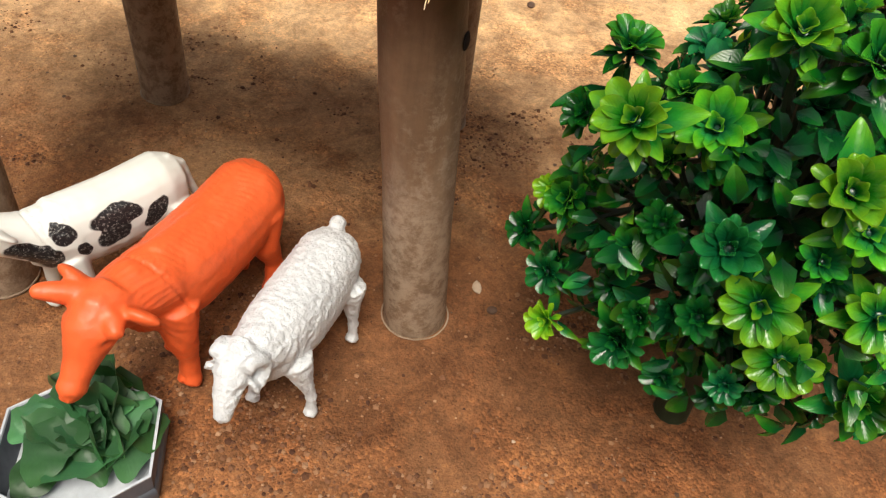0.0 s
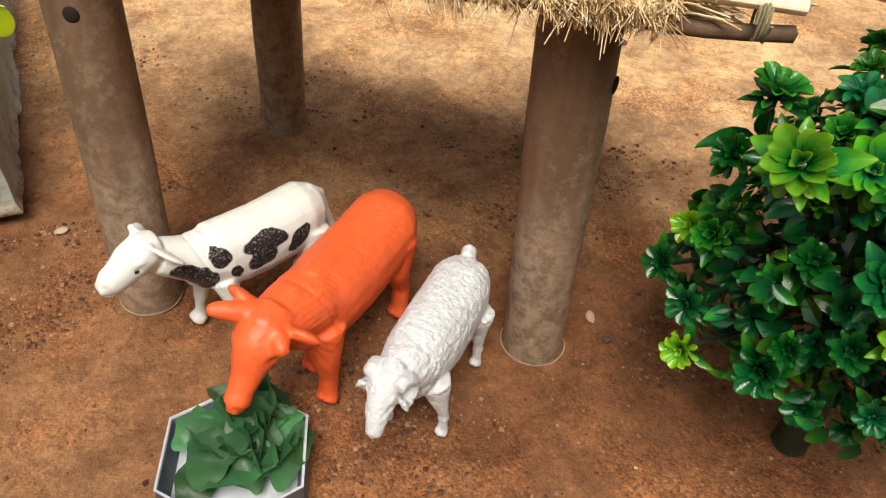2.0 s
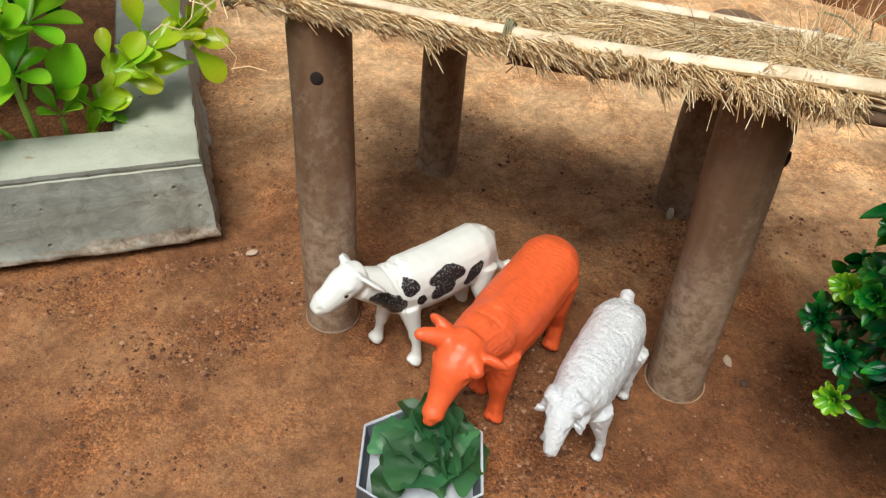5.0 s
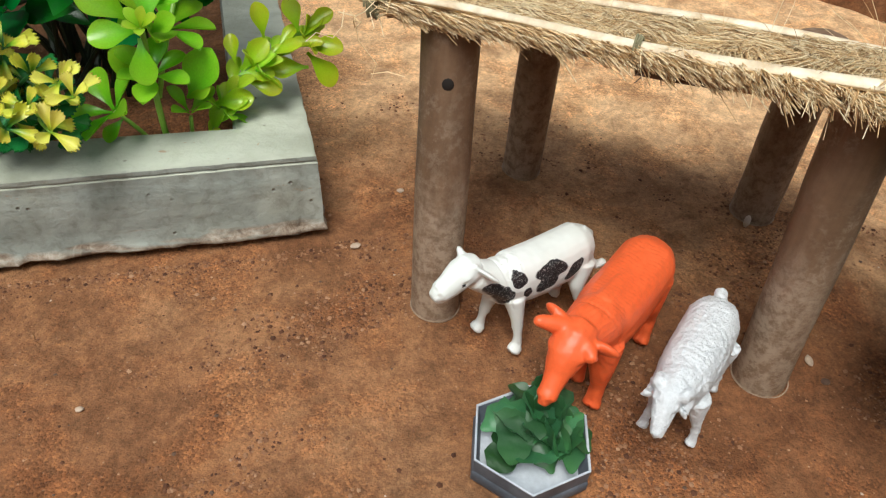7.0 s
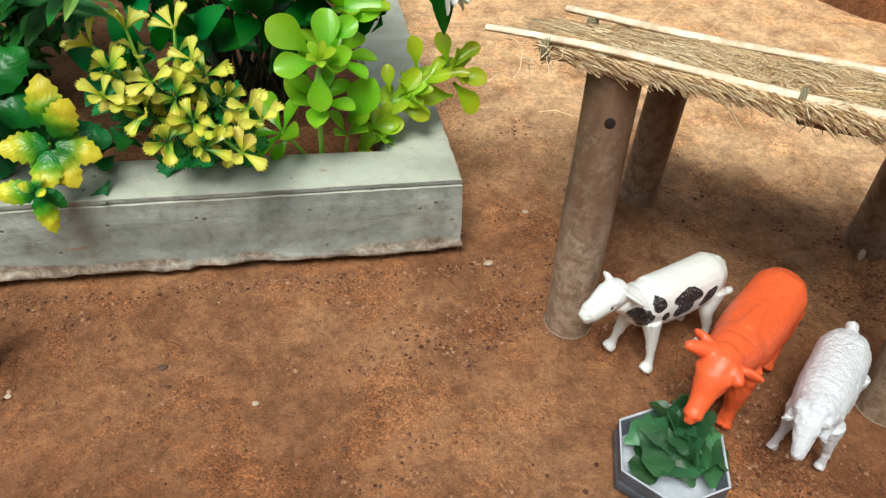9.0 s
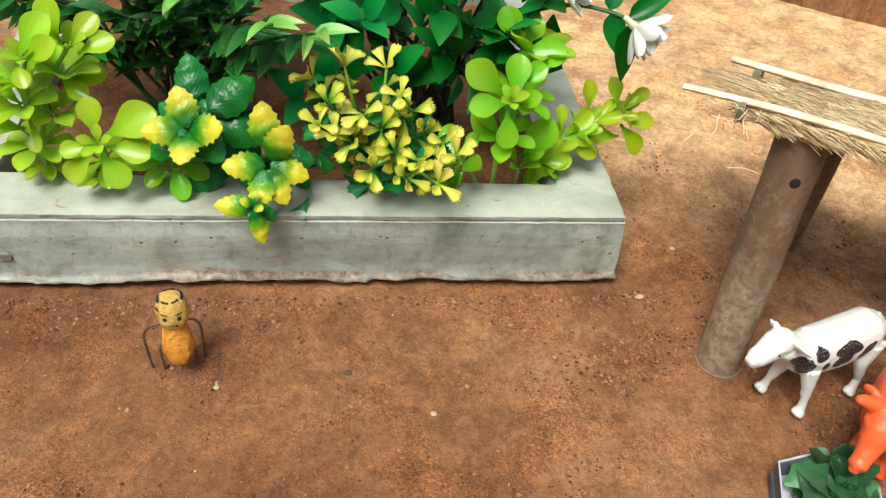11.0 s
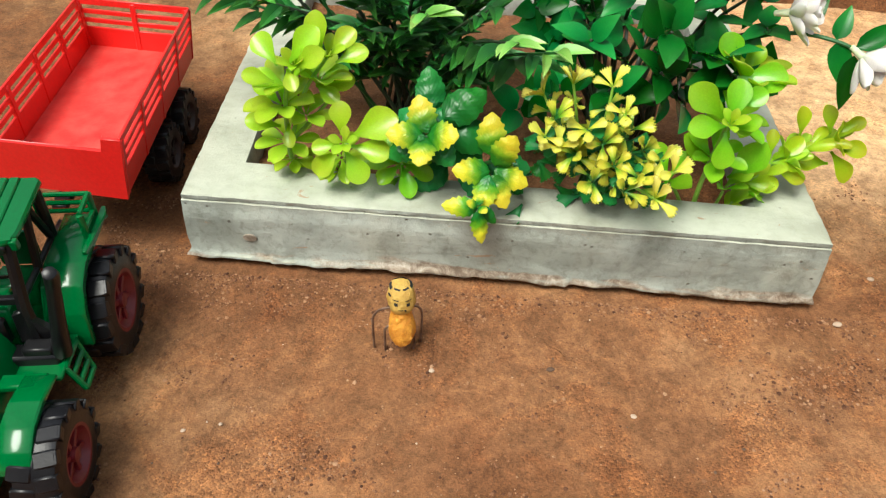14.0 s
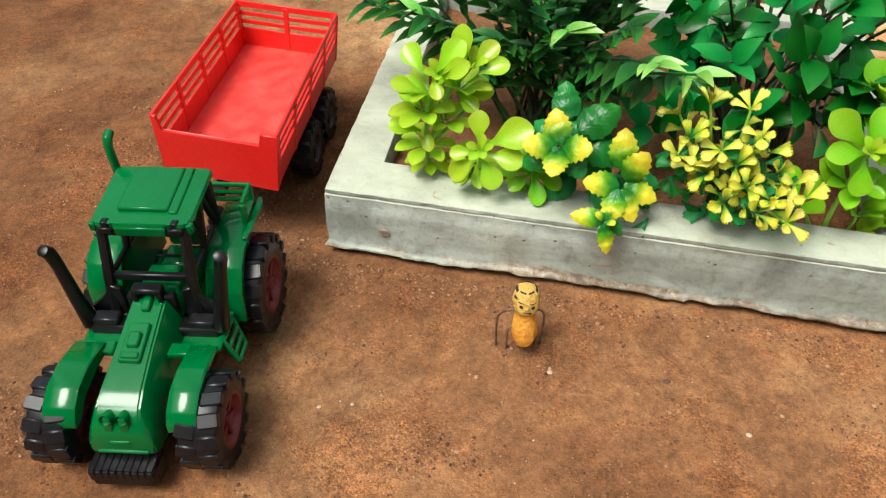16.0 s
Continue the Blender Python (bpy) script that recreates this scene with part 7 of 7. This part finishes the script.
def build_right_succulents():
    j, g, o = JADE_LEAF
    p = Plant("succulent_plant", (-0.058, 0.356, 0.026), "bright green plastic succulent with glossy spoon-shaped leaves", "plant")
    p.stem([(-0.060, 0.357, 0.022), (-0.061, 0.352, 0.055), (-0.060, 0.343, 0.094)], 0.0015, 0.0011, STEM_LIME)
    p.stem([(-0.060, 0.352, 0.060), (-0.054, 0.358, 0.080), (-0.047, 0.372, 0.098)], 0.0011, 0.0009, STEM_LIME)
    p.stem([(-0.063, 0.357, 0.022), (-0.069, 0.353, 0.042), (-0.078, 0.350, 0.056)], 0.0012, 0.0008, STEM_LIME)
    p.stem([(-0.052, 0.356, 0.022), (-0.050, 0.354, 0.038), (-0.049, 0.352, 0.050)], 0.0011, 0.0008, STEM_LIME)
    p.spoon(g, [(-0.063, 0.344, 0.097, -0.078, 0.344, 0.111), (-0.061, 0.342, 0.094, -0.077, 0.336, 0.096), (-0.061, 0.340, 0.092, -0.061, 0.330, 0.079),
            (-0.058, 0.345, 0.094, -0.056, 0.352, 0.112), (-0.057, 0.342, 0.093, -0.049, 0.337, 0.101), (-0.053, 0.374, 0.106, -0.060, 0.378, 0.122),
            (-0.051, 0.374, 0.106, -0.044, 0.374, 0.118), (-0.053, 0.370, 0.104, -0.034, 0.362, 0.110), (-0.048, 0.352, 0.059, -0.039, 0.346, 0.080),
            (-0.060, 0.352, 0.065, -0.072, 0.350, 0.082), (-0.049, 0.352, 0.059, -0.041, 0.346, 0.067), (-0.056, 0.352, 0.099, -0.045, 0.350, 0.108)], 1.15)
    p.whorl(j, (-0.060, 0.340, 0.096), (0, -0.5, 0.85), 5, 0.0090, 32, 0.2)
    p.whorl(g, (-0.060, 0.348, 0.072), (0, -0.3, 0.95), 6, 0.0165, 58, 0.6)
    p.whorl(g, (-0.053, 0.360, 0.086), (0.3, -0.1, 0.9), 7, 0.0206, 62, 0.2)
    p.whorl(j, (-0.046, 0.374, 0.099), (0.1, 0.0, 1), 7, 0.0206, 42, 0.3)
    p.whorl(g, (-0.049, 0.352, 0.052), (0.2, -0.2, 1), 4, 0.0135, 40, 0.1)
    p.whorl(g, (-0.078, 0.350, 0.056), (-0.5, -0.2, 0.8), 5, 0.0181, 55, 0.9)
    p.leaf(g, V(-0.0755, 0.351, 0.052), (-0.5, -0.4, -0.35), (0, -0.5, 0.8), 0.012)
    s = Plant("succulent_plant", (-0.047, 0.357, 0.026), "lime green plastic succulent sprig leaning out over the rim", "plant")
    path = [V(-0.047, 0.357, 0.022), V(-0.040, 0.357, 0.040), V(-0.028, 0.361, 0.060), V(-0.012, 0.366, 0.069), V(0.002, 0.369, 0.074)]
    s.stem(path, 0.0012, 0.0009, STEM_LIME)
    s.whorl(g, (-0.036, 0.358, 0.047), (0.6, 0, 0.8), 5, 0.0130, 55, 0.2)
    s.spoon(o, [(0.000, 0.370, 0.077, -0.003, 0.374, 0.090), (0.003, 0.370, 0.078, 0.014, 0.370, 0.086), (0.002, 0.369, 0.071, 0.017, 0.363, 0.073),
            (0.003, 0.368, 0.068, 0.014, 0.360, 0.057), (0.003, 0.366, 0.062, -0.013, 0.364, 0.064), (-0.015, 0.368, 0.076, -0.016, 0.370, 0.090),
            (-0.026, 0.362, 0.065, -0.015, 0.362, 0.077), (-0.028, 0.362, 0.068, -0.029, 0.366, 0.079), (-0.027, 0.360, 0.064, -0.013, 0.358, 0.065),
            (-0.039, 0.357, 0.052, -0.024, 0.352, 0.057), (-0.024, 0.360, 0.060, -0.011, 0.354, 0.059)], 1.0)
    s.whorl(j, (-0.020, 0.362, 0.064), (0.7, 0.1, 0.6), 5, 0.0130, 60, 0.8)
    s.whorl(o, (0.002, 0.369, 0.074), (0.8, -0.3, 0.5), 5, 0.0100, 45, 0.4)
    # narrow leaves in pairs all along the leaning stem
    for k in range(15):
        f = 0.6 + 3.3 * k / 14
        i = min(3, int(f))
        at, d = path[i].lerp(path[i + 1], f - i), (path[i + 1] - path[i]).normalized()
        side = d.cross(V(0, 0, 1)).normalized()
        turn = k * 1.9
        out = side * math.cos(turn) + V(0, 0, 1) * (0.35 + 0.65 * math.sin(turn))
        s.leaf(o if k > 9 else j, at, d * 0.9 + out * 0.75, V(-0.3, -0.5, 0.9), rng.uniform(0.0125, 0.0165), 0.80)
        s.leaf(o if k > 10 else j, at, d * 0.9 - side * math.cos(turn) * 0.8 + V(0, 0, 0.2), V(-0.3, -0.5, 0.9), rng.uniform(0.0115, 0.0150), 0.75)
    for k in range(2):
        s.leaf(JADE_LEAF[0], V(-0.064 + 0.006 * k, 0.3545, 0.030), V(0.2 - k * 0.3, -0.2, 0.9), V(0, -1, 0.2), 0.009, 0.5)


def build_bamboo():
    kinds = [leaf_mesh("narrow_leaf", m, lance, cup=0.5, arch=0.25, thick=0.02, rows=7, cols=2) for m in (BAMBOO, BAMBOO_TIP)]
    p = Plant("narrow_leaved_plant", (-0.215, 0.428, 0.026), "bushy dark green plastic plant with narrow pointed leaves", "plant")
    r = random.Random(41)
    tips = [(-0.352, 0.425, 0.118), (-0.345, 0.455, 0.135), (-0.310, 0.400, 0.125), (-0.318, 0.440, 0.165), (-0.285, 0.398, 0.115), (-0.270, 0.395, 0.150), (-0.275, 0.460, 0.185), (-0.240, 0.385, 0.112), (-0.235, 0.390, 0.155), (-0.225, 0.430, 0.195),
            (-0.205, 0.385, 0.120), (-0.200, 0.388, 0.160), (-0.180, 0.420, 0.185), (-0.172, 0.386, 0.125), (-0.160, 0.400, 0.150), (-0.143, 0.338, 0.127), (-0.160, 0.332, 0.133), (-0.190, 0.470, 0.180), (-0.250, 0.490, 0.170), (-0.165, 0.400, 0.088), (-0.255, 0.400, 0.085), (-0.205, 0.455, 0.125), (-0.180, 0.450, 0.118), (-0.235, 0.470, 0.140), (-0.290, 0.470, 0.150), (-0.160, 0.480, 0.120), (-0.200, 0.520, 0.130), (-0.255, 0.530, 0.140), (-0.262, 0.440, 0.168), (-0.212, 0.445, 0.172), (-0.168, 0.445, 0.160), (-0.300, 0.435, 0.150), (-0.240, 0.430, 0.128), (-0.190, 0.430, 0.140)]
    for k, t in enumerate(tips):
        t = Vector(t)
        root = V(-0.215 + r.uniform(-0.022, 0.022), 0.425 + r.uniform(-0.02, 0.02), 0.024)
        knee = root.lerp(t, 0.45) + V(0, 0.006, 0.022)
        p.stem([root, knee, t], 0.0013, 0.0006, STEM_DARK if k % 3 else STEM_GREEN, seg=6)
        n = 24
        pale = k in (15, 16, 10)
        for i in range(n):
            f = 0.30 + 0.70 * i / (n - 1)
            at = knee.lerp(t, (f - 0.45) / 0.55) if f > 0.45 else root.lerp(knee, f / 0.45)
            ax = (t - knee).normalized()
            side = ax.cross(V(0, 0, 1)).normalized() * (1 if i % 2 else -1)
            d = ax * r.uniform(0.45, 1.0) + side * r.uniform(0.4, 1.0) + V(0, -0.15, r.uniform(-0.35, 0.35))
            young = (pale and i > n - 5) or (i == n - 1 and k % 4 == 0)
            p.leaf(kinds[1 if young else 0], at, d, V(r.gauss(0, 0.3), -0.4, 0.9), r.uniform(0.0135, 0.0225), r.uniform(0.95, 1.45))


def build_gardenia():
    me = leaf_mesh("broad_leaf", GARDENIA, acuminate, cup=0.16, arch=0.20, thick=0.018, rows=12, cols=6)
    p = Plant("white_flowered_plant", (-0.092, 0.430, 0.026), "plastic plant with broad glossy green leaves and white flowers", "plant")
    r = random.Random(52)
    tips = [(-0.125, 0.372, 0.118), (-0.112, 0.372, 0.092), (-0.090, 0.364, 0.128), (-0.088, 0.374, 0.102), (-0.074, 0.374, 0.114), (-0.062, 0.378, 0.111), (-0.050, 0.380, 0.100), (-0.040, 0.388, 0.122), (-0.030, 0.395, 0.088), (-0.130, 0.388, 0.142), (-0.105, 0.380, 0.148),
            (-0.080, 0.378, 0.150), (-0.055, 0.385, 0.145), (-0.035, 0.402, 0.140), (-0.120, 0.420, 0.175), (-0.085, 0.415, 0.185), (-0.050, 0.425, 0.170), (-0.025, 0.430, 0.150), (-0.110, 0.470, 0.165), (-0.060, 0.475, 0.160), (-0.155, 0.392, 0.066), (-0.140, 0.384, 0.080), (-0.070, 0.385, 0.080), (-0.150, 0.430, 0.108), (-0.140, 0.425, 0.092), (-0.128, 0.420, 0.116), (-0.118, 0.415, 0.104), (-0.150, 0.470, 0.096), (-0.130, 0.470, 0.104), (-0.105, 0.480, 0.112), (-0.075, 0.470, 0.125), (-0.045, 0.465, 0.120), (-0.130, 0.520, 0.125), (-0.090, 0.525, 0.135), (-0.055, 0.520, 0.130)]
    for t in tips:
        t = Vector(t)
        root = V(-0.092 + r.uniform(-0.02, 0.02), 0.43 + r.uniform(-0.02, 0.02), 0.024)
        knee = root.lerp(t, 0.5) + V(0, 0.008, 0.020)
        p.stem([root, knee, t], 0.0014, 0.0007, STEM_DARK, seg=6)
        ax = V(r.uniform(-0.6, 0.6), r.uniform(-0.7, -0.1), r.uniform(0.4, 1.0))
        p.whorl(me, t, ax, 3, r.uniform(0.0165, 0.0240), 48, r.uniform(0, 3), r, 0.45, 1.22, spread=38)
        p.whorl(me, knee.lerp(t, 0.7), ax, 2, r.uniform(0.017, 0.024), 64, r.uniform(0, 3), r, 0.45, 1.15, spread=36)
        p.whorl(me, knee.lerp(t, 0.35), ax + V(0.3, 0.2, 0.2), 2, 0.019, 74, r.uniform(0, 3), r, 0.45, spread=40)
    # the flowering branch that reaches past the rim
    p.stem([(-0.075, 0.425, 0.085), (-0.050, 0.395, 0.112), (-0.030, 0.380, 0.124), (-0.012, 0.370, 0.125), (-0.004, 0.366, 0.122)], 0.0013, 0.0008, STEM_GREEN)
    for at, d, s in (((-0.030, 0.380, 0.124), (0.5, 0.2, 0.7), 0.022), ((-0.014, 0.371, 0.126), (0.2, 0.3, 0.75), 0.016), ((-0.013, 0.371, 0.125), (0.15, -0.3, -0.55), 0.020), ((-0.006, 0.367, 0.124), (0.75, 0.1, 0.5), 0.026), ((-0.006, 0.366, 0.121), (0.05, -0.25, -0.95), 0.027)):
        p.leaf(me, at, d, V(-0.2, -0.8, 0.6), s, 0.7 if s > 0.025 else 1.0)
    petal = leaf_mesh("petal", PETAL, petal_shape, cup=0.45, arch=-0.30, thick=0.03, rows=7, cols=4)
    for at, ax, s in (((-0.003, 0.3655, 0.1215), (0.75, -0.35, -0.45), 0.0215), ((-0.038, 0.374, 0.136), (0.8, -0.4, 0.25), 0.0215)):
        f = shared("flower", None, p.ob, Matrix.Translation(Vector(at) - p.base))
        tagged(f, "double white flower")
        axis = Vector(ax).normalized()
        a = axis.orthogonal().normalized()
        b = axis.cross(a)
        for ring, (n, opened, q) in enumerate(((7, 74, 1.0), (6, 52, 0.9), (5, 28, 0.7))):
            for k in range(n):
                t = 2 * math.pi * k / n + ring * 0.5
                o = radians(opened)
                rad = a * math.cos(t) + b * math.sin(t)
                shared("petal", petal, f, basis(axis * 0.001 * ring, axis * math.cos(o) + rad * math.sin(o), axis * math.sin(o) - rad * math.cos(o), s * q * 0.78, 1.25))
        bm = bmesh.new()
        tube(bm, [axis * -0.006, axis * 0.0015], [0.0013, 0.0021], 10)
        part("calyx", bm, PETAL, f, "pale green tube")


build_left_succulents()
build_variegated()
build_fringed()
build_right_succulents()
build_bamboo()
build_gardenia()


# ---- rosette bush ----
def cup_leaf(t):
    return (0.11 + 0.24 * t ** 0.8) * math.sqrt(max(0.0, 1 - max(0.0, (t - 0.66) / 0.34) ** 2.4))


def small_paddle(t):
    return (0.06 + 0.20 * t ** 1.3) * math.sqrt(max(0.0, 1 - max(0.0, (t - 0.7) / 0.3) ** 2))


def rosette_mesh(material, seed, opened):
    """A moulded cup of round-tipped leaves over a looser ring of small paddles, of radius about 1."""
    r = random.Random(seed)
    bm = bmesh.new()
    for n, ang, size, tall, shape, wide in ((4, opened * 0.35, 0.50, 0.10, cup_leaf, 0.9), (9, opened, 1.0, 0.0, cup_leaf, 0.92), (7, opened + 34, 0.82, -0.10, small_paddle, 1.0)):
        for k in range(n):
            t = 2 * math.pi * (k + r.uniform(-0.16, 0.16)) / n
            o = radians(ang + r.uniform(-8, 8))
            rad = V(math.cos(t), math.sin(t), 0)
            d = V(0, 0, 1) * math.cos(o) + rad * math.sin(o)
            up = V(0, 0, 1) * math.sin(o) - rad * math.cos(o)
            add_leaf(bm, shape, basis(rad * 0.06 + V(0, 0, tall), d, up, size * r.uniform(0.86, 1.08), wide), cup=0.42, arch=0.16, thick=0.05, rows=7, cols=4)
    tube(bm, [V(0, 0, -0.6), V(0, 0, -0.2), V(0, 0, 0.10)], [0.07, 0.08, 0.15], 7)
    return mesh_of("leaf_rosette", bm, material)


def build_bush():
    c, rad = V(0.234, 0.157, 0.082), V(0.065, 0.063, 0.064)
    p = Plant("rosette_bush", (0.217, 0.145, -0.001), "plastic bush of glossy green leaf rosettes standing on the earth", "bush")
    kinds = [[rosette_mesh(m, 10 * i + k, (34, 44, 54)[k]) for k in range(3)] for i, m in enumerate((BOX_DARK, BOX_MID, BOX_LIGHT, BOX_LIME))]
    leaves = [leaf_mesh("bush_leaf", m, ovate, cup=0.3, arch=0.2, thick=0.03, rows=7, cols=4, teeth=0.0) for m in (BOX_DARK, BOX_MID, BOX_LIGHT, BOX_LIME)]
    r = random.Random(61)
    p.stem([(0.217, 0.145, -0.003), (0.218, 0.146, 0.015), (0.226, 0.152, 0.06), c], 0.0058, 0.0035, STEM_DARK, "trunk", 12)

    def head(at, axis, me, size):
        axis = Vector(axis).normalized()
        m = axis.to_track_quat("Z", "Y").to_matrix().to_4x4() @ pose(0, 0, 0, 0, 0, r.uniform(0, 360)) @ Matrix.Scale(size, 4)
        m.translation = Vector(at) - p.base
        shared("leaf_rosette", me, p.ob, m)

    def branch(at, axis):
        s = c + V(r.uniform(-0.01, 0.01), r.uniform(-0.01, 0.01), r.uniform(-0.045, 0.01))
        p.stem([s, s.lerp(Vector(at), 0.6) - V(0, 0, 0.006), Vector(at) - Vector(axis).normalized() * 0.004], 0.0012, 0.0007, STEM_DARK, "branch", 5)

    def collar(at, axis, kind, n, size, opened=76):
        """Pointed leaves that stand out below a rosette."""
        axis = Vector(axis).normalized()
        a = axis.orthogonal().normalized()
        b = axis.cross(a)
        ph = r.uniform(0, 6.28)
        for k in range(n):
            t = ph + 2 * math.pi * (k + r.uniform(-0.25, 0.25)) / n
            o = radians(opened + r.uniform(-18, 18))
            q = a * math.cos(t) + b * math.sin(t)
            p.leaf(leaves[kind], Vector(at) - axis * 0.0025 + q * 0.0015, axis * math.cos(o) + q * math.sin(o), axis * math.sin(o) - q * math.cos(o), size * r.uniform(0.75, 1.15), r.uniform(0.70, 0.92), name="leaf")

    # the rosettes that stand out: where, which kind, how large, how many pointed leaves below
    named = [((0.168, 0.153, 0.114), 2, 0.0084, 6), ((0.187, 0.150, 0.110), 2, 0.0084, 6), ((0.176, 0.175, 0.099), 0, 0.0062, 3), ((0.194, 0.147, 0.131), 2, 0.0088, 5),
             ((0.191, 0.123, 0.115), 2, 0.0086, 4), ((0.183, 0.122, 0.090), 2, 0.0080, 6), ((0.188, 0.115, 0.079), 2, 0.0074, 5), ((0.173, 0.141, 0.061), 0, 0.0072, 6),
             ((0.169, 0.160, 0.048), 3, 0.0058, 2), ((0.168, 0.164, 0.062), 0, 0.0060, 3), ((0.170, 0.178, 0.063), 0, 0.0058, 2), ((0.172, 0.168, 0.081), 1, 0.0064, 4),
             ((0.178, 0.180, 0.072), 3, 0.0056, 1), ((0.177, 0.150, 0.080), 1, 0.0064, 4), ((0.194, 0.118, 0.109), 2, 0.0070, 3), ((0.179, 0.131, 0.098), 0, 0.0076, 4),
             ((0.203, 0.104, 0.071), 1, 0.0074, 5), ((0.200, 0.135, 0.131), 1, 0.0084, 4), ((0.197, 0.109, 0.095), 2, 0.0070, 4), ((0.206, 0.152, 0.140), 1, 0.0080, 4)]
    spots = []

    def inside(q, room):
        """The crown recedes with height on its shaded side and tapers to the trunk below."""
        return 0.435 * q.x - 0.828 * q.y - 0.353 * q.z + 0.1012 > room and -0.817 * q.x + 0.06 * q.y - 0.573 * q.z + 0.1591 < -room and q.z > 0.036 + room

    for at, kind, size, n in named:
        at = Vector(at)
        axis = V((at.x - c.x) / rad.x, (at.y - c.y) / rad.y, (at.z - c.z) / rad.z).normalized() * 0.65 + V(-0.30, -0.25, 0.55)
        head(at, axis, kinds[kind][r.randrange(3)], size)
        branch(at, axis)
        collar(at, axis, min(kind, 2) if kind else r.choice((0, 1)), n, size * 1.22)
        spots.append(at)
    # one rosette stands clear of the crown on its own stalk
    top = V(0.190, 0.182, 0.1085)
    p.stem([(0.205, 0.174, 0.070), (0.194, 0.181, 0.088), (0.1905, 0.182, 0.104)], 0.0011, 0.0009, STEM_GREEN, "branch", 7)
    head(top, (-0.05, 0.02, 1.0), kinds[1][1], 0.0078)
    collar(top, (-0.05, 0.02, 1.0), 0, 5, 0.0085, 82)
    p.leaf(leaves[0], (0.1915, 0.1815, 0.0945), (-0.85, 0.25, 0.12), (0, 0, 1), 0.0170, 0.7)
    p.leaf(leaves[0], (0.1912, 0.1815, 0.0960), (-0.35, 0.05, 0.9), (-1, 0, 0), 0.0095, 0.8)
    spots.append(top)
    tries = 0
    while len(spots) < 215 and tries < 24000:
        tries += 1
        n = V(r.gauss(0, 1), r.gauss(0, 1), r.gauss(0.1, 1)).normalized()
        k = r.uniform(0.74, 1.0) + 0.07 * noise.noise(n * 2.2) - 0.16 * max(0.0, n.z) * max(0.0, 0.3 - n.x)
        at = c + V(n.x * rad.x, n.y * rad.y, n.z * rad.z) * k
        if not inside(at, 0.005) or min((at - q).length for q in spots) < 0.0088:
            continue
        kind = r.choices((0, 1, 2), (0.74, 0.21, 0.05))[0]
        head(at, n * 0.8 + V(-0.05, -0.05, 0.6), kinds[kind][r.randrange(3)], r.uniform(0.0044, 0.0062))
        branch(at, n)
        spots.append(at)

    def loose(lo, hi):
        while True:
            n = V(r.gauss(0, 1), r.gauss(0, 1), r.gauss(0, 1)).normalized()
            at = c + V(n.x * rad.x, n.y * rad.y, n.z * rad.z) * r.uniform(lo, hi)
            if inside(at, 0.004):
                return at, n

    # small leaves deep in the crown, too many to tell apart; dark green includes inner shade
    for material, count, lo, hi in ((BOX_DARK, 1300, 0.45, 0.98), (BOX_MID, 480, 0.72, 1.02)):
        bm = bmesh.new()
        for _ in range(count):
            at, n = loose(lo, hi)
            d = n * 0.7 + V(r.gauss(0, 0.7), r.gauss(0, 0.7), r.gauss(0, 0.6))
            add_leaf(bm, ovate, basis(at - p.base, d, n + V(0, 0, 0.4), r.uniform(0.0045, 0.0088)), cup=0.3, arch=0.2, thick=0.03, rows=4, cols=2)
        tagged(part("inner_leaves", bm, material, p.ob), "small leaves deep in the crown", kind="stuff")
    for k in range(190):
        at, n = loose(0.80, 1.04)
        d = n * 0.7 + V(r.gauss(0, 0.7), r.gauss(0, 0.7), r.gauss(-0.1, 0.6))
        p.leaf(leaves[r.choices((0, 1, 2, 3), (0.46, 0.34, 0.16, 0.04))[0]], at, d, n + V(0, 0, 0.5), r.uniform(0.0052, 0.0090), r.uniform(0.80, 1.0), name="leaf")


build_bush()
